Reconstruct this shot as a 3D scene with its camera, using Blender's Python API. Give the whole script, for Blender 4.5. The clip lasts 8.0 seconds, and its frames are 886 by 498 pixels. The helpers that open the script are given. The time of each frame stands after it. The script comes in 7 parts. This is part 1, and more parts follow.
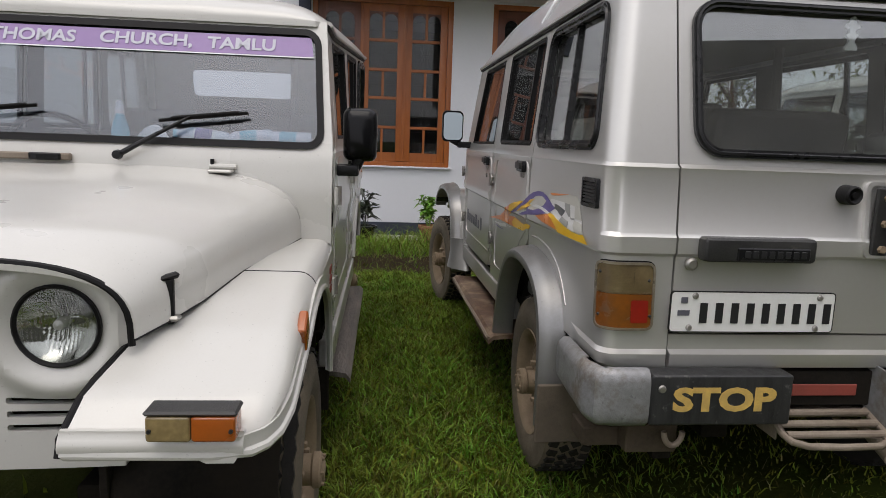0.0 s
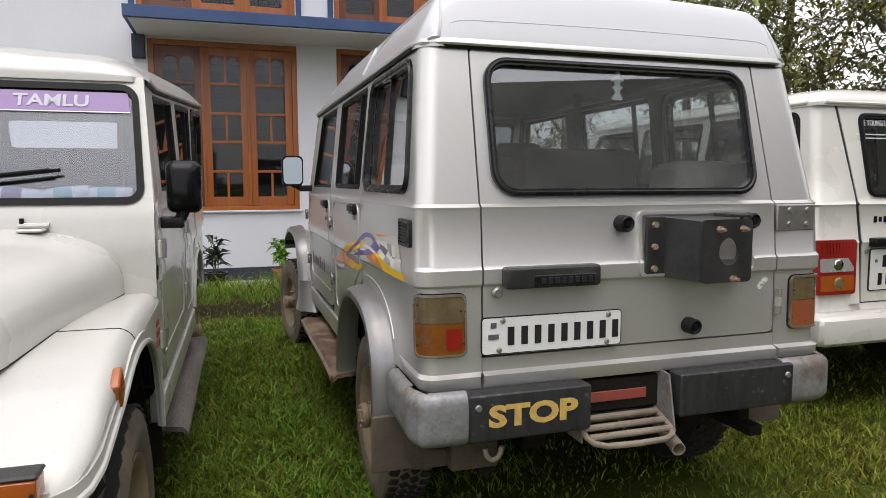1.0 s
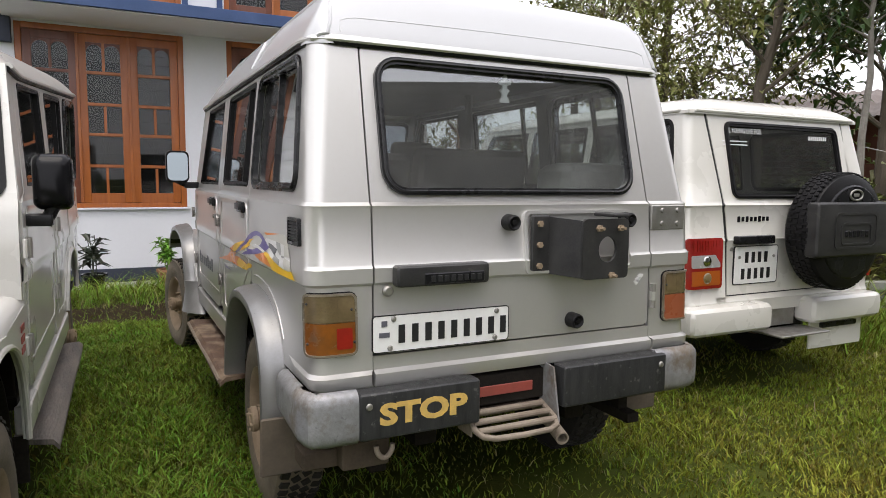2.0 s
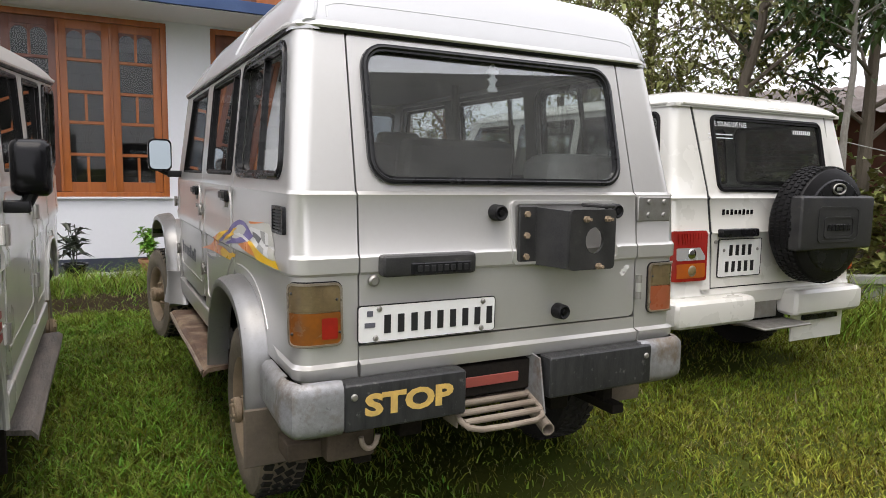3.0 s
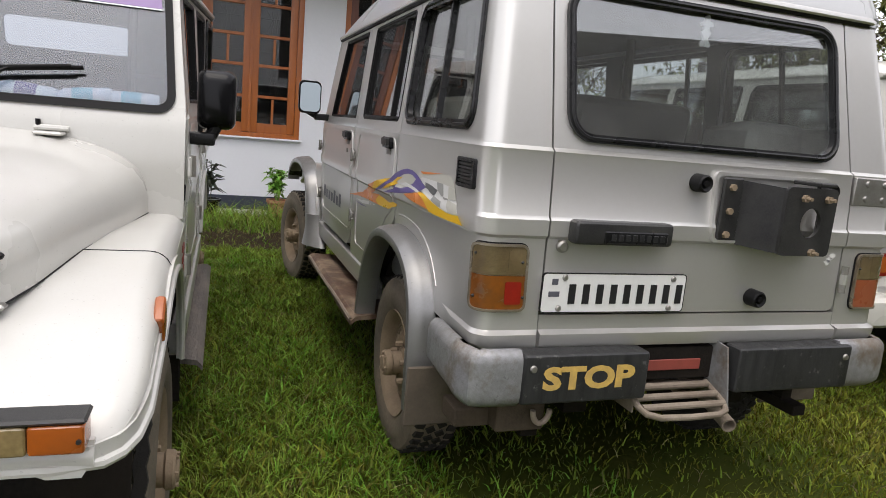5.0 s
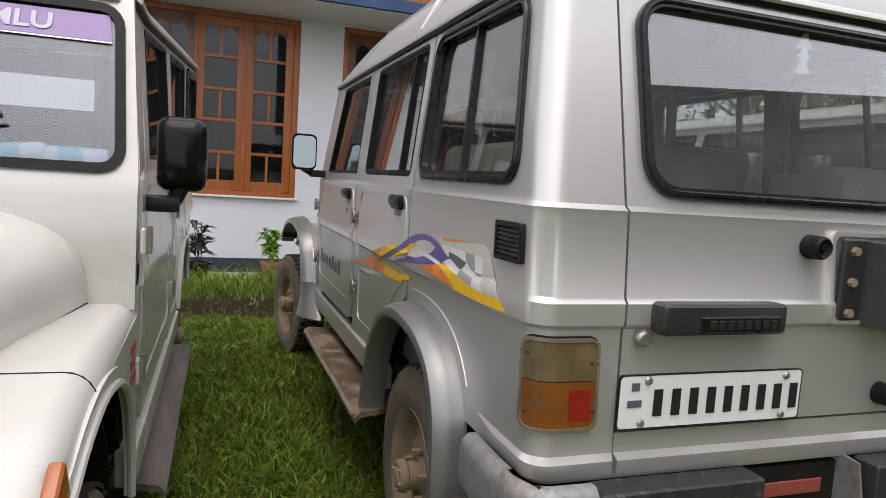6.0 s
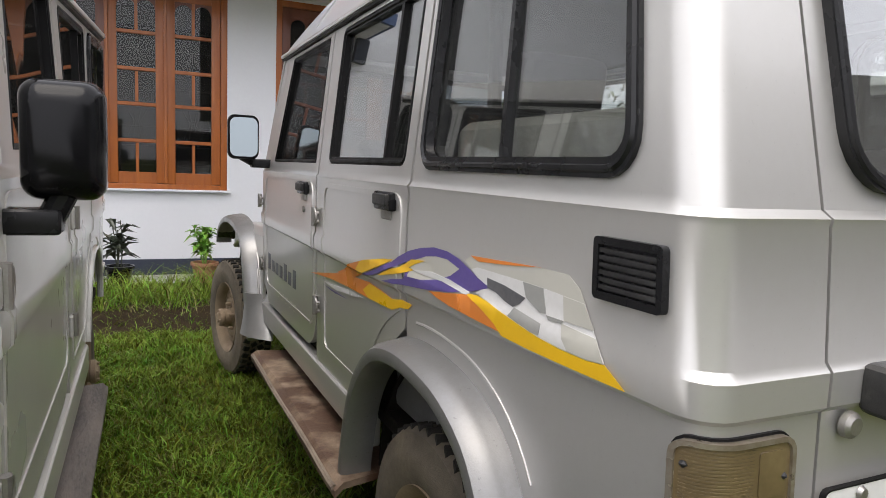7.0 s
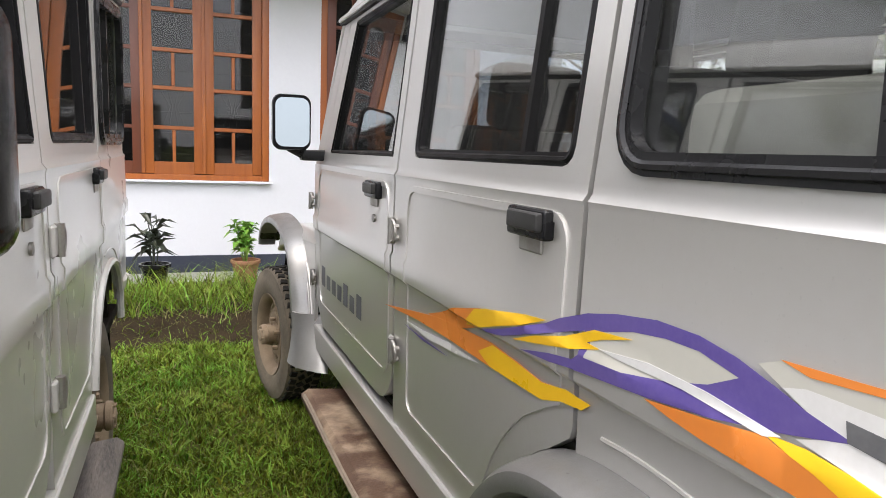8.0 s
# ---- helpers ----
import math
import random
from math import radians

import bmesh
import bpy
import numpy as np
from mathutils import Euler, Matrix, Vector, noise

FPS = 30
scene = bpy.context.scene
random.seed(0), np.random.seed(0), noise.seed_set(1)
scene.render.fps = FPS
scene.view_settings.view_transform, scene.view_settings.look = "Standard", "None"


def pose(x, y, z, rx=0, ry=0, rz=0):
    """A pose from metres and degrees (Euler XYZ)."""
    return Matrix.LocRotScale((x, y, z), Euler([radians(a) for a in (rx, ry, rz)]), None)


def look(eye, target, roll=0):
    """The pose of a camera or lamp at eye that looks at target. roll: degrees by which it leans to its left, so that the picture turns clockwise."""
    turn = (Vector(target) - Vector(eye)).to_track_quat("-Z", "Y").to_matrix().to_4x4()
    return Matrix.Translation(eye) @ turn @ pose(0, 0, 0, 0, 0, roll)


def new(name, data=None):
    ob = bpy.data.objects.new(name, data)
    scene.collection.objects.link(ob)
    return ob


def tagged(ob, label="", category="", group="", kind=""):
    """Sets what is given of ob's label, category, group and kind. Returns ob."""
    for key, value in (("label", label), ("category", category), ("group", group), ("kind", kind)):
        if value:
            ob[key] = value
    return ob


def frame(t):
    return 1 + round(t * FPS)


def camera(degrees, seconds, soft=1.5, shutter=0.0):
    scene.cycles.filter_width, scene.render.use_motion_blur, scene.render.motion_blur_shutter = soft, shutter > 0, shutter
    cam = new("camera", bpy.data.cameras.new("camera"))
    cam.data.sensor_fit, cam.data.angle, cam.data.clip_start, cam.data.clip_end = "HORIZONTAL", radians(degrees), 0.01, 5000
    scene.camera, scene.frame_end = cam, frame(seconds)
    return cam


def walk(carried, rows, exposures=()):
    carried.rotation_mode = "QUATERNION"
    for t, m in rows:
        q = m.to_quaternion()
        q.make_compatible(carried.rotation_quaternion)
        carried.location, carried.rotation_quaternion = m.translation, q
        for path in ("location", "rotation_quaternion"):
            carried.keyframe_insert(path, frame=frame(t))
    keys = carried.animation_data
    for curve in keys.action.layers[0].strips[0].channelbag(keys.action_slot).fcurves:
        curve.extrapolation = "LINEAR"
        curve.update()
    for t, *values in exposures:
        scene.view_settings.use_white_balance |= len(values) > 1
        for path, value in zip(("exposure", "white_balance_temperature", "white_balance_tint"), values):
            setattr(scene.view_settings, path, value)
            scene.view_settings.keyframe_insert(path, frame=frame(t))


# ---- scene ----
from mathutils import geometry

cam = camera(66.7, 8.0, soft=0.55)
PATH = [
    (0, (-0.859, -1.803, 1.316), (-0.644, 0.16, 1.001), 2.1),
    (0.5, (-0.785, -1.901, 1.343), (-0.396, 0.044, 1.088), 0.8),
    (1, (-0.75, -1.955, 1.349), (-0.146, -0.059, 1.148), -0.1),
    (1.5, (-0.739, -1.968, 1.348), (-0.009, -0.117, 1.151), 0.2),
    (2, (-0.732, -1.973, 1.349), (0.152, -0.191, 1.146), 0.6),
    (2.2, (-0.728, -1.968, 1.35), (0.218, -0.219, 1.138), 0.7),
    (3.3, (-0.73, -1.945, 1.334), (0.154, -0.166, 1.1), 1.6),
    (3.5, (-0.739, -1.935, 1.333), (0.035, -0.107, 1.087), 1.8),
    (4, (-0.772, -1.93, 1.327), (-0.165, -0.047, 1.032), 2.6),
    (4.2, (-0.79, -1.908, 1.32), (-0.242, -0.011, 1.001), 2.8),
    (5.3, (-0.943, -1.581, 1.295), (-0.253, 0.262, 0.936), 5.4),
    (5.5, (-0.931, -1.483, 1.282), (-0.261, 0.375, 0.968), 4.4),
    (6, (-0.836, -1.19, 1.305), (-0.174, 0.687, 1.104), 3.7),
    (6.5, (-0.822, -0.853, 1.283), (-0.148, 1.016, 1.053), 4.0),
    (7, (-0.806, -0.54, 1.309), (0.034, 1.26, 1.074), 2.4),
    (7.5, (-0.71, -0.205, 1.329), (0.044, 1.632, 1.088), 1.3),
    (8, (-0.734, 0.166, 1.324), (0.003, 2.004, 1.045), 2.2),
]
walk(cam, [(t, look(eye, target, roll)) for t, eye, target, roll in PATH],
     exposures=[(0.0, 0.19, 6500, 13), (0.7, 0.41, 6500, 13), (1.5, 0.74, 6500, 13), (2.0, 0.78, 6500, 13), (3.5, 0.90, 6500, 13), (4.0, 0.84, 6500, 13), (5.5, 0.58, 6500, 13), (6.5, 0.68, 6500, 13), (7.0, 0.86, 6500, 13), (7.5, 1.12, 6500, 13), (8.0, 1.42, 6500, 13)])

# ---------------------------------------------------------------- sky and sun
world = bpy.data.worlds.new("overcast_sky")
scene.world = world
world.use_nodes = True
wn = world.node_tree.nodes
wl = world.node_tree.links
wn.clear()
sky = wn.new("ShaderNodeTexSky")
sky.sky_type = 'NISHITA'
sky.sun_disc = False
sky.sun_elevation = radians(58)
sky.sun_rotation = radians(200)
sky.air_density = 1.0
sky.dust_density = 2.0
grey = wn.new("ShaderNodeHueSaturation")
grey.inputs["Saturation"].default_value = 0.22
bg = wn.new("ShaderNodeBackground")
bg.inputs["Strength"].default_value = 0.15
wout = wn.new("ShaderNodeOutputWorld")
wl.new(sky.outputs[0], grey.inputs["Color"])
cloud = wn.new("ShaderNodeMix")
cloud.data_type = 'RGBA'
cloud.inputs[0].default_value = 0.6
cloud.inputs[7].default_value = (8.95, 9.0, 9.5, 1)
wl.new(grey.outputs[0], cloud.inputs[6])
# an overcast sky is brightest overhead
coord = wn.new("ShaderNodeTexCoord")
split = wn.new("ShaderNodeSeparateXYZ")
rise = wn.new("ShaderNodeMapRange")
rise.inputs["From Min"].default_value, rise.inputs["From Max"].default_value = 0.0, 1.0
rise.inputs["To Min"].default_value, rise.inputs["To Max"].default_value = 0.74, 1.18
wl.new(coord.outputs["Generated"], split.inputs[0])
wl.new(split.outputs["Z"], rise.inputs["Value"])
scale = wn.new("ShaderNodeVectorMath")
scale.operation = 'SCALE'
wl.new(cloud.outputs[2], scale.inputs[0])
wl.new(rise.outputs[0], scale.inputs["Scale"])
wl.new(scale.outputs[0], bg.inputs["Color"])
wl.new(bg.outputs[0], wout.inputs["Surface"])

sun_data = bpy.data.lights.new("sun", 'SUN')
sun_data.energy = 0.95
sun_data.angle = radians(40)
sun_data.color = (1.0, 0.93, 0.82)
sun = new("sun", sun_data)
sun.matrix_world = look((-1.0, -1.6, 9.5), (0, 0, 0))


# ---------------------------------------------------------------- materials
def ramp_to(nt, src, lo, hi, a, b):
    r = nt.nodes.new("ShaderNodeMapRange")
    r.inputs["From Min"].default_value, r.inputs["From Max"].default_value = lo, hi
    r.inputs["To Min"].default_value, r.inputs["To Max"].default_value = a, b
    nt.links.new(src, r.inputs["Value"])
    return r.outputs[0]


def noise_tex(nt, scale, detail=4.0, stretch=(1, 1, 1), rough=0.55):
    tc = nt.nodes.new("ShaderNodeTexCoord")
    mp = nt.nodes.new("ShaderNodeMapping")
    mp.inputs["Scale"].default_value = stretch
    n = nt.nodes.new("ShaderNodeTexNoise")
    n.inputs["Scale"].default_value = scale
    n.inputs["Detail"].default_value = detail
    n.inputs["Roughness"].default_value = rough
    nt.links.new(tc.outputs["Object"], mp.inputs["Vector"])
    nt.links.new(mp.outputs[0], n.inputs["Vector"])
    return n.outputs["Fac"]


def mix_col(nt, fac, a, b):
    m = nt.nodes.new("ShaderNodeMix")
    m.data_type = 'RGBA'
    if isinstance(fac, float):
        m.inputs[0].default_value = fac
    else:
        nt.links.new(fac, m.inputs[0])
    for sock, c in ((m.inputs[6], a), (m.inputs[7], b)):
        if isinstance(c, tuple):
            sock.default_value = (*c, 1)
        else:
            nt.links.new(c, sock)
    return m.outputs[2]


def material(name, base, rough=0.5, metal=0.0, other=None, coarse=3.0, fine=60.0, amount=0.5, bump=0.0, bump_scale=120.0,
             coat=0.0, spread=0.12, stretch=(1, 1, 1), dirt=None, dirt_scale=6.0, dirt_from=0.55, island=0.0, spec=0.5, speck=0.0, speck_scale=160.0):
    """Base colour varied at two scales, with optional dirt patches, bump and clear coat."""
    m = bpy.data.materials.new(name)
    m.use_nodes = True
    nt = m.node_tree
    p = nt.nodes["Principled BSDF"]
    other = other or tuple(c * 0.8 for c in base)
    n1 = noise_tex(nt, coarse, 5.0, stretch)
    n2 = noise_tex(nt, fine, 3.0, stretch)
    col = mix_col(nt, ramp_to(nt, n1, 0.3, 0.7, 0.0, amount), base, other)
    col = mix_col(nt, ramp_to(nt, n2, 0.35, 0.7, 0.0, amount * 0.5), col, other)
    rsock = ramp_to(nt, n1, 0.3, 0.7, max(0.02, rough - spread), min(1.0, rough + spread))
    if dirt:
        d = noise_tex(nt, dirt_scale, 8.0, (1, 1, 1), 0.65)
        fac = ramp_to(nt, d, dirt_from, dirt_from + 0.16, 0.0, 0.85)
        col = mix_col(nt, fac, col, dirt)
        add = nt.nodes.new("ShaderNodeMath")
        add.operation = 'MULTIPLY_ADD'
        add.use_clamp = True
        nt.links.new(fac, add.inputs[0])
        add.inputs[1].default_value = 0.4
        nt.links.new(rsock, add.inputs[2])
        rsock = add.outputs[0]
    if speck:
        dots = noise_tex(nt, speck_scale, 2.0, (1, 1, 1), 0.5)
        col = mix_col(nt, ramp_to(nt, dots, 0.70, 0.74, 0.0, speck), col, tuple(c * 0.35 for c in base))
        veil = noise_tex(nt, 2.3, 6.0, (1, 1, 0.35), 0.7)
        col = mix_col(nt, ramp_to(nt, veil, 0.45, 0.75, 0.0, speck * 0.35), col, (0.33, 0.30, 0.24))
    if island:
        g = nt.nodes.new("ShaderNodeNewGeometry")
        h = nt.nodes.new("ShaderNodeHueSaturation")
        nt.links.new(col, h.inputs["Color"])
        nt.links.new(ramp_to(nt, g.outputs["Random Per Island"], 0, 1, 1 - island, 1 + island), h.inputs["Value"])
        nt.links.new(ramp_to(nt, g.outputs["Random Per Island"], 0, 1, 0.5 - island * 0.06, 0.5 + island * 0.06), h.inputs["Hue"])
        col = h.outputs[0]
    nt.links.new(col, p.inputs["Base Color"])
    nt.links.new(rsock, p.inputs["Roughness"])
    p.inputs["Metallic"].default_value = metal
    p.inputs["Specular IOR Level"].default_value = spec
    p.inputs["Coat Weight"].default_value = coat
    p.inputs["Coat Roughness"].default_value = 0.11
    if bump:
        b = nt.nodes.new("ShaderNodeBump")
        b.inputs["Strength"].default_value = bump
        b.inputs["Distance"].default_value = 0.01
        nt.links.new(noise_tex(nt, bump_scale, 6.0, stretch), b.inputs["Height"])
        nt.links.new(b.outputs[0], p.inputs["Normal"])
    return m


def glass_material(name, tint, gloss=1.0, rough=0.01, dust=0.0, low=0.05, power=4.0):
    """A thin pane: see-through, with a mirror share that follows Fresnel, and a film of dust."""
    m = bpy.data.materials.new(name)
    m.use_nodes = True
    nt = m.node_tree
    nt.nodes.clear()
    out = nt.nodes.new("ShaderNodeOutputMaterial")
    clear = nt.nodes.new("ShaderNodeBsdfTransparent")
    clear.inputs["Color"].default_value = (*tint, 1)
    shine = nt.nodes.new("ShaderNodeBsdfGlossy")
    shine.inputs["Roughness"].default_value = rough
    shine.inputs["Color"].default_value = (gloss, gloss, gloss, 1)
    lw = nt.nodes.new("ShaderNodeLayerWeight")
    lw.inputs["Blend"].default_value = 0.5
    pw = nt.nodes.new("ShaderNodeMath")
    pw.operation = 'POWER'
    pw.inputs[1].default_value = power
    nt.links.new(lw.outputs["Facing"], pw.inputs[0])
    share = ramp_to(nt, pw.outputs[0], 0.0, 1.0, low, 0.95)
    film = nt.nodes.new("ShaderNodeBsdfDiffuse")
    film.inputs["Color"].default_value = (0.45, 0.44, 0.41, 1)
    mix0 = nt.nodes.new("ShaderNodeMixShader")
    n = noise_tex(nt, 5.0, 8.0, (1, 1, 1), 0.7)
    nt.links.new(ramp_to(nt, n, 0.4, 0.75, dust * 0.5, dust * 1.6), mix0.inputs[0])
    nt.links.new(clear.outputs[0], mix0.inputs[1])
    nt.links.new(film.outputs[0], mix0.inputs[2])
    mix = nt.nodes.new("ShaderNodeMixShader")
    nt.links.new(share, mix.inputs[0])
    nt.links.new(mix0.outputs[0], mix.inputs[1])
    nt.links.new(shine.outputs[0], mix.inputs[2])
    nt.links.new(mix.outputs[0], out.inputs["Surface"])
    return m


SILVER = material("silver_paint", (0.585, 0.575, 0.55), 0.37, 0.63, (0.545, 0.528, 0.492), 1.2, 60.0, 0.5, 0.0, 900.0, 0.6, 0.03, speck=0.08)
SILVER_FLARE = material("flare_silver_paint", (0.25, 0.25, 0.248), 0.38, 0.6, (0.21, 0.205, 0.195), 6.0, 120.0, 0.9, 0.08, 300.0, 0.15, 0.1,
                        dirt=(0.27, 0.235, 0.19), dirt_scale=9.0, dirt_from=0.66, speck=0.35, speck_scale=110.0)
# the body's silver again, with the roof's sky sheen put into the colour
ROOF_SILVER = material("roof_silver_sky_sheen", (0.54, 0.545, 0.55), 0.30, 0.2, (0.50, 0.50, 0.50), 1.2, 300.0, 0.6, 0.03, 900.0, 0.6, 0.05,
                       dirt=(0.5, 0.49, 0.46), dirt_scale=3.0, dirt_from=0.70)
BENCH = material("pale_grey_bench_cloth", (0.40, 0.385, 0.355), 0.9, 0.0, (0.29, 0.275, 0.25), 20.0, 300.0, 0.8, 0.15, 500.0)
WHITE = material("cream_white_paint", (0.53, 0.521, 0.488), 0.30, 0.0, (0.485, 0.473, 0.433), 1.5, 200.0, 0.6, 0.02, 500.0, 0.5, 0.06,
                 dirt=(0.50, 0.44, 0.33), dirt_scale=6.0, dirt_from=0.70, speck=0.35)
WHITE_CAR2 = material("ivory_paint", (0.66, 0.645, 0.59), 0.28, 0.0, (0.62, 0.60, 0.545), 1.5, 200.0, 0.5, 0.0, 500.0, 0.8, 0.05)
GLOSS_BLACK = material("glossy_black_plastic", (0.004, 0.004, 0.0045), 0.13, 0.0, (0.008, 0.008, 0.009), 10.0, 200.0, 0.8, 0.03, 300.0, spec=0.17)
RUBBER = material("black_rubber", (0.006, 0.006, 0.0065), 0.45, 0.0, (0.014, 0.013, 0.013), 8.0, 150.0, 0.7, 0.1, 400.0, spec=0.15)
SEAL_GLOSS = material("black_window_seal", (0.010, 0.010, 0.011), 0.28, 0.0, (0.016, 0.016, 0.016), 9.0, 150.0, 0.6, 0.05, 300.0, spec=0.3)
LAMP_BEZEL = material("tarnished_bronze_bezel", (0.40, 0.36, 0.29), 0.35, 0.6, (0.16, 0.11, 0.065), 9.0, 120.0, 0.8)
PLASTIC = material("black_plastic", (0.006, 0.006, 0.007), 0.26, 0.0, (0.012, 0.012, 0.013), 10.0, 300.0, 0.8, 0.05, 900.0, spec=0.25)
WORN_PLASTIC = material("worn_black_plastic", (0.013, 0.013, 0.014), 0.42, 0.0, (0.04, 0.039, 0.037), 12.0, 180.0, 0.9, 0.1, 600.0,
                        dirt=(0.11, 0.10, 0.085), dirt_scale=14.0, dirt_from=0.64, spec=0.35)
SCRATCHED = material("scratched_black_rubber", (0.013, 0.0135, 0.015), 0.40, 0.0, (0.045, 0.045, 0.044), 16.0, 70.0, 0.7, 0.12, 300.0, stretch=(2.2, 1, 0.35),
                     dirt=(0.20, 0.195, 0.18), dirt_scale=34.0, dirt_from=0.60, spec=0.3)
TYRE_WALL = material("mud_dried_sidewall", (0.20, 0.158, 0.108), 0.9, 0.0, (0.08, 0.068, 0.052), 5.0, 70.0, 0.9, 0.25, 250.0)
TYRE = material("dusty_tyre", (0.015, 0.0145, 0.014), 0.8, 0.0, (0.032, 0.029, 0.025), 7.0, 90.0, 0.9, 0.25, 250.0,
                dirt=(0.10, 0.085, 0.065), dirt_scale=8.0, dirt_from=0.66, spec=0.2)
RIM = material("mud_coated_rim", (0.30, 0.225, 0.145), 0.85, 0.0, (0.19, 0.14, 0.09), 9.0, 120.0, 0.9, 0.2, 300.0)
UNDER = material("underbody_black", (0.007, 0.0065, 0.006), 0.9, 0.0, (0.022, 0.018, 0.014), 6.0, 80.0, 0.9, 0.2, 120.0, spec=0.1)
STEEL = material("dull_steel", (0.42, 0.41, 0.39), 0.42, 0.8, (0.28, 0.26, 0.23), 15.0, 200.0, 0.7, 0.1, 400.0)
BUMPER_GREY = material("scuffed_bumper_grey", (0.30, 0.305, 0.315), 0.40, 0.2, (0.14, 0.138, 0.134), 7.0, 60.0, 1.0, 0.15, 140.0, 0.0, 0.12,
                       dirt=(0.13, 0.093, 0.058), dirt_scale=7.5, dirt_from=0.49, speck=0.6, speck_scale=45.0)
RUST_STEP = material("brown_rusted_step", (0.065, 0.034, 0.019), 0.6, 0.0, (0.11, 0.062, 0.038), 3.0, 120.0, 0.9, 0.25, 150.0, dirt=(0.36, 0.275, 0.19), dirt_scale=3.5, dirt_from=0.48)
GREY_STEP = material("worn_grey_step", (0.06, 0.056, 0.052), 0.8, 0.0, (0.22, 0.19, 0.165), 6.0, 60.0, 0.9, 0.7, 40.0, stretch=(3, 0.6, 1))
TAN_METAL = material("mud_tan_metal", (0.25, 0.21, 0.16), 0.75, 0.0, (0.15, 0.115, 0.085), 9.0, 150.0, 0.9, 0.15, 250.0)
RED_BAR = material("faded_red_paint", (0.30, 0.055, 0.04), 0.6, 0.0, (0.2, 0.05, 0.035), 10.0, 150.0, 0.8)
MUD_BROWN = material("dried_mud_brown", (0.045, 0.036, 0.026), 0.9, 0.0, (0.09, 0.07, 0.05), 9.0, 80.0, 0.9, 0.2, 150.0, spec=0.1)
DUST_GREY = material("mudflap_grey", (0.13, 0.102, 0.072), 0.85, 0.0, (0.075, 0.06, 0.045), 8.0, 100.0, 0.8, 0.15, 200.0)
CLOTH = material("dark_grey_seat_cloth", (0.055, 0.055, 0.058), 0.9, 0.0, (0.10, 0.10, 0.10), 20.0, 400.0, 0.8, 0.2, 900.0)
TRIM = material("grey_interior_trim", (0.12, 0.12, 0.12), 0.8, 0.0, (0.08, 0.08, 0.08), 5.0, 100.0, 0.7)
LINER = material("grey_headliner", (0.10, 0.10, 0.10), 0.9, 0.0, (0.08, 0.08, 0.08), 5.0, 100.0, 0.6)
GLASS = glass_material("window_glass", (0.84, 0.86, 0.85), 1.0, 0.0, 0.006, 0.05)
GLASS_SIDE = glass_material("reflective_side_glass", (0.78, 0.80, 0.79), 1.0, 0.0, 0.016, 0.10)
GLASS_DUSTY = glass_material("dusty_window_glass", (0.84, 0.87, 0.87), 1.0, 0.0, 0.045, 0.125, 2.8)
GLASS_SCREEN = glass_material("windscreen_glass", (0.70, 0.74, 0.79), 0.96, 0.0, 0.004, 0.07)
GLASS_DARK = glass_material("tinted_window_glass", (0.66, 0.68, 0.67), 1.0, 0.0, 0.01, 0.06)
GLASS_HOUSE = glass_material("house_pane_glass", (0.72, 0.73, 0.72), 1.0, 0.0, 0.006, 0.028)
MIRROR = material("mirror_glass", (0.25, 0.285, 0.30), 0.05, 1.0, (0.22, 0.255, 0.27), 3.0, 60.0, 0.2, spread=0.01)
AMBER = material("amber_lens", (0.40, 0.09, 0.01), 0.22, 0.0, (0.28, 0.075, 0.015), 8.0, 90.0, 0.8, 0.0, 100.0, 0.3)
AMBER_BROWN = material("faded_amber_lens", (0.25, 0.075, 0.010), 0.10, 0.0, (0.13, 0.048, 0.012), 14.0, 60.0, 0.9, 0.0, 100.0, 0.8, dirt=(0.09, 0.045, 0.02), dirt_scale=16.0, dirt_from=0.54)
RED_LENS = material("red_lens", (0.30, 0.014, 0.010), 0.12, 0.0, (0.20, 0.010, 0.008), 12.0, 90.0, 0.8, 0.0, 100.0, 0.5)
FADED_RED = material("faded_red_lens", (0.30, 0.075, 0.028), 0.3, 0.0, (0.22, 0.07, 0.035), 8.0, 90.0, 0.8, 0.0, 100.0, 0.3)
CLEAR_LENS = material("yellowed_clear_lens", (0.20, 0.15, 0.075), 0.10, 0.0, (0.10, 0.07, 0.034), 14.0, 60.0, 0.9, 0.0, 100.0, 0.8, dirt=(0.10, 0.07, 0.035), dirt_scale=15.0, dirt_from=0.54)
PALE_LENS = material("pale_lens", (0.36, 0.35, 0.34), 0.2, 0.2, (0.45, 0.44, 0.42), 9.0, 90.0, 0.8, 0.0, 100.0, 0.3)
SMOKED_LENS = material("smoked_amber_lens", (0.30, 0.22, 0.10), 0.25, 0.0, (0.14, 0.10, 0.045), 12.0, 90.0, 0.9, 0.0, 100.0, 0.3)
REFLECTOR = material("lamp_reflector", (0.46, 0.46, 0.44), 0.14, 1.0, (0.6, 0.6, 0.58), 20.0, 60.0, 0.4)
PLATE = material("number_plate_white", (0.78, 0.78, 0.75), 0.4, 0.0, (0.66, 0.65, 0.61), 12.0, 100.0, 0.5)
INK = material("black_ink", (0.012, 0.012, 0.013), 0.5)
GREY_INK = material("faded_grey_ink", (0.10, 0.10, 0.12), 0.5)
YELLOW_INK = material("chipped_yellow_paint", (0.66, 0.43, 0.10), 0.6, 0.0, (0.45, 0.30, 0.09), 40.0, 200.0, 0.9)
ORANGE_DECAL = material("orange_decal", (0.72, 0.22, 0.035), 0.35, 0.0, (0.62, 0.20, 0.04), 6.0, 100.0, 0.6)
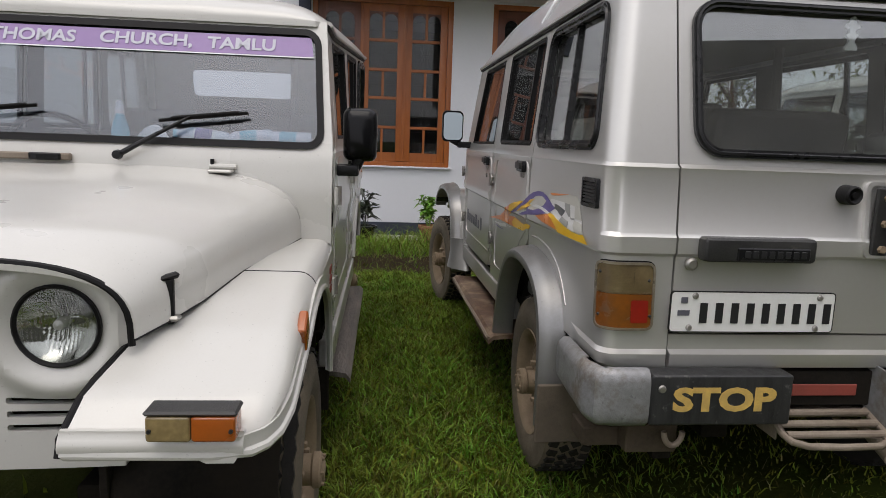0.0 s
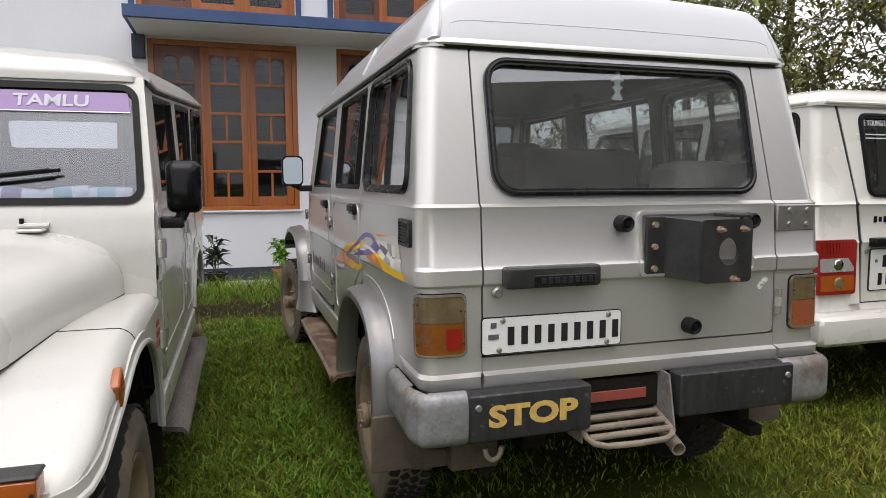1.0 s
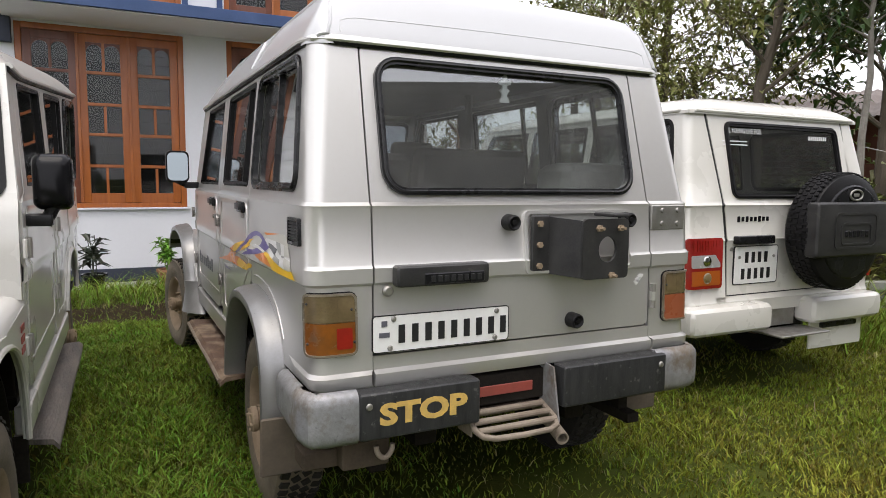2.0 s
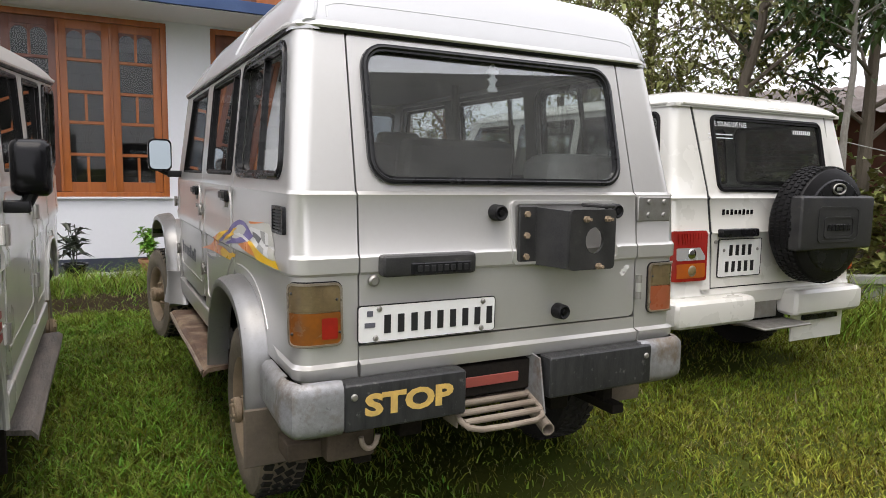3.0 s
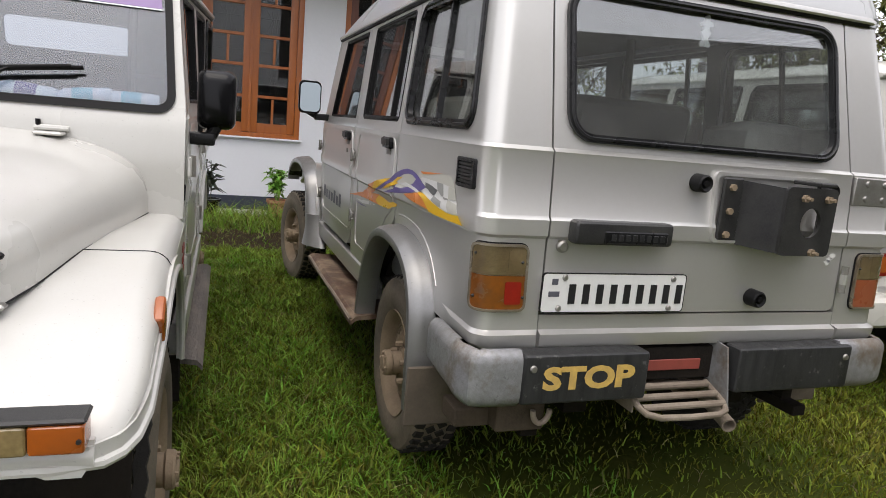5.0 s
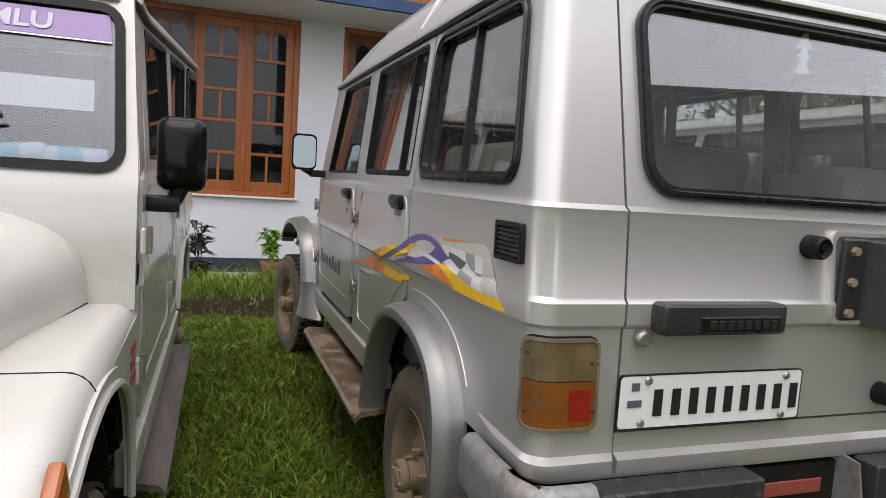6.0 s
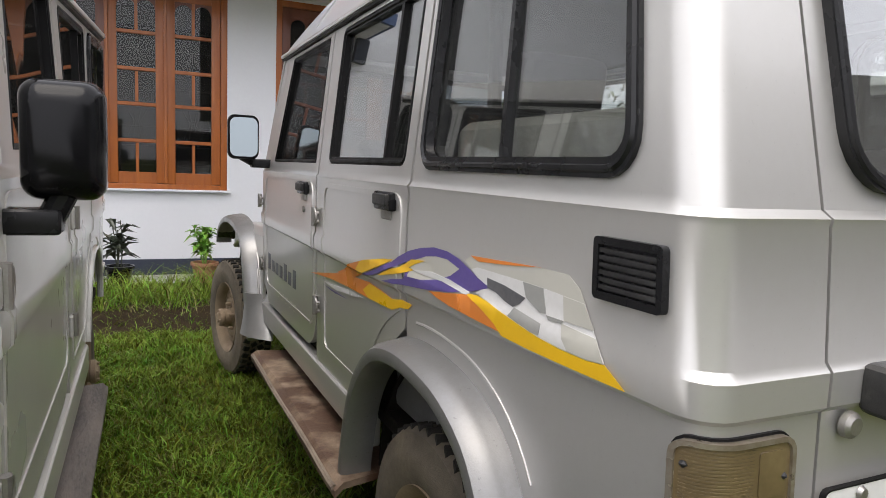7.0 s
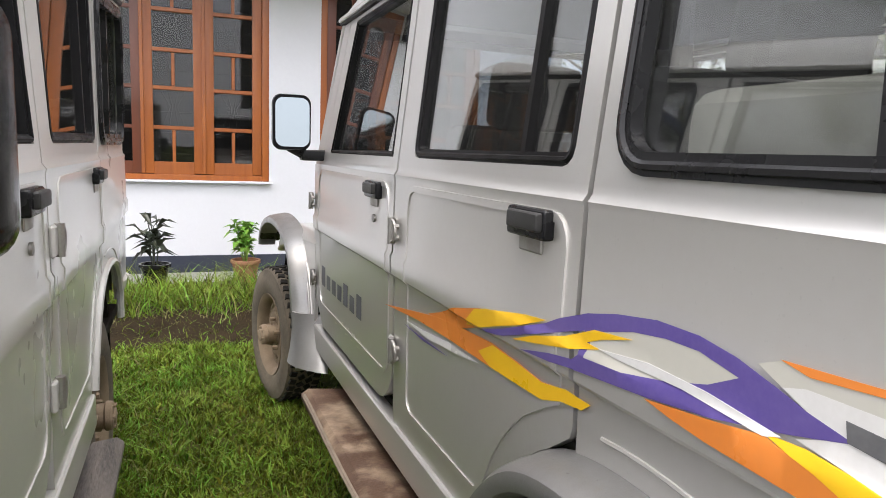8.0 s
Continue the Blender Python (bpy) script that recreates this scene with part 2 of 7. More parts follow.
YELLOW_DECAL = material("yellow_decal", (0.80, 0.48, 0.01), 0.35, 0.0, (0.72, 0.42, 0.015), 6.0, 100.0, 0.6)
VIOLET_DECAL = material("violet_decal", (0.075, 0.05, 0.23), 0.35, 0.0, (0.15, 0.11, 0.30), 6.0, 100.0, 0.6)
PALE_DECAL = material("pale_grey_decal", (0.68, 0.67, 0.65), 0.35, 0.0, (0.52, 0.51, 0.48), 6.0, 100.0, 0.6)
GREY_DECAL = material("dark_grey_decal", (0.07, 0.07, 0.075), 0.35, 0.0, (0.18, 0.18, 0.18), 6.0, 100.0, 0.6)
MID_DECAL = material("faded_grey_decal", (0.27, 0.27, 0.25), 0.35, 0.0, (0.34, 0.335, 0.31), 6.0, 100.0, 0.6)
CREAM_DECAL = material("translucent_cream_decal", (0.46, 0.45, 0.39), 0.35, 0.0, (0.50, 0.48, 0.42), 6.0, 100.0, 0.6)
PURPLE = material("purple_sticker", (0.25, 0.16, 0.34), 0.35, 0.0, (0.30, 0.2, 0.40), 4.0, 60.0, 0.6)
STICKER_WHITE = material("white_sticker", (0.8, 0.8, 0.8), 0.4)
STICKER_PALE = material("greyed_white_lettering", (0.50, 0.50, 0.56), 0.4)
BLUE_PLASTIC = material("pale_blue_plastic", (0.22, 0.55, 0.66), 0.3)
BOTTLE = material("clear_bottle", (0.6, 0.66, 0.72), 0.15, 0.0, (0.7, 0.75, 0.8), 30.0, 90.0, 0.6)
RAG = material("white_cloth", (0.75, 0.75, 0.73), 0.9, 0.0, (0.6, 0.6, 0.6), 20.0, 120.0, 0.6, 0.3, 100.0)

WALL_WHITE = material("whitewashed_plaster", (0.77, 0.775, 0.80), 0.9, 0.0, (0.71, 0.715, 0.73), 0.8, 25.0, 0.7, 0.12, 60.0,
                      dirt=(0.52, 0.50, 0.46), dirt_scale=1.6, dirt_from=0.66)
WOOD = material("orange_varnished_wood", (0.42, 0.125, 0.022), 0.4, 0.0, (0.29, 0.08, 0.016), 3.0, 40.0, 0.9, 0.08, 60.0, 0.2, 0.1, (6, 6, 0.6))
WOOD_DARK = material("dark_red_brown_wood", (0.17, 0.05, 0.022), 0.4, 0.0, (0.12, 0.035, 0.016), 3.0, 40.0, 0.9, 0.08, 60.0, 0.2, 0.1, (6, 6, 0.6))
BLUE_PAINT = material("blue_wall_paint", (0.045, 0.085, 0.20), 0.7, 0.0, (0.035, 0.065, 0.15), 2.0, 40.0, 0.8, 0.1, 80.0)
NAVY = material("navy_plinth_paint", (0.022, 0.03, 0.055), 0.8, 0.0, (0.05, 0.055, 0.07), 3.0, 50.0, 0.8, 0.1, 60.0)
DARK_BOARD = material("grey_weathered_boards", (0.16, 0.155, 0.145), 0.9, 0.0, (0.11, 0.105, 0.095), 0.8, 20.0, 0.8)
CONCRETE = material("weathered_concrete", (0.38, 0.38, 0.35), 0.9, 0.0, (0.24, 0.24, 0.21), 2.0, 40.0, 0.9, 0.2, 60.0)
# indoor darkness is put into this near-black colour of the room surfaces
ROOM_DARK = material("dark_room_near_black", (0.03, 0.03, 0.032), 0.9, 0.0, (0.025, 0.025, 0.03), 4.0, 30.0, 0.9)
IRON = material("window_grille_iron", (0.06, 0.06, 0.06), 0.5, 0.4)
EARTH = material("lawn_soil", (0.030, 0.052, 0.006), 0.95, 0.0, (0.058, 0.060, 0.013), 1.5, 25.0, 0.9, 0.6, 40.0, spec=0.05)
SOIL = material("dark_soil", (0.016, 0.012, 0.007), 0.95, 0.0, (0.036, 0.026, 0.015), 5.0, 40.0, 0.9, 0.8, 50.0, spec=0.05)
GRASS = material("grass_blades", (0.064, 0.150, 0.010), 0.5, 0.0, (0.20, 0.222, 0.033), 0.55, 9.0, 0.9, island=0.75, spec=0.12)
LAWN = material("mown_lawn_blades", (0.080, 0.130, 0.008), 0.55, 0.0, (0.21, 0.19, 0.028), 0.7, 7.0, 0.9, island=0.7, spec=0.10)
DRY = material("dry_grass_blades", (0.25, 0.22, 0.09), 0.7, 0.0, (0.18, 0.16, 0.06), 2.0, 9.0, 0.9, island=0.4)
LEAF = material("tree_leaves", (0.15, 0.20, 0.04), 0.4, 0.0, (0.29, 0.26, 0.09), 0.7, 6.0, 0.9, island=0.5)
LEAF_DARK = material("dark_tree_leaves", (0.045, 0.085, 0.028), 0.35, 0.0, (0.08, 0.12, 0.04), 0.7, 6.0, 0.9, island=0.5)
LEAF_BRIGHT = material("potted_plant_leaves", (0.14, 0.30, 0.035), 0.45, 0.0, (0.20, 0.36, 0.06), 3.0, 20.0, 0.9, island=0.35)
LEAF_BLACK = material("dark_alocasia_leaves", (0.028, 0.04, 0.024), 0.35, 0.0, (0.05, 0.05, 0.035), 3.0, 20.0, 0.9, island=0.3)
BARK = material("grey_brown_bark", (0.11, 0.085, 0.06), 0.9, 0.0, (0.18, 0.15, 0.12), 4.0, 30.0, 0.9, 0.6, 40.0, stretch=(3, 3, 0.6))
BARK_PALE = material("lichened_pale_bark", (0.30, 0.285, 0.25), 0.9, 0.0, (0.17, 0.15, 0.12), 6.0, 30.0, 0.9, 0.5, 40.0)
TERRACOTTA = material("terracotta", (0.36, 0.17, 0.09), 0.85, 0.0, (0.28, 0.14, 0.08), 6.0, 60.0, 0.8, 0.1, 100.0)
RED_WALL = material("dark_red_oxide_wall", (0.20, 0.075, 0.05), 0.85, 0.0, (0.13, 0.05, 0.035), 1.5, 20.0, 0.9, 0.1, 50.0)
TIN = material("rusty_tin_roof", (0.16, 0.12, 0.10), 0.6, 0.3, (0.10, 0.075, 0.06), 2.0, 30.0, 0.9)


# ---------------------------------------------------------------- mesh tools
class Shape:
    """Vertices and faces gathered for one mesh."""

    def __init__(self):
        self.v, self.f = [], []

    def add(self, verts, faces):
        o = len(self.v)
        self.v += [tuple(p) for p in verts]
        self.f += [tuple(i + o for i in f) for f in faces]
        return self

    def box(self, c, size, ch=0.003, m=None):
        """A box with chamfered edges."""
        hx, hy, hz = (s / 2 for s in size)
        ch = min(ch, hx * 0.9, hy * 0.9, hz * 0.9)
        b = bmesh.new()
        bmesh.ops.create_cube(b, size=2.0)
        for v in b.verts:
            v.co = Vector((v.co.x * hx, v.co.y * hy, v.co.z * hz))
        if ch > 0:
            bmesh.ops.bevel(b, geom=b.edges[:] + b.verts[:], offset=ch, segments=1 if ch < 0.006 else 3, affect='EDGES', profile=0.6)
        b.verts.index_update()
        t = Matrix.Translation(c) @ (m or Matrix())
        self.add([t @ v.co for v in b.verts], [[v.index for v in f.verts] for f in b.faces])
        b.free()
        return self

    def tube(self, pts, r, n=8, closed=False, flat=1.0):
        pts = [Vector(p) for p in pts]
        k = len(pts)
        rings, side = [], None
        for i, p in enumerate(pts):
            a = pts[(i - 1) % k] if closed or i else pts[0]
            b = pts[(i + 1) % k] if closed or i < k - 1 else pts[-1]
            d = (b - a).normalized()
            if side is None:
                side = d.orthogonal().normalized()
            side = (side - d * side.dot(d)).normalized()
            up = d.cross(side)
            rr = r[i] if isinstance(r, (list, tuple)) else r
            rings.append([p + side * (rr * math.cos(t)) + up * (rr * flat * math.sin(t)) for t in (2 * math.pi * j / n for j in range(n))])
        faces = []
        for i in range(k if closed else k - 1):
            for j in range(n):
                a, b = i * n, ((i + 1) % k) * n
                faces.append((a + j, a + (j + 1) % n, b + (j + 1) % n, b + j))
        if not closed:
            faces += [tuple(range(n))[::-1], tuple((k - 1) * n + j for j in range(n))]
        return self.add([q for ring in rings for q in ring], faces)

    def lathe(self, prof, n=32, m=None, closed=False):
        """Turns (radius, height) about the local z axis."""
        m = m or Matrix()
        k = len(prof)
        verts = [m @ Vector((r * math.cos(a), r * math.sin(a), h)) for a in (2 * math.pi * j / n for j in range(n)) for r, h in prof]
        faces = []
        for j in range(n):
            for i in range(k if closed else k - 1):
                a, b = j * k, ((j + 1) % n) * k
                faces.append((a + i, b + i, b + (i + 1) % k, a + (i + 1) % k))
        return self.add(verts, faces)

    def grid(self, fn, nu, nv, wrap=False):
        verts = [fn(i / nu, j / nv) for i in range(nu + (0 if wrap else 1)) for j in range(nv + 1)]
        w = nv + 1
        rows = nu if wrap else nu
        cnt = nu if wrap else nu + 1
        faces = [(i * w + j, ((i + 1) % cnt) * w + j, ((i + 1) % cnt) * w + j + 1, i * w + j + 1) for i in range(rows) for j in range(nv)]
        return self.add(verts, faces)

    def skin(self, fn, nu, nv, thick):
        """A curved sheet with thickness; fn(u, v, d)."""
        o = len(self.v)
        w = nv + 1
        for d in (0.0, -thick):
            self.v += [tuple(fn(i / nu, j / nv, d)) for i in range(nu + 1) for j in range(nv + 1)]
        q = (nu + 1) * w
        for i in range(nu):
            for j in range(nv):
                a, b, c, e = i * w + j, (i + 1) * w + j, (i + 1) * w + j + 1, i * w + j + 1
                self.f += [(o + a, o + b, o + c, o + e), (o + q + e, o + q + c, o + q + b, o + q + a)]
        rim = [(i * w) for i in range(nu + 1)] + [nu * w + j for j in range(1, nv + 1)] + [i * w + nv for i in range(nu - 1, -1, -1)] + [j for j in range(nv - 1, 0, -1)]
        for a, b in zip(rim, rim[1:] + rim[:1]):
            self.f.append((o + a, o + q + a, o + q + b, o + b))
        return self


def inside(p, loop):
    x, y = p
    hit = False
    for (x0, y0), (x1, y1) in zip(loop, loop[1:] + loop[:1]):
        if (y0 > y) != (y1 > y) and x < (x1 - x0) * (y - y0) / (y1 - y0) + x0:
            hit = not hit
    return hit


def panel(outline, holes, fmap, us=(), vs=(), thick=0.012, base=0.0, shape=None):
    """A sheet with cut-outs, laid in (u, v) and carried into space by fmap(u, v, d)."""
    shape = shape or Shape()
    pts, edges = [], []
    for loop in [outline] + list(holes):
        o = len(pts)
        pts += [Vector(p) for p in loop]
        edges += [(o + i, o + (i + 1) % len(loop)) for i in range(len(loop))]
    u0, u1 = min(p[0] for p in outline) - 0.01, max(p[0] for p in outline) + 0.01
    v0, v1 = min(p[1] for p in outline) - 0.01, max(p[1] for p in outline) + 0.01
    for u in us:
        if u0 < u < u1:
            pts += [Vector((u, v0)), Vector((u, v1))]
            edges.append((len(pts) - 2, len(pts) - 1))
    for v in vs:
        if v0 < v < v1:
            pts += [Vector((u0, v)), Vector((u1, v))]
            edges.append((len(pts) - 2, len(pts) - 1))
    vv, _, ff, _, _, _ = geometry.delaunay_2d_cdt(pts, edges, [], 0, 1e-5)
    keep = []
    for f in ff:
        c = sum((vv[i] for i in f), Vector((0, 0))) / len(f)
        if inside(c, outline) and not any(inside(c, h) for h in holes):
            keep.append(f)
    used = sorted({i for f in keep for i in f})
    at = {k: n for n, k in enumerate(used)}
    o, q = len(shape.v), len(used)
    for d in (base, base - thick):
        shape.v += [tuple(fmap(vv[i][0], vv[i][1], d)) for i in used]
    count = {}
    for f in keep:
        f = [at[i] for i in f]
        shape.f += [tuple(o + i for i in f), tuple(o + q + i for i in reversed(f))]
        for a, b in zip(f, f[1:] + f[:1]):
            count[(a, b)] = 1
    for a, b in count:
        if (b, a) not in count:
            shape.f.append((o + b, o + a, o + q + a, o + q + b))
    return shape


def rrect(u0, v0, u1, v1, r, n=5, lean=0.0):
    """A rectangle with rounded corners; lean shifts the top along u."""
    out = []
    for cu, cv, a0 in ((u1 - r, v0 + r, -90), (u1 - r, v1 - r, 0), (u0 + r, v1 - r, 90), (u0 + r, v0 + r, 180)):
        for i in range(n + 1):
            a = radians(a0 + 90 * i / n)
            u, v = cu + r * math.cos(a), cv + r * math.sin(a)
            out.append((u + lean * (v - v0) / (v1 - v0), v))
    return out


def shrink(loop, k):
    """The loop moved inwards by k (for convex loops)."""
    n = len(loop)
    area = sum(a[0] * b[1] - b[0] * a[1] for a, b in zip(loop, loop[1:] + loop[:1]))
    sgn = 1 if area > 0 else -1
    out = []
    for i in range(n):
        a, b, c = Vector(loop[i - 1]), Vector(loop[i]), Vector(loop[(i + 1) % n])
        d = ((b - a).normalized() + (c - b).normalized()).normalized()
        out.append((b.x - d.y * k * sgn, b.y + d.x * k * sgn))
    return out


def steps(a, b, n):
    return [a + (b - a) * i / n for i in range(n + 1)]


def lerp_table(table, x):
    if x <= table[0][0]:
        return table[0][1]
    for (x0, y0), (x1, y1) in zip(table, table[1:]):
        if x <= x1:
            return y0 + (y1 - y0) * (x - x0) / (x1 - x0)
    return table[-1][1]


def made(name, shape, mat, smooth=35, parent=None, label=""):
    me = bpy.data.meshes.new(name)
    me.from_pydata(shape.v, [], shape.f)
    me.materials.append(mat)
    me.validate()
    b = bmesh.new()
    b.from_mesh(me)
    bmesh.ops.recalc_face_normals(b, faces=b.faces[:])
    b.to_mesh(me)
    b.free()
    if smooth:
        me.polygons.foreach_set("use_smooth", [True] * len(me.polygons))
        me.set_sharp_from_angle(angle=radians(smooth))
    ob = new(name, me)
    if parent:
        ob.parent = parent
    if label:
        ob["label"] = label
    return ob


def part(name, shape, mat, parent, label="", smooth=35):
    return made(name, shape, mat, smooth, parent, label)


def thing(name, label, category, m=None, group="", kind=""):
    ob = new(name)
    ob.empty_display_size = 0.1
    if m is not None:
        ob.matrix_world = m
    return tagged(ob, label, category, group, kind)


def lettering(name, text, size, mat, parent, m, label="", fat=0.0, fit=None, depth=0.0006, shear=0.0):
    """Flat letters of the built-in font, standing in the local xz plane of m and facing its -y."""
    c = bpy.data.curves.new(name, 'FONT')
    c.body, c.size, c.offset, c.extrude, c.shear = text, size, fat, depth, shear
    c.align_x, c.align_y, c.resolution_u = 'CENTER', 'CENTER', 3
    tmp = new(name + "_curve", c)
    me = bpy.data.meshes.new_from_object(tmp.evaluated_get(bpy.context.evaluated_depsgraph_get()))
    bpy.data.objects.remove(tmp)
    bpy.data.curves.remove(c)
    if fit:
        lo = [min(v.co[k] for v in me.vertices) for k in (0, 1)]
        hi = [max(v.co[k] for v in me.vertices) for k in (0, 1)]
        sc = [fit[k] / (hi[k] - lo[k]) for k in (0, 1)]
        me.transform(Matrix.Diagonal((sc[0], sc[1], 1, 1)) @ Matrix.Translation((-(lo[0] + hi[0]) / 2, -(lo[1] + hi[1]) / 2, 0)))
    me.transform(m @ pose(0, 0, 0, 90, 0, 0))
    me.materials.clear()
    me.materials.append(mat)
    ob = new(name, me)
    ob.parent = parent
    if label:
        ob["label"] = label
    return ob


# ---------------------------------------------------------------- vehicle pieces
def wheel(parent, x, y, r, width, side, rim_mat=RIM, steer=0.0, ribbed=False):
    """A road wheel whose outer face looks to side (-1: the car's left)."""
    w = thing_child("wheel", parent, pose(x, y, r, 0, 0, steer) @ pose(0, 0, 0, 0, 90 * side, 0))
    h = width / 2
    prof = [(0.205, -h * 0.8), (0.24, -h * 0.98), (r * 0.82, -h), (r * 0.95, -h * 0.90), (r * 0.985, -h * 0.72), (r * 0.985, h * 0.72), (r * 0.95, h * 0.90),
            (r * 0.82, h), (r * 0.80, h * 1.015), (r * 0.74, h * 1.0), (0.24, h * 0.98), (0.212, h * 0.86), (0.205, h * 0.7)]
    # right-hand tyres are coloured darker than the left-hand ones
    part("tyre", Shape().lathe(prof, 48), TYRE_WALL if side < 0 else TYRE, w, "mud-dried tyre" if side < 0 else "tyre in the darker colour")
    blocks = Shape()
    n = 44
    if ribbed:
        for k in (-0.74, -0.38, 0.0, 0.38, 0.74):
            ring = []
            for i in range(72):
                a, sh = 2 * math.pi * i / 72, 0.055 * h * (1 if i % 2 else -1) * (0.6 if abs(k) > 0.7 else 1.6)
                ring += [(rr * math.cos(a), rr * math.sin(a), k * h + e * h + sh) for rr, e in ((r * 0.972, -0.155), (r, -0.135), (r, 0.135), (r * 0.972, 0.155))]
            blocks.add(ring, [(i * 4 + j, (i + 1) % 72 * 4 + j, (i + 1) % 72 * 4 + j + 1, i * 4 + j + 1) for i in range(72) for j in range(3)])
    for i in range(0 if ribbed else n):
        a = 2 * math.pi * i / n
        for k, off in ((-0.62, 0.0), (-0.2, 0.5), (0.2, 0.0), (0.62, 0.5)):
            ang = a + off * 2 * math.pi / n
            m = Matrix.Rotation(ang, 4, 'Z') @ Matrix.Translation((r * 0.985, 0, k * h)) @ Matrix.Rotation(0.5 if k in (-0.2, 0.2) else -0.25, 4, 'X')
            blocks.add([m @ Vector(p) for p in ((-0.01, -0.016, -0.018), (-0.01, 0.016, -0.018), (-0.01, 0.016, 0.018), (-0.01, -0.016, 0.018),
                                              (0.006, -0.013, -0.016), (0.006, 0.013, -0.016), (0.006, 0.013, 0.016), (0.006, -0.013, 0.016))],
                       [(4, 5, 6, 7), (0, 1, 5, 4), (1, 2, 6, 5), (2, 3, 7, 6), (3, 0, 4, 7)])
    part("tread", blocks, TYRE, w, "zigzag ribbed tread" if ribbed else "worn all-terrain tread blocks", 0)
    # pressed steel disc with a raised ring, hand holes and a hub
    disc = panel([(0.155 * math.cos(2 * math.pi * i / 40), 0.155 * math.sin(2 * math.pi * i / 40)) for i in range(40)],
                 [[(0.128 * math.cos(2 * math.pi * k / 8) + 0.015 * math.cos(2 * math.pi * j / 10), 0.128 * math.sin(2 * math.pi * k / 8) + 0.015 * math.sin(2 * math.pi * j / 10))
                   for j in range(10)] for k in range(8)],
                 lambda u, v, d: (u, v, h * (0.42 + 0.18 * math.exp(-((math.hypot(u, v) - 0.095) / 0.028) ** 2)) + d), thick=0.008,
                 us=steps(-0.15, 0.15, 12), vs=steps(-0.15, 0.15, 12))
    rim = part("rim", disc.lathe([(0.15, h * 0.38), (0.155, h * 0.45), (0.178, h * 0.38), (0.184, h * 0.62), (0.192, h * 0.78), (0.205, h * 0.88), (0.214, h * 0.93),
                                  (0.214, h * 0.86), (0.206, h * 0.8), (0.206, -h * 0.8), (0.18, -h * 0.7)], 48), rim_mat, w)
    hz = h * 0.40
    hub = part("hub", Shape().lathe([(0.0, hz + 0.098), (0.026, hz + 0.098), (0.030, hz + 0.092), (0.046, hz + 0.090), (0.052, hz + 0.084), (0.053, hz + 0.066), (0.045, hz + 0.060),
                                     (0.046, hz + 0.022), (0.062, hz + 0.014), (0.064, hz)], 24), rim_mat, w, "mud-caked axle hub")
    for k in range(6):
        a = 2 * math.pi * k / 6 + 0.3
        part("hub_bolt", Shape().lathe([(0.0, 0.012), (0.006, 0.012), (0.007, 0.0)], 6, Matrix.Translation((0.041 * math.cos(a), 0.041 * math.sin(a), hz + 0.086))), rim_mat, hub)
    for k in range(5):
        a = 2 * math.pi * k / 5
        part("wheel_nut", Shape().lathe([(0.0, 0.028), (0.010, 0.028), (0.012, 0.022), (0.012, 0.0)], 6,
                                        Matrix.Translation((0.078 * math.cos(a), 0.078 * math.sin(a), h * 0.58))), rim_mat, w)
    part("brake_drum", Shape().lathe([(0.0, h * 0.2), (0.15, h * 0.2), (0.15, -h * 0.9), (0.0, -h * 0.9)], 24), UNDER, w)
    return w


def thing_child(name, parent, m):
    ob = new(name)
    ob.empty_display_size = 0.05
    ob.parent = parent
    ob.matrix_basis = m
    return ob


def side_table(gut):
    return [(0.45, 0.772), (0.60, 0.780), (1.0, 0.785), (1.014, 0.786), (1.024, 0.7965), (1.070, 0.7985), (1.082, 0.7925), (1.256, 0.790), (1.266, 0.7925),
            (1.277, 0.785), (1.290, 0.784), (gut, 0.784 - (gut - 1.290) * 0.105), (gut + 0.1, 0.784 - (gut - 1.290) * 0.105)]


def rear_table(gut):
    return [(0.68, 0.004), (0.70, -0.006), (0.732, -0.008), (0.742, 0.012), (1.0, 0.020), (1.014, 0.020), (1.024, 0.0095), (1.070, 0.0095), (1.082, 0.019), (1.256, 0.033),
            (1.266, 0.031), (1.277, 0.047), (1.290, 0.050), (gut, 0.050 + (gut - 1.290) * 0.24)]


CREASES = (1.0, 1.014, 1.024, 1.070, 1.082, 1.256, 1.266, 1.277, 1.290)
CORNER = 0.052
RIDGE = (0.70, 0.732, 0.742)


def gate_edge(s, z):
    """Half width of the rear opening at height z."""
    if s < 0:
        return 0.584 - 0.005 * max(0.0, z - 1.25) / 0.55
    return 0.574 - 0.021 * max(0.0, z - 1.25) / 0.55


def crease_drop(u, z):
    """How far the waist crease has sunk, at u metres from the rear end."""
    return 0.018 * max(0.0, min(1.0, u / 1.2)) * lerp_table([(0.90, 0.0), (1.0, 1.0), (1.10, 1.0), (1.24, 0.0)], z)


def side_map(s, gut, sx=None, ry=None):
    sinks = sx is None
    sx, ry = sx or side_table(gut), ry or rear_table(gut)
    arc = CORNER * math.pi / 2

    def f(u, z, d):
        hw, yr = lerp_table(sx, z), lerp_table(ry, z)
        if u < 0.3:
            hw += lerp_table([(0.69, 0.0), (0.70, 0.008), (0.732, 0.010), (0.742, 0.0)], z) * min(1.0, (0.3 - u) / 0.1)
        if u >= CORNER:
            return (s * (hw + d), u + yr * max(0.0, 1 - (u - CORNER) / 0.85), z - (crease_drop(u, z) if sinks else 0.0))
        if u >= CORNER - arc:
            a = (CORNER - u) / CORNER
            return (s * (hw - CORNER + (CORNER + d) * math.cos(a)), yr + CORNER - (CORNER + d) * math.sin(a), z)
        return (s * (hw - CORNER - (CORNER - arc - u)), yr - d, z)
    return f


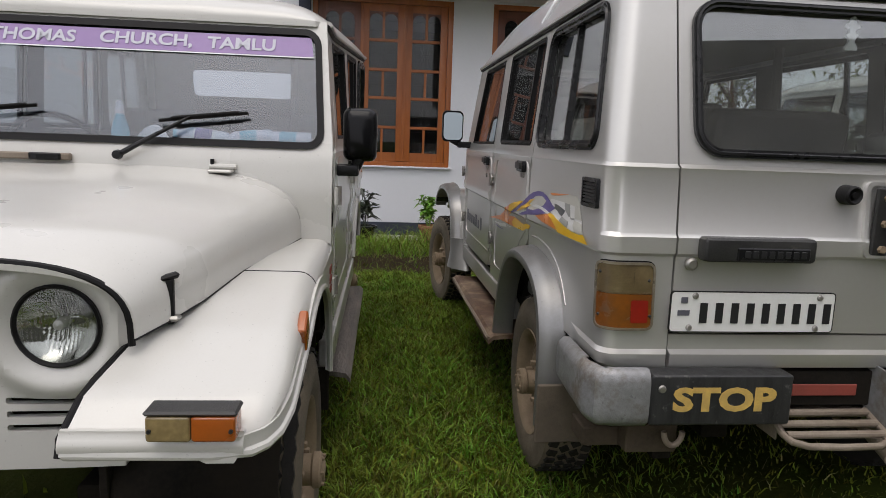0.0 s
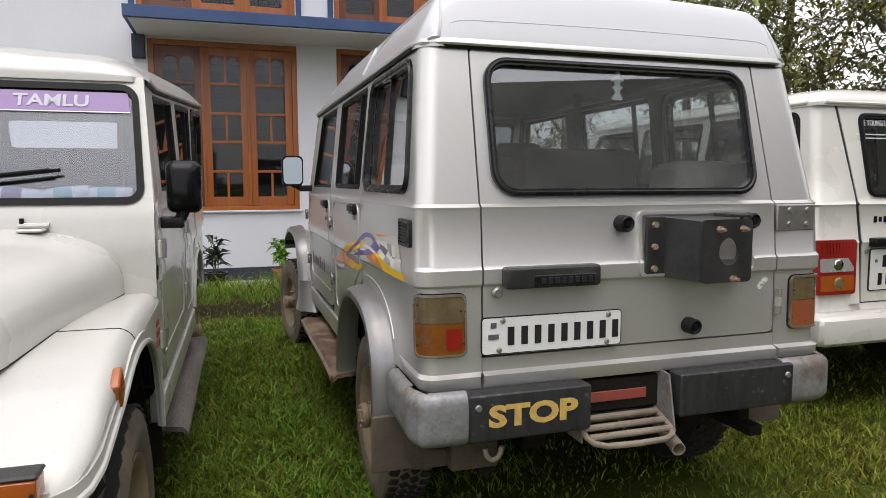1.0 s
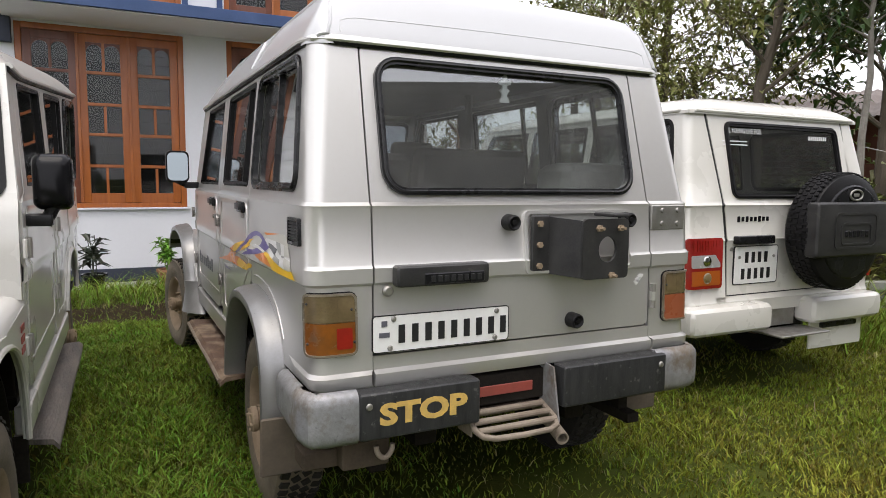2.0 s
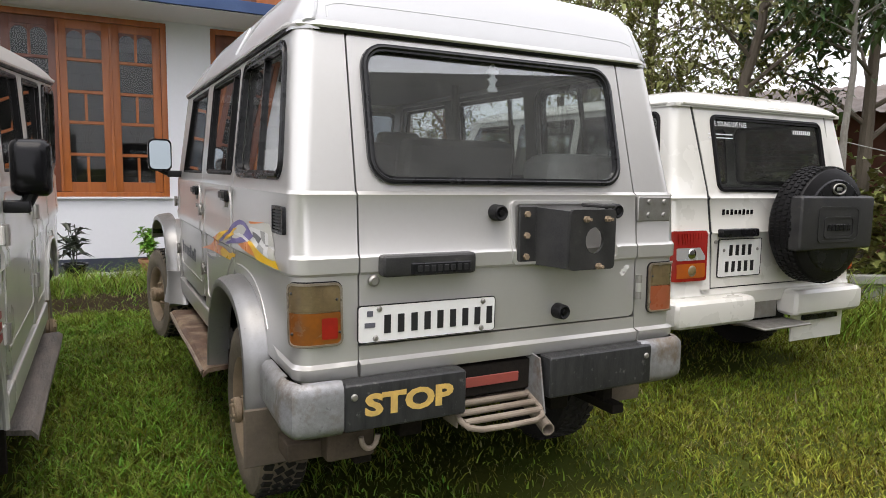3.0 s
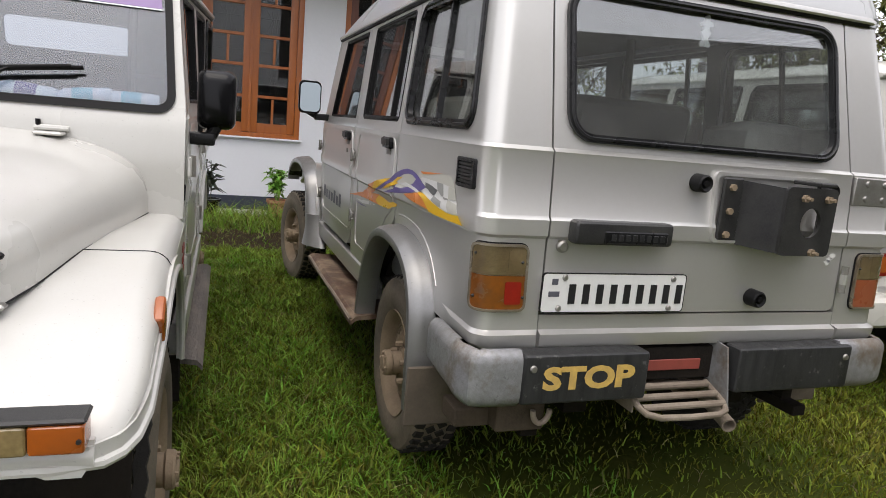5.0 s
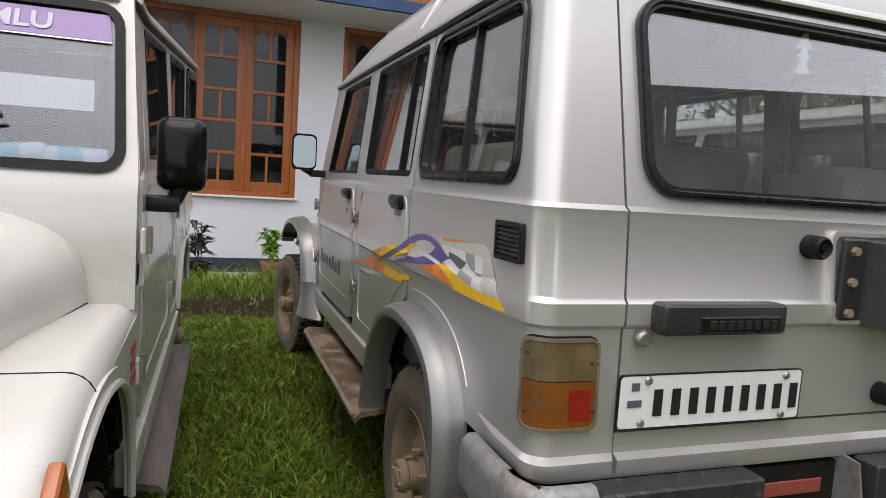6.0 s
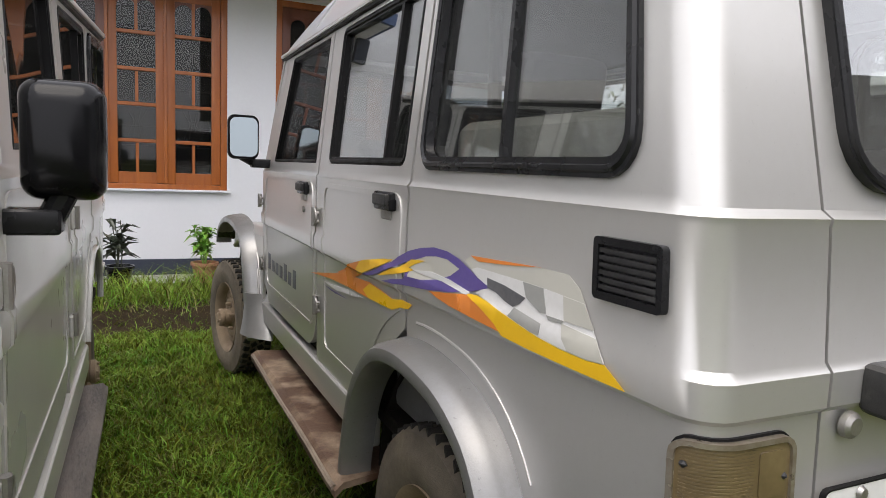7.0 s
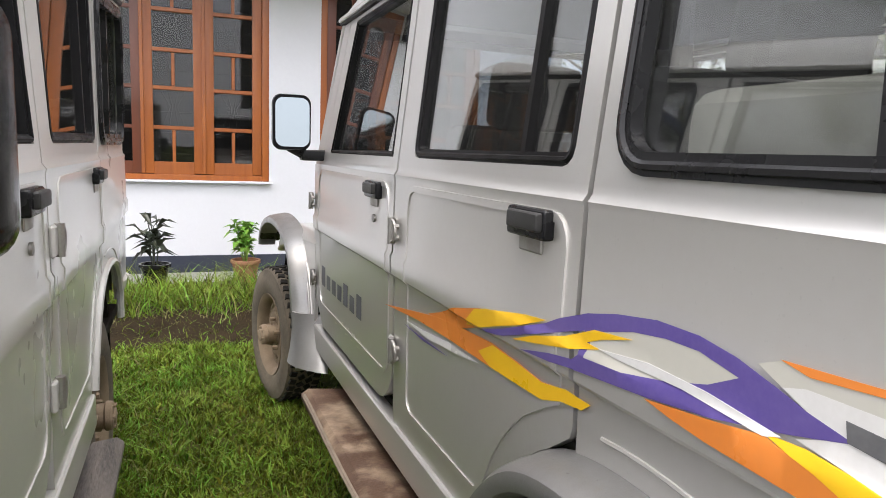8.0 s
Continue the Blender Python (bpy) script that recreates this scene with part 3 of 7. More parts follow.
def hinge(parent, s, y, z, m_map, paint):
    h = thing_child("door_hinge", parent, pose(0, 0, 0))
    x, yy, zz = m_map(y, z, 0.006)
    part("hinge_leaf", Shape().box((x, y + 0.024, z), (0.012, 0.036, 0.066), 0.005), paint, h)
    bow = [(x + s * 0.010, y - 0.010 - 0.030 * math.sin(a), z + 0.028 * math.cos(a)) for a in steps(0, math.pi, 10)]
    part("hinge_bow", Shape().tube(bow, 0.0048, 8), STEEL, h, "bright pressed hinge strap")
    part("hinge_pin", Shape().tube([(x + s * 0.008, y, z - 0.034), (x + s * 0.008, y, z + 0.034)], 0.010, 10), STEEL, h)
    for dz in (-0.014, 0.014):
        part("bolt", Shape().tube([(x, y - 0.035, z + dz), (x + s * 0.012, y - 0.035, z + dz)], 0.007, 8), STEEL, h)
    return h


def door_handle(parent, s, y, z, m_map):
    x = m_map(y, z, 0)[0]
    h = thing_child("door_handle", parent, pose(0, 0, 0))
    part("bezel", Shape().box((x + s * 0.008, y, z), (0.022, 0.125, 0.048), 0.008), PLASTIC, h)
    part("grip", Shape().box((x + s * 0.022, y - 0.006, z + 0.004), (0.016, 0.10, 0.030), 0.006), WORN_PLASTIC, h)
    part("thumb_recess", Shape().box((x + s * 0.0015, y + 0.005, z - 0.036), (0.006, 0.075, 0.026), 0.006), STEEL, h)


def window_set(parent, loop, fmap, rubber, glass, mullions=(), width=0.030, glass_in=0.016, rub_mat=RUBBER):
    """A pane in a rubber seal, with sliding-glass mullions."""
    w = thing_child("window", parent, pose(0, 0, 0))
    us = steps(min(p[0] for p in loop), max(p[0] for p in loop), 8)
    part("seal", panel(loop, [shrink(loop, width)], fmap, us=us, thick=0.02, base=rubber), rub_mat, w, "black rubber window seal")
    bead = shrink(loop, width * 0.45)
    part("seal_bead", Shape().tube([fmap(u, v, rubber) for u, v in bead], 0.0065, 6, True), rub_mat, w, "raised bead of the window seal")
    g = part("pane", panel(shrink(loop, width * 0.7), [], fmap, us=us, vs=steps(1.3, 1.8, 3), thick=0.003, base=-glass_in), glass, w, "clear window pane", 60)
    g.visible_shadow = False
    v0, v1 = min(p[1] for p in loop), max(p[1] for p in loop)
    for u in mullions:
        part("mullion", panel([(u - 0.008, v0 + width * 0.9), (u + 0.008, v0 + width * 0.9), (u + 0.008, v1 - width * 0.9), (u - 0.008, v1 - width * 0.9)], [], fmap, thick=0.02, base=-0.004),
             rub_mat, w, "dark sliding-window mullion")
    return w


def wing_mirror(parent, s, base, tip, size, glass_mat=MIRROR):
    w = thing_child("wing_mirror", parent, pose(0, 0, 0))
    bx, by, bz = base
    cx, cy, cz = tip
    part("bracket", Shape().box((bx + s * 0.03, by, bz), (0.10, 0.065, 0.042), 0.010).tube([(bx + s * 0.06, by, bz), (cx, cy, cz - size[2] * 0.45)], 0.021, 10), PLASTIC, w)
    loop = rrect(-size[0] / 2, -size[2] / 2, size[0] / 2, size[2] / 2, size[0] * 0.24, 6)
    sh = Shape()
    rings = [(1.0, -0.5), (1.03, -0.35), (1.0, 0.0), (0.88, 0.35), (0.6, 0.5)]
    n = len(loop)
    verts = [(cx + u * k, cy + size[1] * t, cz + v * k) for k, t in rings for u, v in loop]
    faces = [(i * n + j, i * n + (j + 1) % n, (i + 1) * n + (j + 1) % n, (i + 1) * n + j) for i in range(len(rings) - 1) for j in range(n)]
    faces += [tuple((len(rings) - 1) * n + j for j in range(n)), tuple(range(n))[::-1]]
    part("housing", sh.add(verts, faces), GLOSS_BLACK, w, "black plastic mirror housing", 50)
    inner = [(u * 0.88, v * 0.90) for u, v in loop]
    part("mirror_glass", Shape().add([(cx + u, cy - size[1] * 0.5 - 0.013 + s * 0.09 * u + 0.05 * v, cz + v) for u, v in inner], [tuple(range(n))]), glass_mat, w, "mirror glass", 0)


def seat(parent, x0, x1, y, z0, zt, lean, mat, head=0.0, facing=1):
    """A bench or seat with cushion, backrest and headrest."""
    st = thing_child("seat", parent, pose(0, 0, 0))
    w = x1 - x0
    c = (x0 + x1) / 2
    part("cushion", Shape().box((c, y + 0.25 * facing, z0 + 0.07), (w, 0.48, 0.15), 0.05), mat, st)
    m = Matrix.Rotation(radians(lean * facing), 4, 'X')
    part("backrest", Shape().box((c, y, (z0 + zt) / 2 + 0.05), (w, 0.13, zt - z0 - 0.02), 0.055, m), mat, st)
    if head:
        part("headrest", Shape().box((c, y - 0.06 * facing, zt + head * 0.62), (0.27, 0.10, head), 0.045, m), mat, st)
        for dx in (-0.06, 0.06):
            part("headrest_post", Shape().tube([(c + dx, y - 0.05 * facing, zt - 0.05), (c + dx, y - 0.06 * facing, zt + 0.08)], 0.006, 8), STEEL, st)


def bevel_strip(u0, v0, u1, v1, r, w, fmap, h):
    loop = rrect(u0, v0, u1, v1, r, 4)
    return panel(loop, [shrink(loop, w)], fmap, us=steps(u0, u1, 6), vs=[z for z in CREASES], thick=h + 0.002, base=h)


def arch_line(cy, cz, r, a0, a1, n, ry=None):
    ry = ry or r
    return [(cy + ry * math.cos(radians(a)), cz + r * math.sin(radians(a))) for a in steps(a0, a1, n)]


def smooth_line(pts, k=3):
    """A rounded line through the given points."""
    ext = [pts[0]] + list(pts) + [pts[-1]]
    out = []
    for i in range(1, len(ext) - 2):
        p0, p1, p2, p3 = (Vector(ext[i + j]) for j in (-1, 0, 1, 2))
        for t in (j / k for j in range(k)):
            out.append(tuple(0.5 * ((2 * p1) + (p2 - p0) * t + (2 * p0 - 5 * p1 + 4 * p2 - p3) * t * t + (3 * p1 - p0 - 3 * p2 + p3) * t ** 3)))
    return out + [tuple(pts[-1])]


REAR_ARCH = smooth_line([(0.362, 0.34), (0.368, 0.51), (0.384, 0.66), (0.418, 0.752), (0.488, 0.828), (0.60, 0.880), (0.72, 0.900), (0.85, 0.904), (0.97, 0.886), (1.06, 0.845), (1.14, 0.775), (1.20, 0.69), (1.235, 0.60), (1.262, 0.50), (1.272, 0.44)])
FRONT_ARCH = smooth_line([(2.90, 0.42), (2.955, 0.50), (3.03, 0.62), (3.085, 0.75), (3.16, 0.86), (3.30, 0.935), (3.52, 0.972), (3.78, 0.975), (4.02, 0.945), (4.20, 0.885), (4.29, 0.82), (4.315, 0.76)])


def offset_line(pts, k):
    """An open line moved k to its left."""
    out = []
    for i, p in enumerate(pts):
        a, b = Vector(pts[max(0, i - 1)]), Vector(pts[min(len(pts) - 1, i + 1)])
        d = (b - a).normalized()
        out.append((p[0] - d.y * k, p[1] + d.x * k))
    return out


FENDER_OUT = [(2.9, 0.785), (3.7, 0.785), (4.0, 0.780), (4.07, 0.768), (4.11, 0.750), (4.135, 0.728), (4.15, 0.700)]


def jeep(name, label, place, paint, gut, roof_h, silver):
    """The long-wheelbase jeep body that two of the vehicles share. Local axes: rear end at y 0, nose towards +y, left side at -x."""
    car = thing(name, label, "car", place, "vehicles parked on the lawn")
    AX_R, AX_F = 0.80, 3.70 if silver else 3.46
    seats = CLOTH
    # ---- sides
    for s in (-1, 1):
        fm = side_map(s, gut)
        wz = gut - 0.035
        q_hole = rrect(0.110, 1.306, 0.920, wz, 0.075, 5)
        arch = [p for p in REAR_ARCH if p[1] > 0.70 and p[0] < 0.950] + [(0.960, 0.888)]
        zs = [0.69] + list(RIDGE) + [0.75, 0.9] + list(CREASES) + steps(1.35, gut, 4)
        rear_edge = [(gate_edge(s, z) + CORNER * (2 - math.pi / 2) - lerp_table(side_table(gut), z), z) for z in [gut] + steps(1.75, 1.3, 6) + list(CREASES[::-1]) + [0.75, 0.69]]
        quarter = [(0.390, 0.69)] + arch + [(0.960, gut)] + rear_edge
        part("quarter_panel", panel(quarter, [q_hole], fm, us=steps(-0.04, 0.07, 8) + [0.2, 0.3, 0.5, 0.7, 0.9], vs=zs, thick=0.02), paint, car)
        window_set(car, q_hole, fm, 0.008, GLASS_SIDE, (0.53,), 0.030, rub_mat=SEAL_GLOSS)
        rd_hole = rrect(1.02, 1.312, 1.735, wz, 0.03, 3)
        rdoor = [(0.972, gut), (0.972, 0.935), (0.978, 0.915), (0.992, 0.902)] + [p for p in offset_line(REAR_ARCH, 0.010) if p[0] > 1.02 and p[1] > 0.58] + [(1.29, 0.552)] + \
            [(1.76 + 0.085 * math.sin(radians(a)), 0.637 - 0.085 * math.cos(radians(a))) for a in steps(0, 90, 5)] + [(1.845, gut)]
        d2 = thing_child("rear_door", car, pose(0, 0, 0))
        part("door_skin", panel(rdoor, [rd_hole], fm, us=(1.3, 1.6), vs=zs + [0.65], thick=0.022), paint, d2)
        press = rrect(1.004, 0.66, 1.745, 1.246, 0.05, 4)[:15] + smooth_line([(1.008, 0.962), (1.060, 0.932), (1.15, 0.865), (1.225, 0.775), (1.27, 0.69), (1.30, 0.66)])
        part("door_pressing", panel(press, [shrink(press, 0.014)], fm, us=steps(1.1, 1.7, 5), vs=CREASES, thick=0.006, base=0.0034), paint, d2, "raised door pressing")
        window_set(d2, rd_hole, fm, -0.004, GLASS_SIDE, (1.19,), 0.022)
        door_handle(d2, s, 1.108, 1.222, fm)
        fd_hole = [(1.90, 1.312), (2.68, 1.312), (2.50, wz), (1.90, wz)]
        fdoor = [(1.857, gut), (1.857, 0.76)] + [(1.997 - 0.14 * math.cos(radians(a)), 0.76 - 0.14 * math.sin(radians(a))) for a in steps(10, 90, 6)] + \
            [(2.80, 0.62), (2.90, 0.70), (2.93, 0.80), (2.93, 1.262), (2.80, 1.29), (2.58, gut)]
        d1 = thing_child("front_door", car, pose(0, 0, 0))
        part("door_skin", panel(fdoor, [fd_hole], fm, us=(2.1, 2.5), vs=zs + [0.65], thick=0.022), paint, d1)
        part("door_pressing", bevel_strip(1.895, 0.70, 2.85, 1.246, 0.06, 0.014, fm, 0.0034), paint, d1, "raised door pressing")
        window_set(d1, fd_hole, fm, -0.004, GLASS_SIDE, (), 0.022)
        door_handle(d1, s, 2.028, 1.217, fm)
        trim_holes = [shrink(q_hole, -0.004), shrink(rd_hole, -0.004), shrink(fd_hole, -0.004)]
        part("side_trim", panel([(0.10, 0.96), (2.74, 0.96), (2.72, 1.30), (2.53, gut - 0.012), (0.10, gut - 0.012)], trim_holes, fm, us=steps(0.3, 2.5, 5), vs=(1.0, 1.29), thick=0.008, base=-0.034), TRIM, car, "dark grey interior side trim")
        # shade of the door gaps, drawn in as black strips behind them
        for u, za, zb in ((0.966, 0.9, gut - 0.01), (1.851, 0.72, gut - 0.01), (2.933, 0.75, 1.262)):
            part("door_seal", panel([(u - 0.014, za), (u + 0.014, za), (u + 0.014, zb), (u - 0.014, zb)], [], fm, vs=zs, thick=0.006, base=-0.012), RUBBER, car, "black strip behind the door gap")
        x = fm(2.15, 1.12, 0)[0]
        part("lock", Shape().tube([(x, 2.03, 1.135), (x + s * 0.006, 2.03, 1.135)], 0.012, 12), STEEL, d1)
        for z in (1.115, 0.795):
            hinge(d2, s, 1.822, z + 0.008, fm, paint)
            hinge(d1, s, 2.935, z, fm, paint)
        # pillar by the windscreen, sill, foot board
        part("windscreen_pillar", panel([(2.936, 0.96), (2.936, 1.262), (2.806, 1.292), (2.586, gut), (2.975 - (gut - 1.22) * 0.46 - 0.016, gut), (2.948, 1.25), (2.948, 0.96)], [], side_map(s, gut, [(0.9, 0.781), (1.29, 0.783), (gut, 0.784 - (gut - 1.290) * 0.105)]), vs=zs, thick=0.03), paint, car)
        part("sill", Shape().box((s * 0.765, 2.1, 0.545), (0.05, 1.72, 0.10), 0.012), paint, car)
        bx = s * (0.845 if silver else 0.86)
        board = Shape().skin(lambda u, v, d: (s * (0.69 + (0.205 if silver else 0.155) * u), (1.22 + 1.33 * v if silver else 1.12 + 1.54 * v) + (0.06 * u if v > 0.5 else -0.05 * u),
                                            (0.435 if silver else 0.385) - 0.02 * (u > 0.97) - 0.006 * math.sin(v * 9) + d), 8, 12, 0.02)
        part("foot_board", board, RUST_STEP if silver else GREY_STEP, car, "rusty brown foot board" if silver else "worn grey foot board")
        if silver:
            part("worn_edge", Shape().tube([(s * 0.893, 1.18 + 0.012, 0.417)] + [(s * (0.894 + 0.002 * math.sin(y * 7)), y, 0.418) for y in steps(1.22, 2.57, 14)], 0.009, 6), TAN_METAL, car, "worn tan edge of the foot board")
        for y in (1.45, 2.3):
            part("foot_board_bracket", Shape().box((s * 0.74, y, 0.41 if silver else 0.36), (0.14, 0.04, 0.03), 0.004), UNDER, car)
        # wheel arches
        if silver:
            def flare(line, x0, reach):
                prof = [(0.0, -0.050), (0.80, -0.052), (0.97, -0.044), (1.0, -0.030), (0.96, -0.014), (0.75, -0.002), (0.45, 0.004), (0.18, 0.006), (0.10, 0.009), (0.0, 0.009)]
                rows = [offset_line(line, k) for _, k in prof]
                verts = [(s * (x0 + reach * px), *rows[j][i]) for i in range(len(line)) for j, (px, _) in enumerate(prof)]
                k = len(prof)
                faces = [(i * k + j, (i + 1) * k + j, (i + 1) * k + j + 1, i * k + j + 1) for i in range(len(line) - 1) for j in range(k - 1)]
                faces += [tuple(range(k)), tuple((len(line) - 1) * k + j for j in range(k))]
                return Shape().add(verts, faces)
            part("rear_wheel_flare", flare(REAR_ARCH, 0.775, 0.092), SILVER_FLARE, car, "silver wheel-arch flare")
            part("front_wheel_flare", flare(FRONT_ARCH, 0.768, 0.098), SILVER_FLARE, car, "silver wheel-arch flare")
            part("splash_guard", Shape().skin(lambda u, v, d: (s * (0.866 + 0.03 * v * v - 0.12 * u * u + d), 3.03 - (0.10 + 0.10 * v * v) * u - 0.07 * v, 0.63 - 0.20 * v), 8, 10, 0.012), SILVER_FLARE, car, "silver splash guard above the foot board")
            part("fender_tip", Shape().box((s * 0.80, 4.25, 0.815), (0.12, 0.10, 0.045), 0.015, pose(0, 0, 0, -40, 0, 0)), PLASTIC, car, "black rubber fender tip")
        else:
            lip = Shape().tube([fm(u, z, 0.004) for u, z in [p for p in REAR_ARCH if p[1] > 0.60]], 0.014, 8)
            part("rear_arch_lip", lip, paint, car)
        part("arch_crease", Shape().tube([fm(u, z, 0.0) for u, z in [p for p in offset_line(REAR_ARCH, 0.052) if p[0] < 0.93 and p[1] > 0.76]], 0.004, 6), paint, car, "raised crease over the wheel arch")
        # inner wheel housings
        for ax in (AX_R, AX_F):
            part("wheel_housing", Shape().skin(lambda u, v, d, ax=ax: (s * (0.74 - 0.38 * u), ax + (0.455 + d) * math.cos(math.pi * v), 0.42 + (0.455 + d) * math.sin(math.pi * v)), 3, 14, 0.01)
                 .box((s * 0.37, ax, 0.62), (0.02, 0.9, 0.5), 0.003), UNDER, car)
        wheel(car, s * (0.70 if silver else 0.66), AX_R, 0.355, 0.20, s)
        wheel(car, s * (0.79 if silver else 0.67), AX_F, 0.355, 0.20, s, RIM, 9.0 if silver else 0.0, not silver)
        # front fender: top sheet and side skirt
        prof = [(2.94, 0.965), (3.30, 0.962), (3.50, 0.952), (3.70, 0.930), (3.90, 0.888), (4.07, 0.820), (4.140, 0.768), (4.15, 0.735)]
        if silver:
            prof = [(2.94 + (y - 2.94) * 1.12, z) for y, z in prof]

        def fender(u, v, d):
            y, z = (lerp_table([(i / 7, p[k]) for i, p in enumerate(prof)], v) for k in (0, 1))
            x_in = lerp_table([(2.9, 0.66), (3.9, 0.45), (4.05, 0.41), (4.2, 0.39)], y)
            x_out = lerp_table(FENDER_OUT, y)
            if u < 0.8:
                return (s * (x_in + (x_out - 0.05 - x_in) * u / 0.8), y + (d if v > 0.9 else 0), z + d)
            a = (u - 0.8) / 0.2 * math.pi / 2
            r = lerp_table([(3.7, 0.05), (4.05, 0.03), (4.15, 0.012)], y)
            return (s * (x_out - 0.05 + (0.05 + d) * math.sin(a)), y, z - r + (r + d) * math.cos(a))
        if not silver:
            part("fender_joint", Shape().tube([fender(u, 0.2857, 0.0004) for u in steps(0.0, 1.0, 24)], 0.0016, 5), RUBBER, car, "thin joint across the fender top")
        part("front_fender", Shape().skin(fender, 20, 28, 0.012), paint, car, "cream front fender" if not silver else "silver front fender")
        arch_f = smooth_line([(3.01, 0.50), (3.03, 0.62), (3.09, 0.75), (3.22, 0.845), (3.42, 0.885), (3.60, 0.872), (3.76, 0.825), (3.92, 0.785), (4.04, 0.755), (4.11, 0.742)])
        skirt = [(2.935, 0.50), (2.935, 0.93)] + [(y, z - lerp_table([(3.7, 0.05), (4.05, 0.03), (4.15, 0.012)], y) + 0.002) for y, z in prof[1:7]] + [(4.149, 0.742)] + arch_f[::-1]

        def skirt_map(y, z, d):
            return (s * (lerp_table(FENDER_OUT, y) + d), y, z)
        part("fender_skirt", panel(skirt, [], skirt_map, us=steps(3.0, 4.1, 8), thick=0.015), paint, car)
        front_edge = [(s * x, 4.148 - 0.002 * k, 0.738) for k, x in enumerate((0.728, 0.66, 0.55, 0.45, 0.395))]
        part("fender_lip", Shape().tube([skirt_map(y, z, 0.002) for y, z in arch_f] + [skirt_map(4.135, 0.739, 0.0)] + front_edge[1:], 0.010, 8), paint, car)
        band = offset_line(arch_f, 0.034)
        part("fender_flange", panel(arch_f + [(4.147, 0.742)] + [(4.147, 0.772)] + [p for p in band[::-1] if p[0] < 4.13], [], skirt_map, us=steps(3.0, 4.1, 10), thick=0.008, base=0.0040), paint, car, "raised fender flange")
        part("fender_front_band", Shape().skin(lambda u, v, d: (s * (0.392 + 0.325 * u), 4.152 + d - 0.012 * (1 - math.sin(math.pi * min(1.0, 0.15 + v))), 0.737 + 0.044 * v), 12, 6, 0.012), paint, car, "raised band along the fender's front edge")
        inner = [fender(0.0, v, -0.004) for v in steps(0.45, 1.0, 12)]
        # shade of the gap beside the grille, drawn in as a black tube
        part("fender_gap", Shape().tube([(x - s * 0.004, y - 0.004, z) for x, y, z in inner], 0.0095, 6), RUBBER, car, "black line drawn along the gap beside the grille")
        # mirror
        if silver:
            wing_mirror(car, s, (s * 0.79, 2.82, 1.30), (s * 0.915, 2.78, 1.42), (0.14, 0.07, 0.20))
        else:
            wing_mirror(car, s, (s * 0.79, 2.82, 1.20), (s * 0.872, 2.82, 1.330), (0.122, 0.09, 0.19))
    # ---- bonnet and nose
    def bonnet(u, v, d):
        b = lerp_table([(0, 0.468), (0.10, 0.512), (0.22, 0.548), (0.45, 0.588), (0.8, 0.648), (1, 0.682)], v)
        t = lerp_table([(0, 1.055), (0.06, 1.09), (0.15, 1.116), (1, 1.203)], v)
        z0 = lerp_table([(0, 0.900), (0.15, 0.922), (0.45, 0.953), (1, 0.968)], v)
        a = math.pi * u
        c, q = math.cos(a), math.sin(a)
        return ((b + d) * math.copysign(abs(c) ** 0.55, c), 3.985 - 1.025 * v - 0.02 * (1 - v) * abs(c), z0 + (t - z0 + d) * q ** 0.62)
    part("bonnet", Shape().skin(bonnet, 40, 24, 0.012), paint, car, "curved bonnet")
    nose = [(0.45 * math.copysign(abs(math.cos(a)) ** 0.55, math.cos(a)), 0.885 + 0.17 * math.sin(a) ** 0.62) for a in steps(0, math.pi, 28)] + [(-0.42, 0.60), (0.42, 0.60)]
    lamps = [[(sx + 0.088 * math.cos(2 * math.pi * i / 28), 0.914 + 0.088 * math.sin(2 * math.pi * i / 28)) for i in range(28)] for sx in (-0.30, 0.30)]
    slots = [rrect(-0.125, z, 0.125, z + 0.014, 0.006, 2) for z in (0.74, 0.77, 0.80, 0.83, 0.86, 0.89)]
    slots += [rrect(sx - 0.10, z, sx + 0.12, z + 0.014, 0.005, 2) for sx in (-0.31, 0.29) for z in (0.745, 0.715, 0.685)]

    def nose_map(x, z, d):
        bulge = sum(0.028 * math.exp(-((math.hypot(x - sx, z - 0.912) - 0.125) / 0.03) ** 2) for sx in (-0.30, 0.30))
        return (x, 3.93 - 0.10 * x * x + bulge + d, z)
    part("grille_panel", panel(nose, lamps + slots, nose_map, us=steps(-0.44, 0.44, 60), vs=steps(0.62, 1.04, 34), thick=0.02), paint, car)
    # shade of the gap round the bonnet, drawn in as black tubes
    part("bonnet_seal", Shape().tube([(x * 1.022, 3.974 - 0.06 * x * x, 0.885 + (z - 0.885) * 1.02) for x, z in nose[:29]], 0.0078, 8), RUBBER, car, "black line drawn along the bonnet gap")
    for s in (-1, 1):
        edge = [bonnet(0.0 if s > 0 else 1.0, v, 0) for v in steps(0.0, 1.0, 16)]
        part("bonnet_side_seal", Shape().tube([(x, y, z - 0.002) for x, y, z in edge], 0.0022, 6), RUBBER, car, "black line drawn along the bonnet gap")
    part("grille_backing", Shape().box((0, 3.83, 0.80), (0.78, 0.02, 0.42), 0.003), UNDER, car)
    for sx in (-0.30, 0.30):
        hl = thing_child("headlight", car, pose(sx, 3.925, 0.914, -90, 0, 0) @ Matrix.Scale(0.895, 4))
        part("rim", Shape().lathe([(0.0985, 0.0), (0.099, 0.008), (0.094, 0.012), (0.088, 0.004), (0.088, -0.02), (0.0985, -0.02)], 32, closed=True), RUBBER, hl, "black headlight ring")
        bowl = Shape()
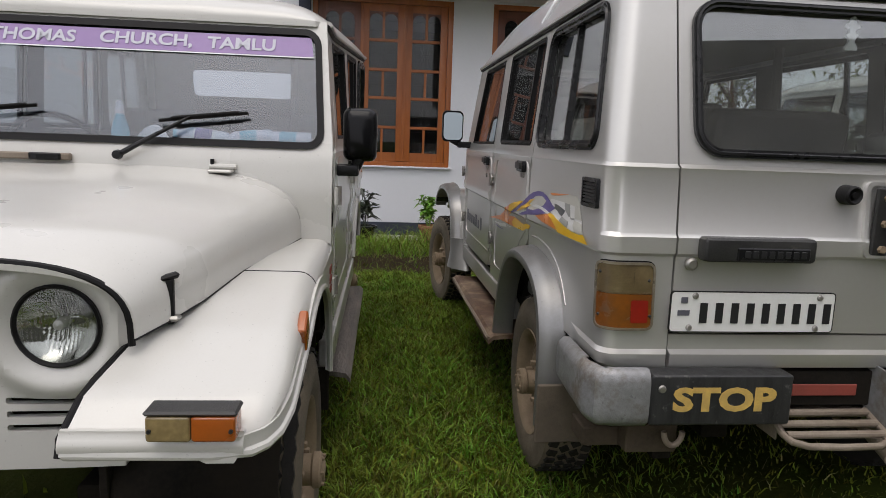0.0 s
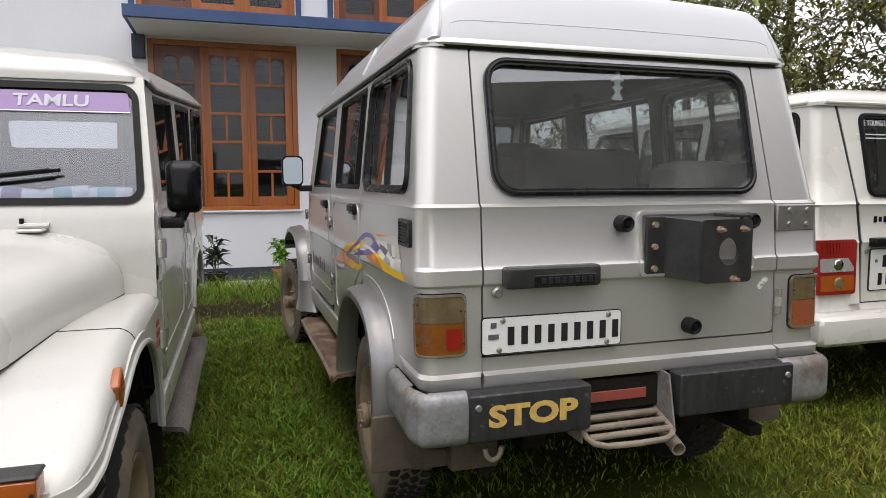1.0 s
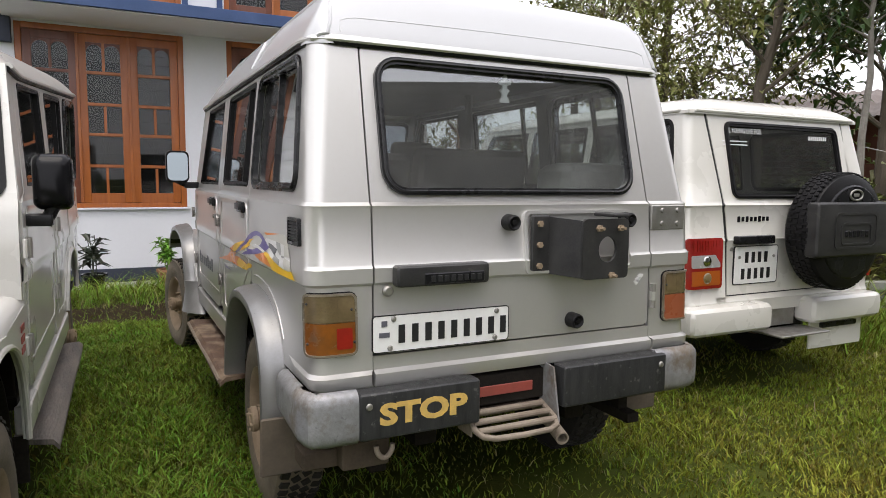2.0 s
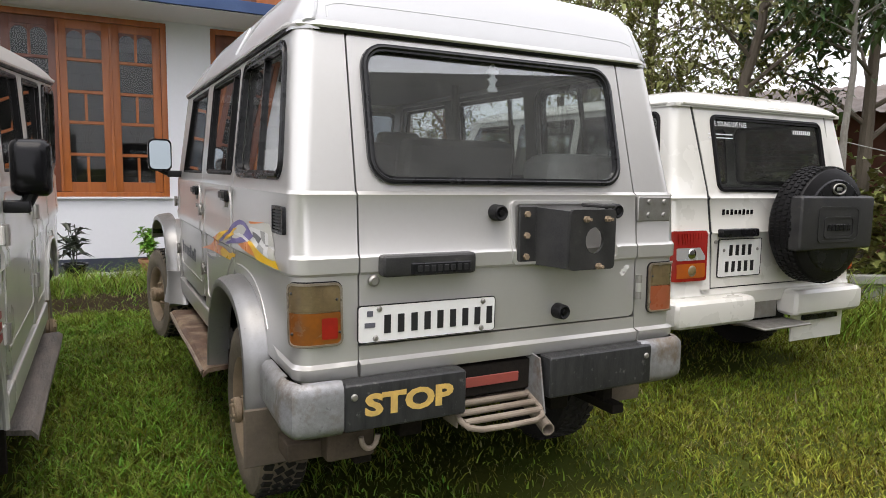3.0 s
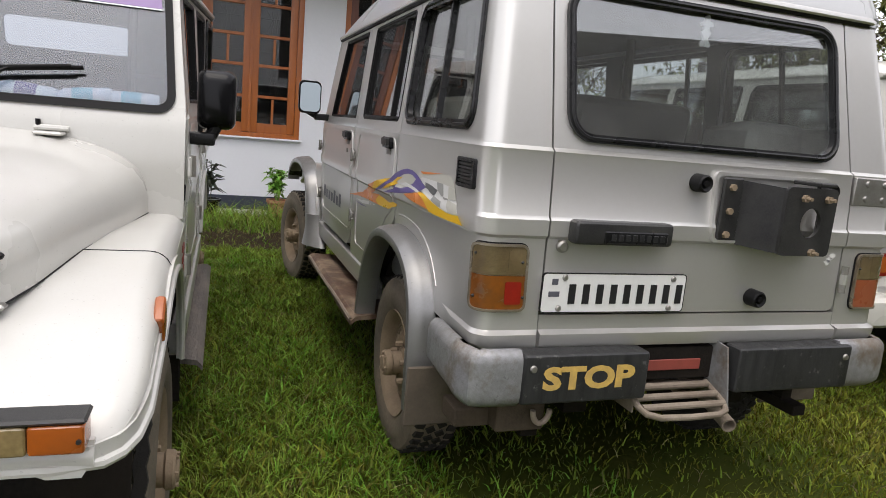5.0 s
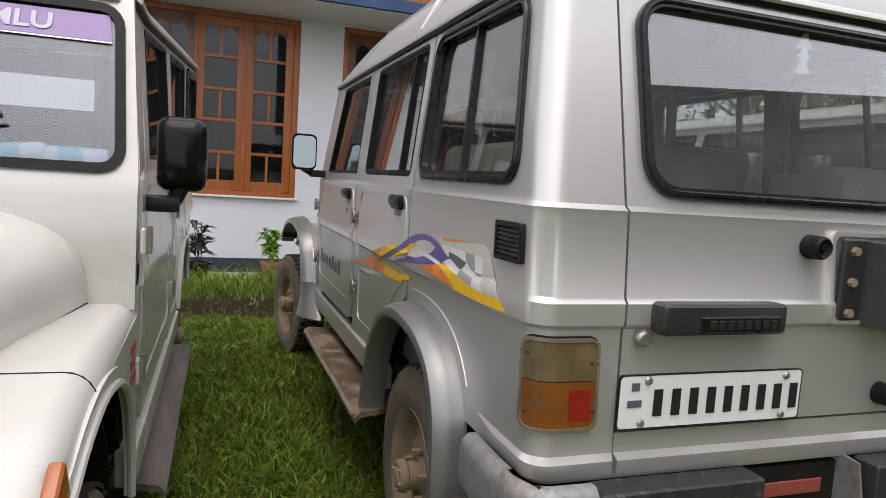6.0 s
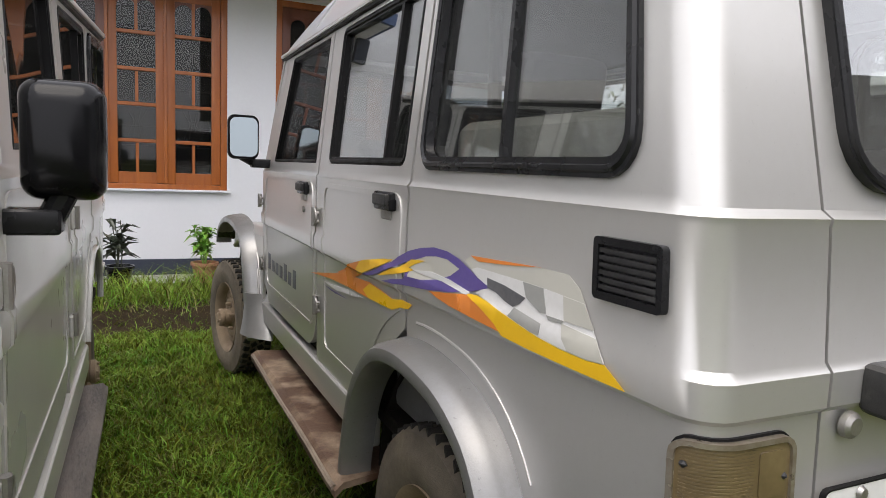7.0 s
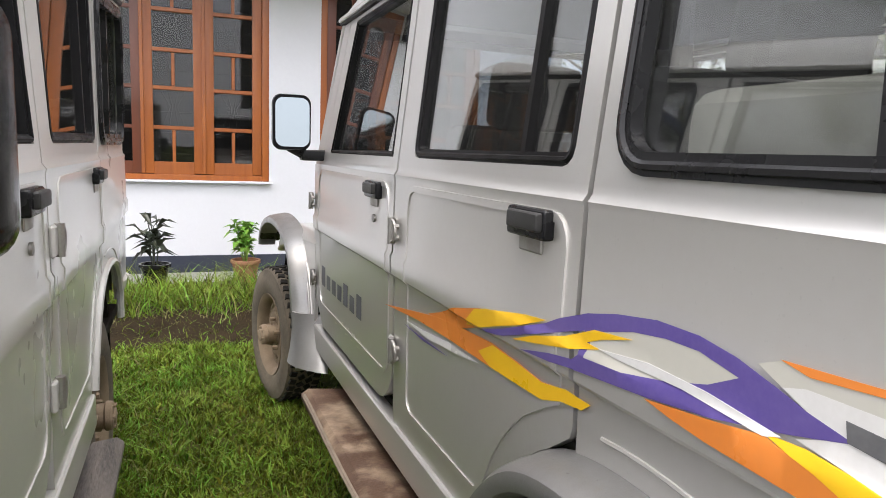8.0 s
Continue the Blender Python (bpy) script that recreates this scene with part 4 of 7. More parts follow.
        bowl.grid(lambda u, v: (0.089 * u * math.cos(2 * math.pi * v), 0.089 * u * math.sin(2 * math.pi * v), -0.05 + 0.054 * u * u + 0.006 * abs(math.sin(0.089 * u * math.cos(2 * math.pi * v) * 330)) * (1 - u)), 20, 120)
        part("reflector", bowl, REFLECTOR, hl, "fluted bright reflector", 20)
        part("bulb", Shape().lathe([(0.0, 0.0), (0.012, -0.004), (0.016, -0.02), (0.012, -0.045)], 16), PALE_LENS, hl)
        lens = Shape()
        lens.grid(lambda u, v: (0.089 * u * math.cos(2 * math.pi * v), 0.089 * u * math.sin(2 * math.pi * v), 0.002 + 0.016 * (1 - u * u) + 0.0022 * abs(math.sin(u * math.cos(2 * math.pi * v) * 26))), 24, 96)
        part("lens", lens, GLASS, hl, "fluted glass headlight lens")
    for s in (-1, 1):
        mk = thing_child("front_indicator", car, pose(s * 0.632, 4.15, 0.80))
        part("cap", Shape().box((0, 0.0, 0.029), (0.162, 0.060, 0.009), 0.004), WORN_PLASTIC, mk, "grey plastic lamp cap")
        part("lens_clear", Shape().box((s * -0.039, 0.0, 0.0), (0.077, 0.058, 0.047), 0.007), SMOKED_LENS, mk, "smoke-yellow lens")
        part("lens_amber", Shape().box((s * 0.039, 0.0, 0.0), (0.077, 0.058, 0.047), 0.007), AMBER, mk, "amber lens")
        part("screw", Shape().tube([(s * 0.07, 0.028, -0.002), (s * 0.07, 0.033, -0.002)], 0.004, 8), INK, mk)
        part("screw", Shape().tube([(s * -0.07, 0.028, -0.002), (s * -0.07, 0.033, -0.002)], 0.004, 8), INK, mk)
        part("side_indicator", Shape().box((s * 0.782, 3.785, 0.868), (0.022, 0.07, 0.075), 0.01, pose(0, 0, 0, -32, 0, 0)), AMBER, car, "amber side repeater")
        lt = thing_child("bonnet_latch", car, pose(s * 0.505, 3.86, 0.908))
        part("strap", Shape().box((0, 0, 0.045), (0.020, 0.016, 0.10), 0.006).box((-s * 0.004, 0.0, 0.098), (0.050, 0.022, 0.013), 0.005, pose(0, 0, 0, 0, 14, 25)).box((-s * 0.026, 0.0, 0.092), (0.014, 0.026, 0.024), 0.005), RUBBER, lt)
        part("foot", Shape().box((0, 0, 0.008), (0.045, 0.03, 0.012), 0.005), STEEL, lt)
        bh = thing_child("bonnet_hinge", car, pose(s * 0.42, 2.985, 1.20))
        part("plate", Shape().box((0, 0.03, -0.008), (0.075, 0.06, 0.01), 0.004), paint, bh)
        part("pin", Shape().tube([(-0.045, 0, 0.006), (0.045, 0, 0.006)], 0.009, 8), paint, bh)
        part("stopper", Shape().tube([(0.035, 0, 0.0), (0.035, 0, 0.03)], 0.007, 8), RUBBER, bh)
        part("chassis_rail", Shape().box((s * 0.33, 2.0, 0.46), (0.09, 3.7, 0.12), 0.01), UNDER, car)
    part("front_bumper", Shape().box((0, 4.20, 0.56), (1.50, 0.09, 0.13), 0.02), paint if not silver else BUMPER_GREY, car)
    # ---- windscreen
    def screen(x, z, d):
        return (x * (1 - max(0, z - 1.26) * 0.10), 2.975 - max(0, z - 1.22) * 0.46 + d, z)
    hole = rrect(-0.757, 1.272, 0.757, gut - 0.03, 0.06, 5)
    part("windscreen_frame", panel([(-0.782, 0.95), (0.782, 0.95), (0.7835, 1.26), (0.778, gut), (-0.778, gut), (-0.7835, 1.26), (-0.782, 0.95 + 0.001)], [hole], screen, us=steps(-0.7, 0.7, 6), vs=(1.0, 1.1, 1.22, 1.26), thick=0.03), paint, car)
    ws = thing_child("windscreen", car, pose(0, 0, 0))
    part("seal", panel(hole, [shrink(hole, 0.024)], screen, us=steps(-0.7, 0.7, 6), thick=0.02, base=0.008), RUBBER, ws, "black rubber windscreen seal")
    pane = part("pane", panel(shrink(hole, 0.02), [], screen, us=steps(-0.7, 0.7, 6), thick=0.003, base=-0.004), GLASS_SCREEN, ws, "windscreen glass")
    pane.visible_shadow = False
    # ---- roof
    hw = lerp_table(side_table(gut), gut) + 0.012
    y0, y1 = lerp_table(rear_table(gut), gut) - 0.015, 2.76

    def roof(u, v, d):
        a, b = -math.cos(math.pi * u), -math.cos(math.pi * v)
        pw = 7 if silver else 9
        hx = max(0.0, 1 - abs(a) ** pw) ** (0.60 if silver else 0.7)
        hy = max(0.0, 1 - abs(b) ** (14 if b < 0 else 7)) ** 0.55
        rib = 0.0 if silver else 0.012 * math.exp(-((abs(a) - 0.35) / 0.12) ** 2) * hy
        inset = 1 - 0.055 * hx * hy * (abs(a) > 0.2)
        front = 0.035 * max(0.0, b) ** 3
        plan = 1 - 0.06 * max(0.0, (abs(b) - 0.9) / 0.1) ** 2
        return (hw * a * plan * inset, (y0 + y1) / 2 + (y1 - y0) / 2 * b * (1 - 0.02 * hx * hy * (b < 0)), gut + (roof_h - front) * hx * hy + rib + d)
    def tall_roof(u, v, d):
        """A boxy raised roof: steep rear face and sides, a front that rises over half a metre, rounded plan corners."""
        px, py = -math.cos(math.pi * u) * hw, -math.cos(math.pi * v) * (y1 - y0) / 2
        r, half = 0.08, (y1 - y0) / 2
        qx, qy = (abs(px) - hw + r) / r, (abs(py) - half + r) / r
        if qx > 0 and qy > 0:
            px = math.copysign(hw - r + r * qx * math.sqrt(1 - qy * qy / 2), px)
            py = math.copysign(half - r + r * qy * math.sqrt(1 - qx * qx / 2), py)
        edge = [max(0.0, hw - abs(-math.cos(math.pi * u) * hw)) / 0.095, max(0.0, half - math.cos(math.pi * v) * half) / 0.085, max(0.0, half + math.cos(math.pi * v) * half) / 0.55]
        k = 0.13
        t = max(0.0, -k * math.log(sum(math.exp(-(e ** 0.85) / k) for e in edge) + math.exp(-1 / k)))
        return (px * (1 - 0.02 * t), (y0 + y1) / 2 + py, gut + (roof_h - 0.02) * t + 0.03 * (1 - (px / hw) ** 2) * t + d)
    if silver:
        roof = tall_roof
        bead = [roof(0.17, v, 0.001) for v in (0.03, 0.045, 0.055)] + [roof(u, 0.062 if 0.2 < u < 0.8 else 0.060, 0.001) for u in steps(0.19, 0.81, 30)] + [roof(0.83, v, 0.001) for v in (0.055, 0.045, 0.03)]
        part("roof_bead", Shape().tube([(x, y + 0.0015, z - 0.001) for x, y, z in bead], 0.003, 6), ROOF_SILVER, car, "raised bead on the roof")
        for s in (-1, 1):
            def lobe(y, d):
                """A point on the roof's steep side, d in from the gutter."""
                u = math.acos(1 - d / hw) / math.pi
                return roof(u if s < 0 else 1 - u, math.acos(-(y - (y0 + y1) / 2) / ((y1 - y0) / 2)) / math.pi, 0.001)
            for ya, yb in ((0.16, 1.10), (1.17, 2.15)):
                line = [lobe(ya, d) for d in steps(0.012, 0.055, 5)] + [lobe(ya + 0.012, 0.066), lobe(ya + 0.035, 0.074)] + [lobe(y, 0.076) for y in steps(ya + 0.06, yb - 0.25, 12)]
                line += [lobe(yb - 0.25 + 0.25 * k, 0.076 - 0.062 * k * k) for k in steps(0.1, 1.0, 9)]
                part("side_bead", Shape().tube(line, 0.006, 6), ROOF_SILVER, car, "raised bead on the roof's side")
    part("roof", Shape().skin(roof, 64 if silver else 44, 72 if silver else 56, 0.02), ROOF_SILVER if silver else paint, car, "raised fibre roof" if silver else "ribbed white roof")
    rim = [(-hw, y) for y in steps(y1 - 0.05, y0 + 0.10, 10)] + [(-hw + 0.02, y0 + 0.03), (-hw + 0.08, y0)] + [(hw - 0.08, y0), (hw - 0.02, y0 + 0.03)] + [(hw, y) for y in steps(y0 + 0.10, y1 - 0.05, 10)]
    part("rain_gutter", Shape().tube([(x, y, gut - 0.002) for x, y in rim], 0.013, 8, flat=0.7), paint, car)
    # black line just below the gutter
    part("gutter_seal", Shape().tube([(x * 0.992, y + 0.006, gut - 0.014) for x, y in rim], 0.010, 6), RUBBER, car)
    part("headliner", Shape().box((0, 1.45, gut + 0.02), (1.36, 2.4, 0.015), 0.003), LINER, car)
    # ---- floor, bulkhead, seats, dashboard
    part("floor_pan", Shape().box((0, 1.55, 0.60), (1.50, 2.80, 0.04), 0.004).box((0, 2.90, 0.80), (1.48, 0.03, 0.42), 0.004), UNDER, car)
    part("dashboard", Shape().box((0, 2.72, 1.16), (1.44, 0.40, 0.22), 0.05), PLASTIC if silver else TRIM, car, "dashboard")
    wheel_m = pose(0.36, 2.42, 1.20, 62, 0, 0)
    sw = thing_child("steering_wheel", car, wheel_m)
    part("rim", Shape().tube([(0.19 * math.cos(a), 0.19 * math.sin(a), 0) for a in (2 * math.pi * i / 32 for i in range(32))], 0.013, 8, True), PLASTIC, sw)
    part("spoke", Shape().box((0, 0, -0.01), (0.36, 0.035, 0.012), 0.004).box((0, -0.09, -0.01), (0.035, 0.18, 0.012), 0.004).lathe([(0, 0.015), (0.04, 0.012), (0.045, -0.02)], 16), PLASTIC, sw)
    for x0 in (-0.62, 0.12):
        seat(car, x0, x0 + 0.5, 1.95, 0.72, 1.37 if silver else 1.27, 10, seats, 0.19 if silver else 0.0)
    seat(car, -0.64, -0.02, 1.10, 0.72, 1.44 if silver else 1.38, 10, seats, 0.17 if silver else 0.0)
    seat(car, 0.02, 0.64, 1.10, 0.72, 1.47 if silver else 1.38, 10, seats)
    for s in (-1, 1):
        part("side_bench", Shape().box((s * 0.50, 0.52, 0.90), (0.40, 0.75, 0.12), 0.04), seats, car)
        part("side_bench_back", Shape().box((s * 0.66, 0.52, 1.19), (0.12, 0.72, 0.46), 0.05), BENCH, car, "worn pale grey bench back")
        if silver and s > 0:
            part("folded_seat", Shape().box((0.53, 0.42, 1.20), (0.34, 0.24, 0.46), 0.085), BENCH, car, "pale grey folded seat")
        part("wheel_box", Shape().box((s * 0.58, 0.70, 0.78), (0.30, 0.95, 0.28), 0.03), TRIM, car)
        part("grab_post", Shape().tube([(s * 0.42, 1.22, 1.2), (s * 0.42, 1.25, gut)], 0.022, 8), TRIM, car, "grey interior post")
    return car, screen


SILVER_PLACE = pose(0.590, 0.0, 0.0, 0, 0, 0)
WHITE_PLACE = pose(-1.726, 3.54, 0.0, 0, 0, 179.0)
silver_car, _ = jeep("silver_jeep", "dusty silver long-wheelbase jeep with orange decals parked on grass", SILVER_PLACE, SILVER, 1.80, 0.22, True)
white_car, white_screen = jeep("white_jeep", "cream-white jeep with a purple windscreen sticker parked on grass", WHITE_PLACE, WHITE, 1.73, 0.150, False)


def raise_rear(ob):
    """The white jeep's locally built top rises and widens towards its rear end."""
    for child in ob.children:
        raise_rear(child)
    if ob.type == 'MESH':
        for v in ob.data.vertices:
            x, y, z = v.co
            if z > 1.29:
                k = max(0.0, min(1.0, (2.45 - y) / 2.45)) * min(1.0, (z - 1.29) / 0.44)
                v.co = (x * (1 + 0.088 * k), y, z + 0.185 * k)


bpy.context.view_layer.update()
raise_rear(white_car)


# ---------------------------------------------------------------- silver jeep: rear end
GUT = 1.80
rear_y = rear_table(GUT)
OX = -0.590          # world x to the jeep's own x


def gate_map(x, z, d):
    return (x, lerp_table(rear_y, z) - d, z)


gate = thing_child("tailgate", silver_car, pose(0, 0, 0))
g_hole = rrect(0.055 + OX, 1.30, 1.097 + OX, 1.755, 0.085, 6)
zz = [0.815] + list(CREASES) + steps(1.35, 1.765, 6)
g_line = [(gate_edge(1, 0.8) - 0.032, 0.792), (gate_edge(1, 0.8) - 0.012, 0.798)] + [(gate_edge(1, z) - 0.006, z) for z in zz] + [(gate_edge(1, 1.78) - 0.014, 1.782), (gate_edge(1, 1.78) - 0.036, 1.787)]
g_line += [(-gate_edge(-1, 1.78) + 0.036, 1.787), (-gate_edge(-1, 1.78) + 0.014, 1.782)] + [(-gate_edge(-1, z) + 0.006, z) for z in zz[::-1]] + [(-gate_edge(-1, 0.8) + 0.012, 0.798), (-gate_edge(-1, 0.8) + 0.032, 0.792)]
part("gate_skin", panel(g_line, [g_hole], gate_map, us=steps(-0.5, 0.5, 6), vs=[0.9] + list(CREASES) + steps(1.35, 1.75, 4), thick=0.03), SILVER, gate)
part("lower_skirt", panel([(-0.5815, 0.69), (0.5715, 0.69), (0.5715, 0.786), (-0.5815, 0.786)], [], gate_map, us=steps(-0.5, 0.5, 6), vs=(0.70, 0.732, 0.742), thick=0.03), SILVER, silver_car)
part("gate_surround", panel([(-0.60, 0.77), (0.60, 0.77), (0.60, GUT), (-0.60, GUT)], [rrect(-0.545, 0.83, 0.535, 1.77, 0.03)], gate_map, vs=list(CREASES) + steps(1.35, 1.75, 4), thick=0.02, base=-0.034), RUBBER, silver_car, "dark gate weather seal")
window_set(gate, g_hole, gate_map, 0.014, GLASS_DUSTY, (), 0.024, 0.004, SEAL_GLOSS)
# raised pressing round the spare-wheel carrier
part("carrier_pressing", panel(rrect(0.575 + OX, 1.02, 1.06 + OX, 1.246, 0.02, 3), [rrect(0.587 + OX, 1.032, 1.048 + OX, 1.234, 0.016, 3)], gate_map, vs=CREASES, thick=0.012, base=0.012), SILVER, gate, "raised pressing round the wheel carrier")
hd = thing_child("gate_handle", gate, pose(0.238 + OX, -0.012, 1.04))
part("shell", Shape().box((0, 0, 0.004), (0.335, 0.055, 0.07), 0.016), WORN_PLASTIC, hd, "black moulded handle shell")
part("badge_recess", Shape().box((0.035, -0.024, -0.006), (0.22, 0.014, 0.038), 0.004), PLASTIC, hd)
for i in range(8):
    part("badge_bar", Shape().box((-0.045 + i * 0.024, -0.032, -0.006), (0.016, 0.003, 0.020), 0.001), INK, hd)
part("gate_lock", Shape().lathe([(0.0, 0.014), (0.012, 0.014), (0.018, 0.009), (0.019, 0.0)], 16, pose(0.057 + OX, 0.014, 0.995, 90, 0, 0)), STEEL, gate)
for x, z in ((0.513, 1.206), (1.032, 1.207), (0.786, 0.842)):
    kb = thing_child("rubber_stop", gate, pose(x + OX, lerp_table(rear_y, z), z, 90, 0, 0))
    part("buffer", Shape().lathe([(0.0, 0.048), (0.010, 0.048), (0.011, 0.040), (0.022, 0.048), (0.027, 0.042), (0.029, 0.0)], 20), RUBBER, kb)
    part("screw", Shape().lathe([(0.0, 0.044), (0.008, 0.044), (0.008, 0.036)], 8), STEEL, kb)
# spare-wheel carrier
ca = thing_child("spare_wheel_carrier", gate, pose(OX, 0, 0))
part("base_plate", Shape().box((0.635, 0.008, 1.128), (0.075, 0.014, 0.205), 0.005), WORN_PLASTIC, ca, "black steel base plate")
for x0, x1 in ((0.665, 0.725), (1.005, 0.905)):
    arm = Shape().add([(x0, 0.012, 1.02), (x0, 0.012, 1.225), (x1, -0.135, 1.215), (x1, -0.135, 1.015), (x0 + 0.006, 0.016, 1.02), (x0 + 0.006, 0.016, 1.225), (x1 + 0.006, -0.13, 1.215), (x1 + 0.006, -0.13, 1.015)],
            [(0, 1, 2, 3), (7, 6, 5, 4), (0, 4, 5, 1), (1, 5, 6, 2), (2, 6, 7, 3), (3, 7, 4, 0)])
    part("arm", arm, WORN_PLASTIC, ca, "black pressed-steel arm", 20)
hole = [(0.822 + 0.040 * math.cos(2 * math.pi * i / 20), 1.115 + 0.046 * math.sin(2 * math.pi * i / 20)) for i in range(20)]
part("face_plate", panel(rrect(0.715, 1.012, 0.915, 1.222, 0.016, 3), [hole], lambda x, z, d: (x, -0.135 - d, z), thick=0.012), WORN_PLASTIC, ca, "black face plate with a round hole")
part("tab", Shape().box((0.895, -0.06, 1.232), (0.07, 0.11, 0.012), 0.003), WORN_PLASTIC, ca)
for x, z in ((0.775, 1.19), (0.868, 1.19), (0.835, 1.025)):
    part("stud", Shape().lathe([(0.0, 0.03), (0.006, 0.03), (0.006, 0.012), (0.012, 0.012), (0.012, 0.0)], 6, pose(x, -0.14, z, 90, 0, 0)), RIM, ca, "rusty wheel stud")
for z in (1.05, 1.125, 1.20):
    part("bolt", Shape().lathe([(0.0, 0.012), (0.011, 0.012), (0.012, 0.0)], 6, pose(0.628, 0.002, z, 90, 0, 0)), RIM, ca, "rusty bolt head")
# hinges
hg = thing_child("gate_hinge", silver_car, pose(OX, 0, 0))
part("plate", Shape().box((1.262, 0.028, 1.212), (0.155, 0.012, 0.098), 0.004).box((1.178, 0.028, 1.212), (0.03, 0.02, 0.098), 0.006), STEEL, hg, "bright steel hinge plate")
for x in (1.222, 1.302):
    for z in (1.188, 1.24):
        part("bolt", Shape().lathe([(0.0, 0.01), (0.009, 0.009), (0.012, 0.0)], 12, pose(x, 0.024, z, 90, 0, 0)), STEEL, hg)
hg2 = thing_child("lower_hinge", silver_car, pose(OX, 0, 0))
part("barrel", Shape().tube([(1.168, 0.0, 0.86), (1.168, 0.0, 0.955)], 0.012, 10), STEEL, hg2)
part("ring", Shape().tube([(1.168, 0.0, 0.89), (1.168, 0.0, 0.925)], 0.0135, 10), SILVER, hg2)
# scratch of missing paint and chrome ornament behind the glass
sc = Shape()
for a, b in ((0.0, 0.0), (0.012, 0.012), (-0.008, -0.01)):
    sc.add([(1.103 + OX + a + 0.013 * math.cos(t) * (1 + 0.4 * math.sin(3 * t)), 0.0155, 0.973 + b + 0.011 * math.sin(t)) for t in (2 * math.pi * i / 9 for i in range(9))], [tuple(range(9))])
part("paint_chip", sc, PLATE, gate, "chipped pale paint", 0)
orn = thing_child("hanging_ornament", silver_car, pose(0.572 + OX, 0.162, 1.680) @ Matrix.Scale(0.88, 4))
doll = [(0.0, 0.060), (0.010, 0.052), (0.009, 0.038), (0.026, 0.030), (0.028, 0.020), (0.012, 0.018), (0.010, 0.004), (0.024, -0.004), (0.014, -0.014), (0.010, -0.026), (0.024, -0.046), (0.022, -0.054)]
doll += [(-x, z) for x, z in doll[::-1][:-1]]
part("figure", panel(doll, [], lambda x, z, d: (x, -d, z), thick=0.010), STICKER_WHITE, orn, "small white paper ornament")
part("string", Shape().tube([(0, 0, 0.06), (0, 0.02, 0.12)], 0.0012, 5), INK, orn)
# number plate, its characters as plain bars
npl = thing_child("number_plate", silver_car, pose(OX, -0.006, 0))
part("plate", panel(rrect(0.0, 0.801, 0.5, 0.917, 0.010, 3), [], lambda x, z, d: (x, -d, z), thick=0.006), PLATE, npl, "white number plate")
part("plate_frame", panel(rrect(-0.0022, 0.7988, 0.5022, 0.9192, 0.011, 3), [rrect(0.0, 0.801, 0.5, 0.917, 0.010, 3)], lambda x, z, d: (x, -d, z), thick=0.008, base=0.001), RUBBER, npl, "black plate frame")
for i in range(9):
    part("character_bar", Shape().box((0.098 + 0.0475 * i, -0.002, 0.856), (0.023, 0.002, 0.060), 0.0005), INK, npl, "black character bar")
part("small_bar", Shape().box((0.038, -0.002, 0.856), (0.036, 0.0015, 0.016), 0.0004), GREY_INK, npl)
part("small_bar", Shape().box((0.038, -0.002, 0.893), (0.02, 0.0015, 0.018), 0.0004), GREY_INK, npl)
for x, z in ((0.07, 0.906), (0.452, 0.904), (0.058, 0.812), (0.447, 0.812)):
    part("screw", Shape().lathe([(0.0, 0.007), (0.007, 0.006), (0.010, 0.0)], 10, pose(x, -0.001, z, 90, 0, 0)), STEEL, npl)

# ---- tail lamps
for s in (-1, 1):
    fm = side_map(s, GUT)
    tl = thing_child("tail_lamp", silver_car, pose(0, 0, 0))
    faded = s > 0
    u0, u1 = (-0.124, 0.045)
    loop = rrect(u0, 0.800, u1, 0.997, 0.022, 4)
    us = steps(-0.04, 0.05, 8)
    part("bezel", panel(loop, [shrink(loop, 0.007)], fm, us=us, thick=0.03, base=0.0145), LAMP_BEZEL, tl, "tarnished lamp bezel")
    part("gasket", panel(shrink(loop, -0.0035), [shrink(loop, 0.001)], fm, us=us, thick=0.01, base=0.0045), RUBBER, tl, "black lamp gasket")
    zi = 0.907
    part("clear_lens", panel([(u0 + 0.007, zi), (u1 - 0.007, zi), (u1 - 0.007, 0.990), (u0 + 0.007, 0.990)], [], fm, us=us, thick=0.02, base=0.0105), CLEAR_LENS, tl, "yellowed clear lens")
    part("amber_lens", panel([(u0 + 0.007, 0.807), (u1 - 0.007, 0.807), (u1 - 0.007, zi - 0.002), (u0 + 0.007, zi - 0.002)], [], fm, us=us, thick=0.02, base=0.011), FADED_RED if faded else AMBER_BROWN, tl, "faded orange lens")
    if not faded:
        part("red_lens", panel(rrect(u0 + 0.017, 0.822, u0 + 0.068, 0.888, 0.005, 2), [], fm, thick=0.02, base=0.0130), RED_LENS, tl, "red brake lens")
    part("reverse_lens", panel(rrect(u0 + 0.017, 0.921, u0 + 0.062, 0.980, 0.005, 2), [], fm, thick=0.02, base=0.0122), CLEAR_LENS, tl, "clear reversing lens")
    ribs = Shape()
    for z in steps(zi + 0.006, 0.984, 16):
        panel([(u0 + 0.07, z - 0.0012), (u1 - 0.012, z - 0.0012), (u1 - 0.012, z + 0.0012), (u0 + 0.07, z + 0.0012)], [], fm, us=us, thick=0.004, base=0.0115, shape=ribs)
    part("lens_rib", ribs, CLEAR_LENS, tl, "fine lens ribs")
    for u, z in ((u1 - 0.016, 0.965), (u0 + 0.018, 0.945), (u1 - 0.016, 0.84), (u0 + 0.010, 0.842)):
        x, y, zz = fm(u, z, 0.010)
        part("screw", Shape().box((x, y, zz), (0.010, 0.012, 0.010), 0.004), INK, tl)

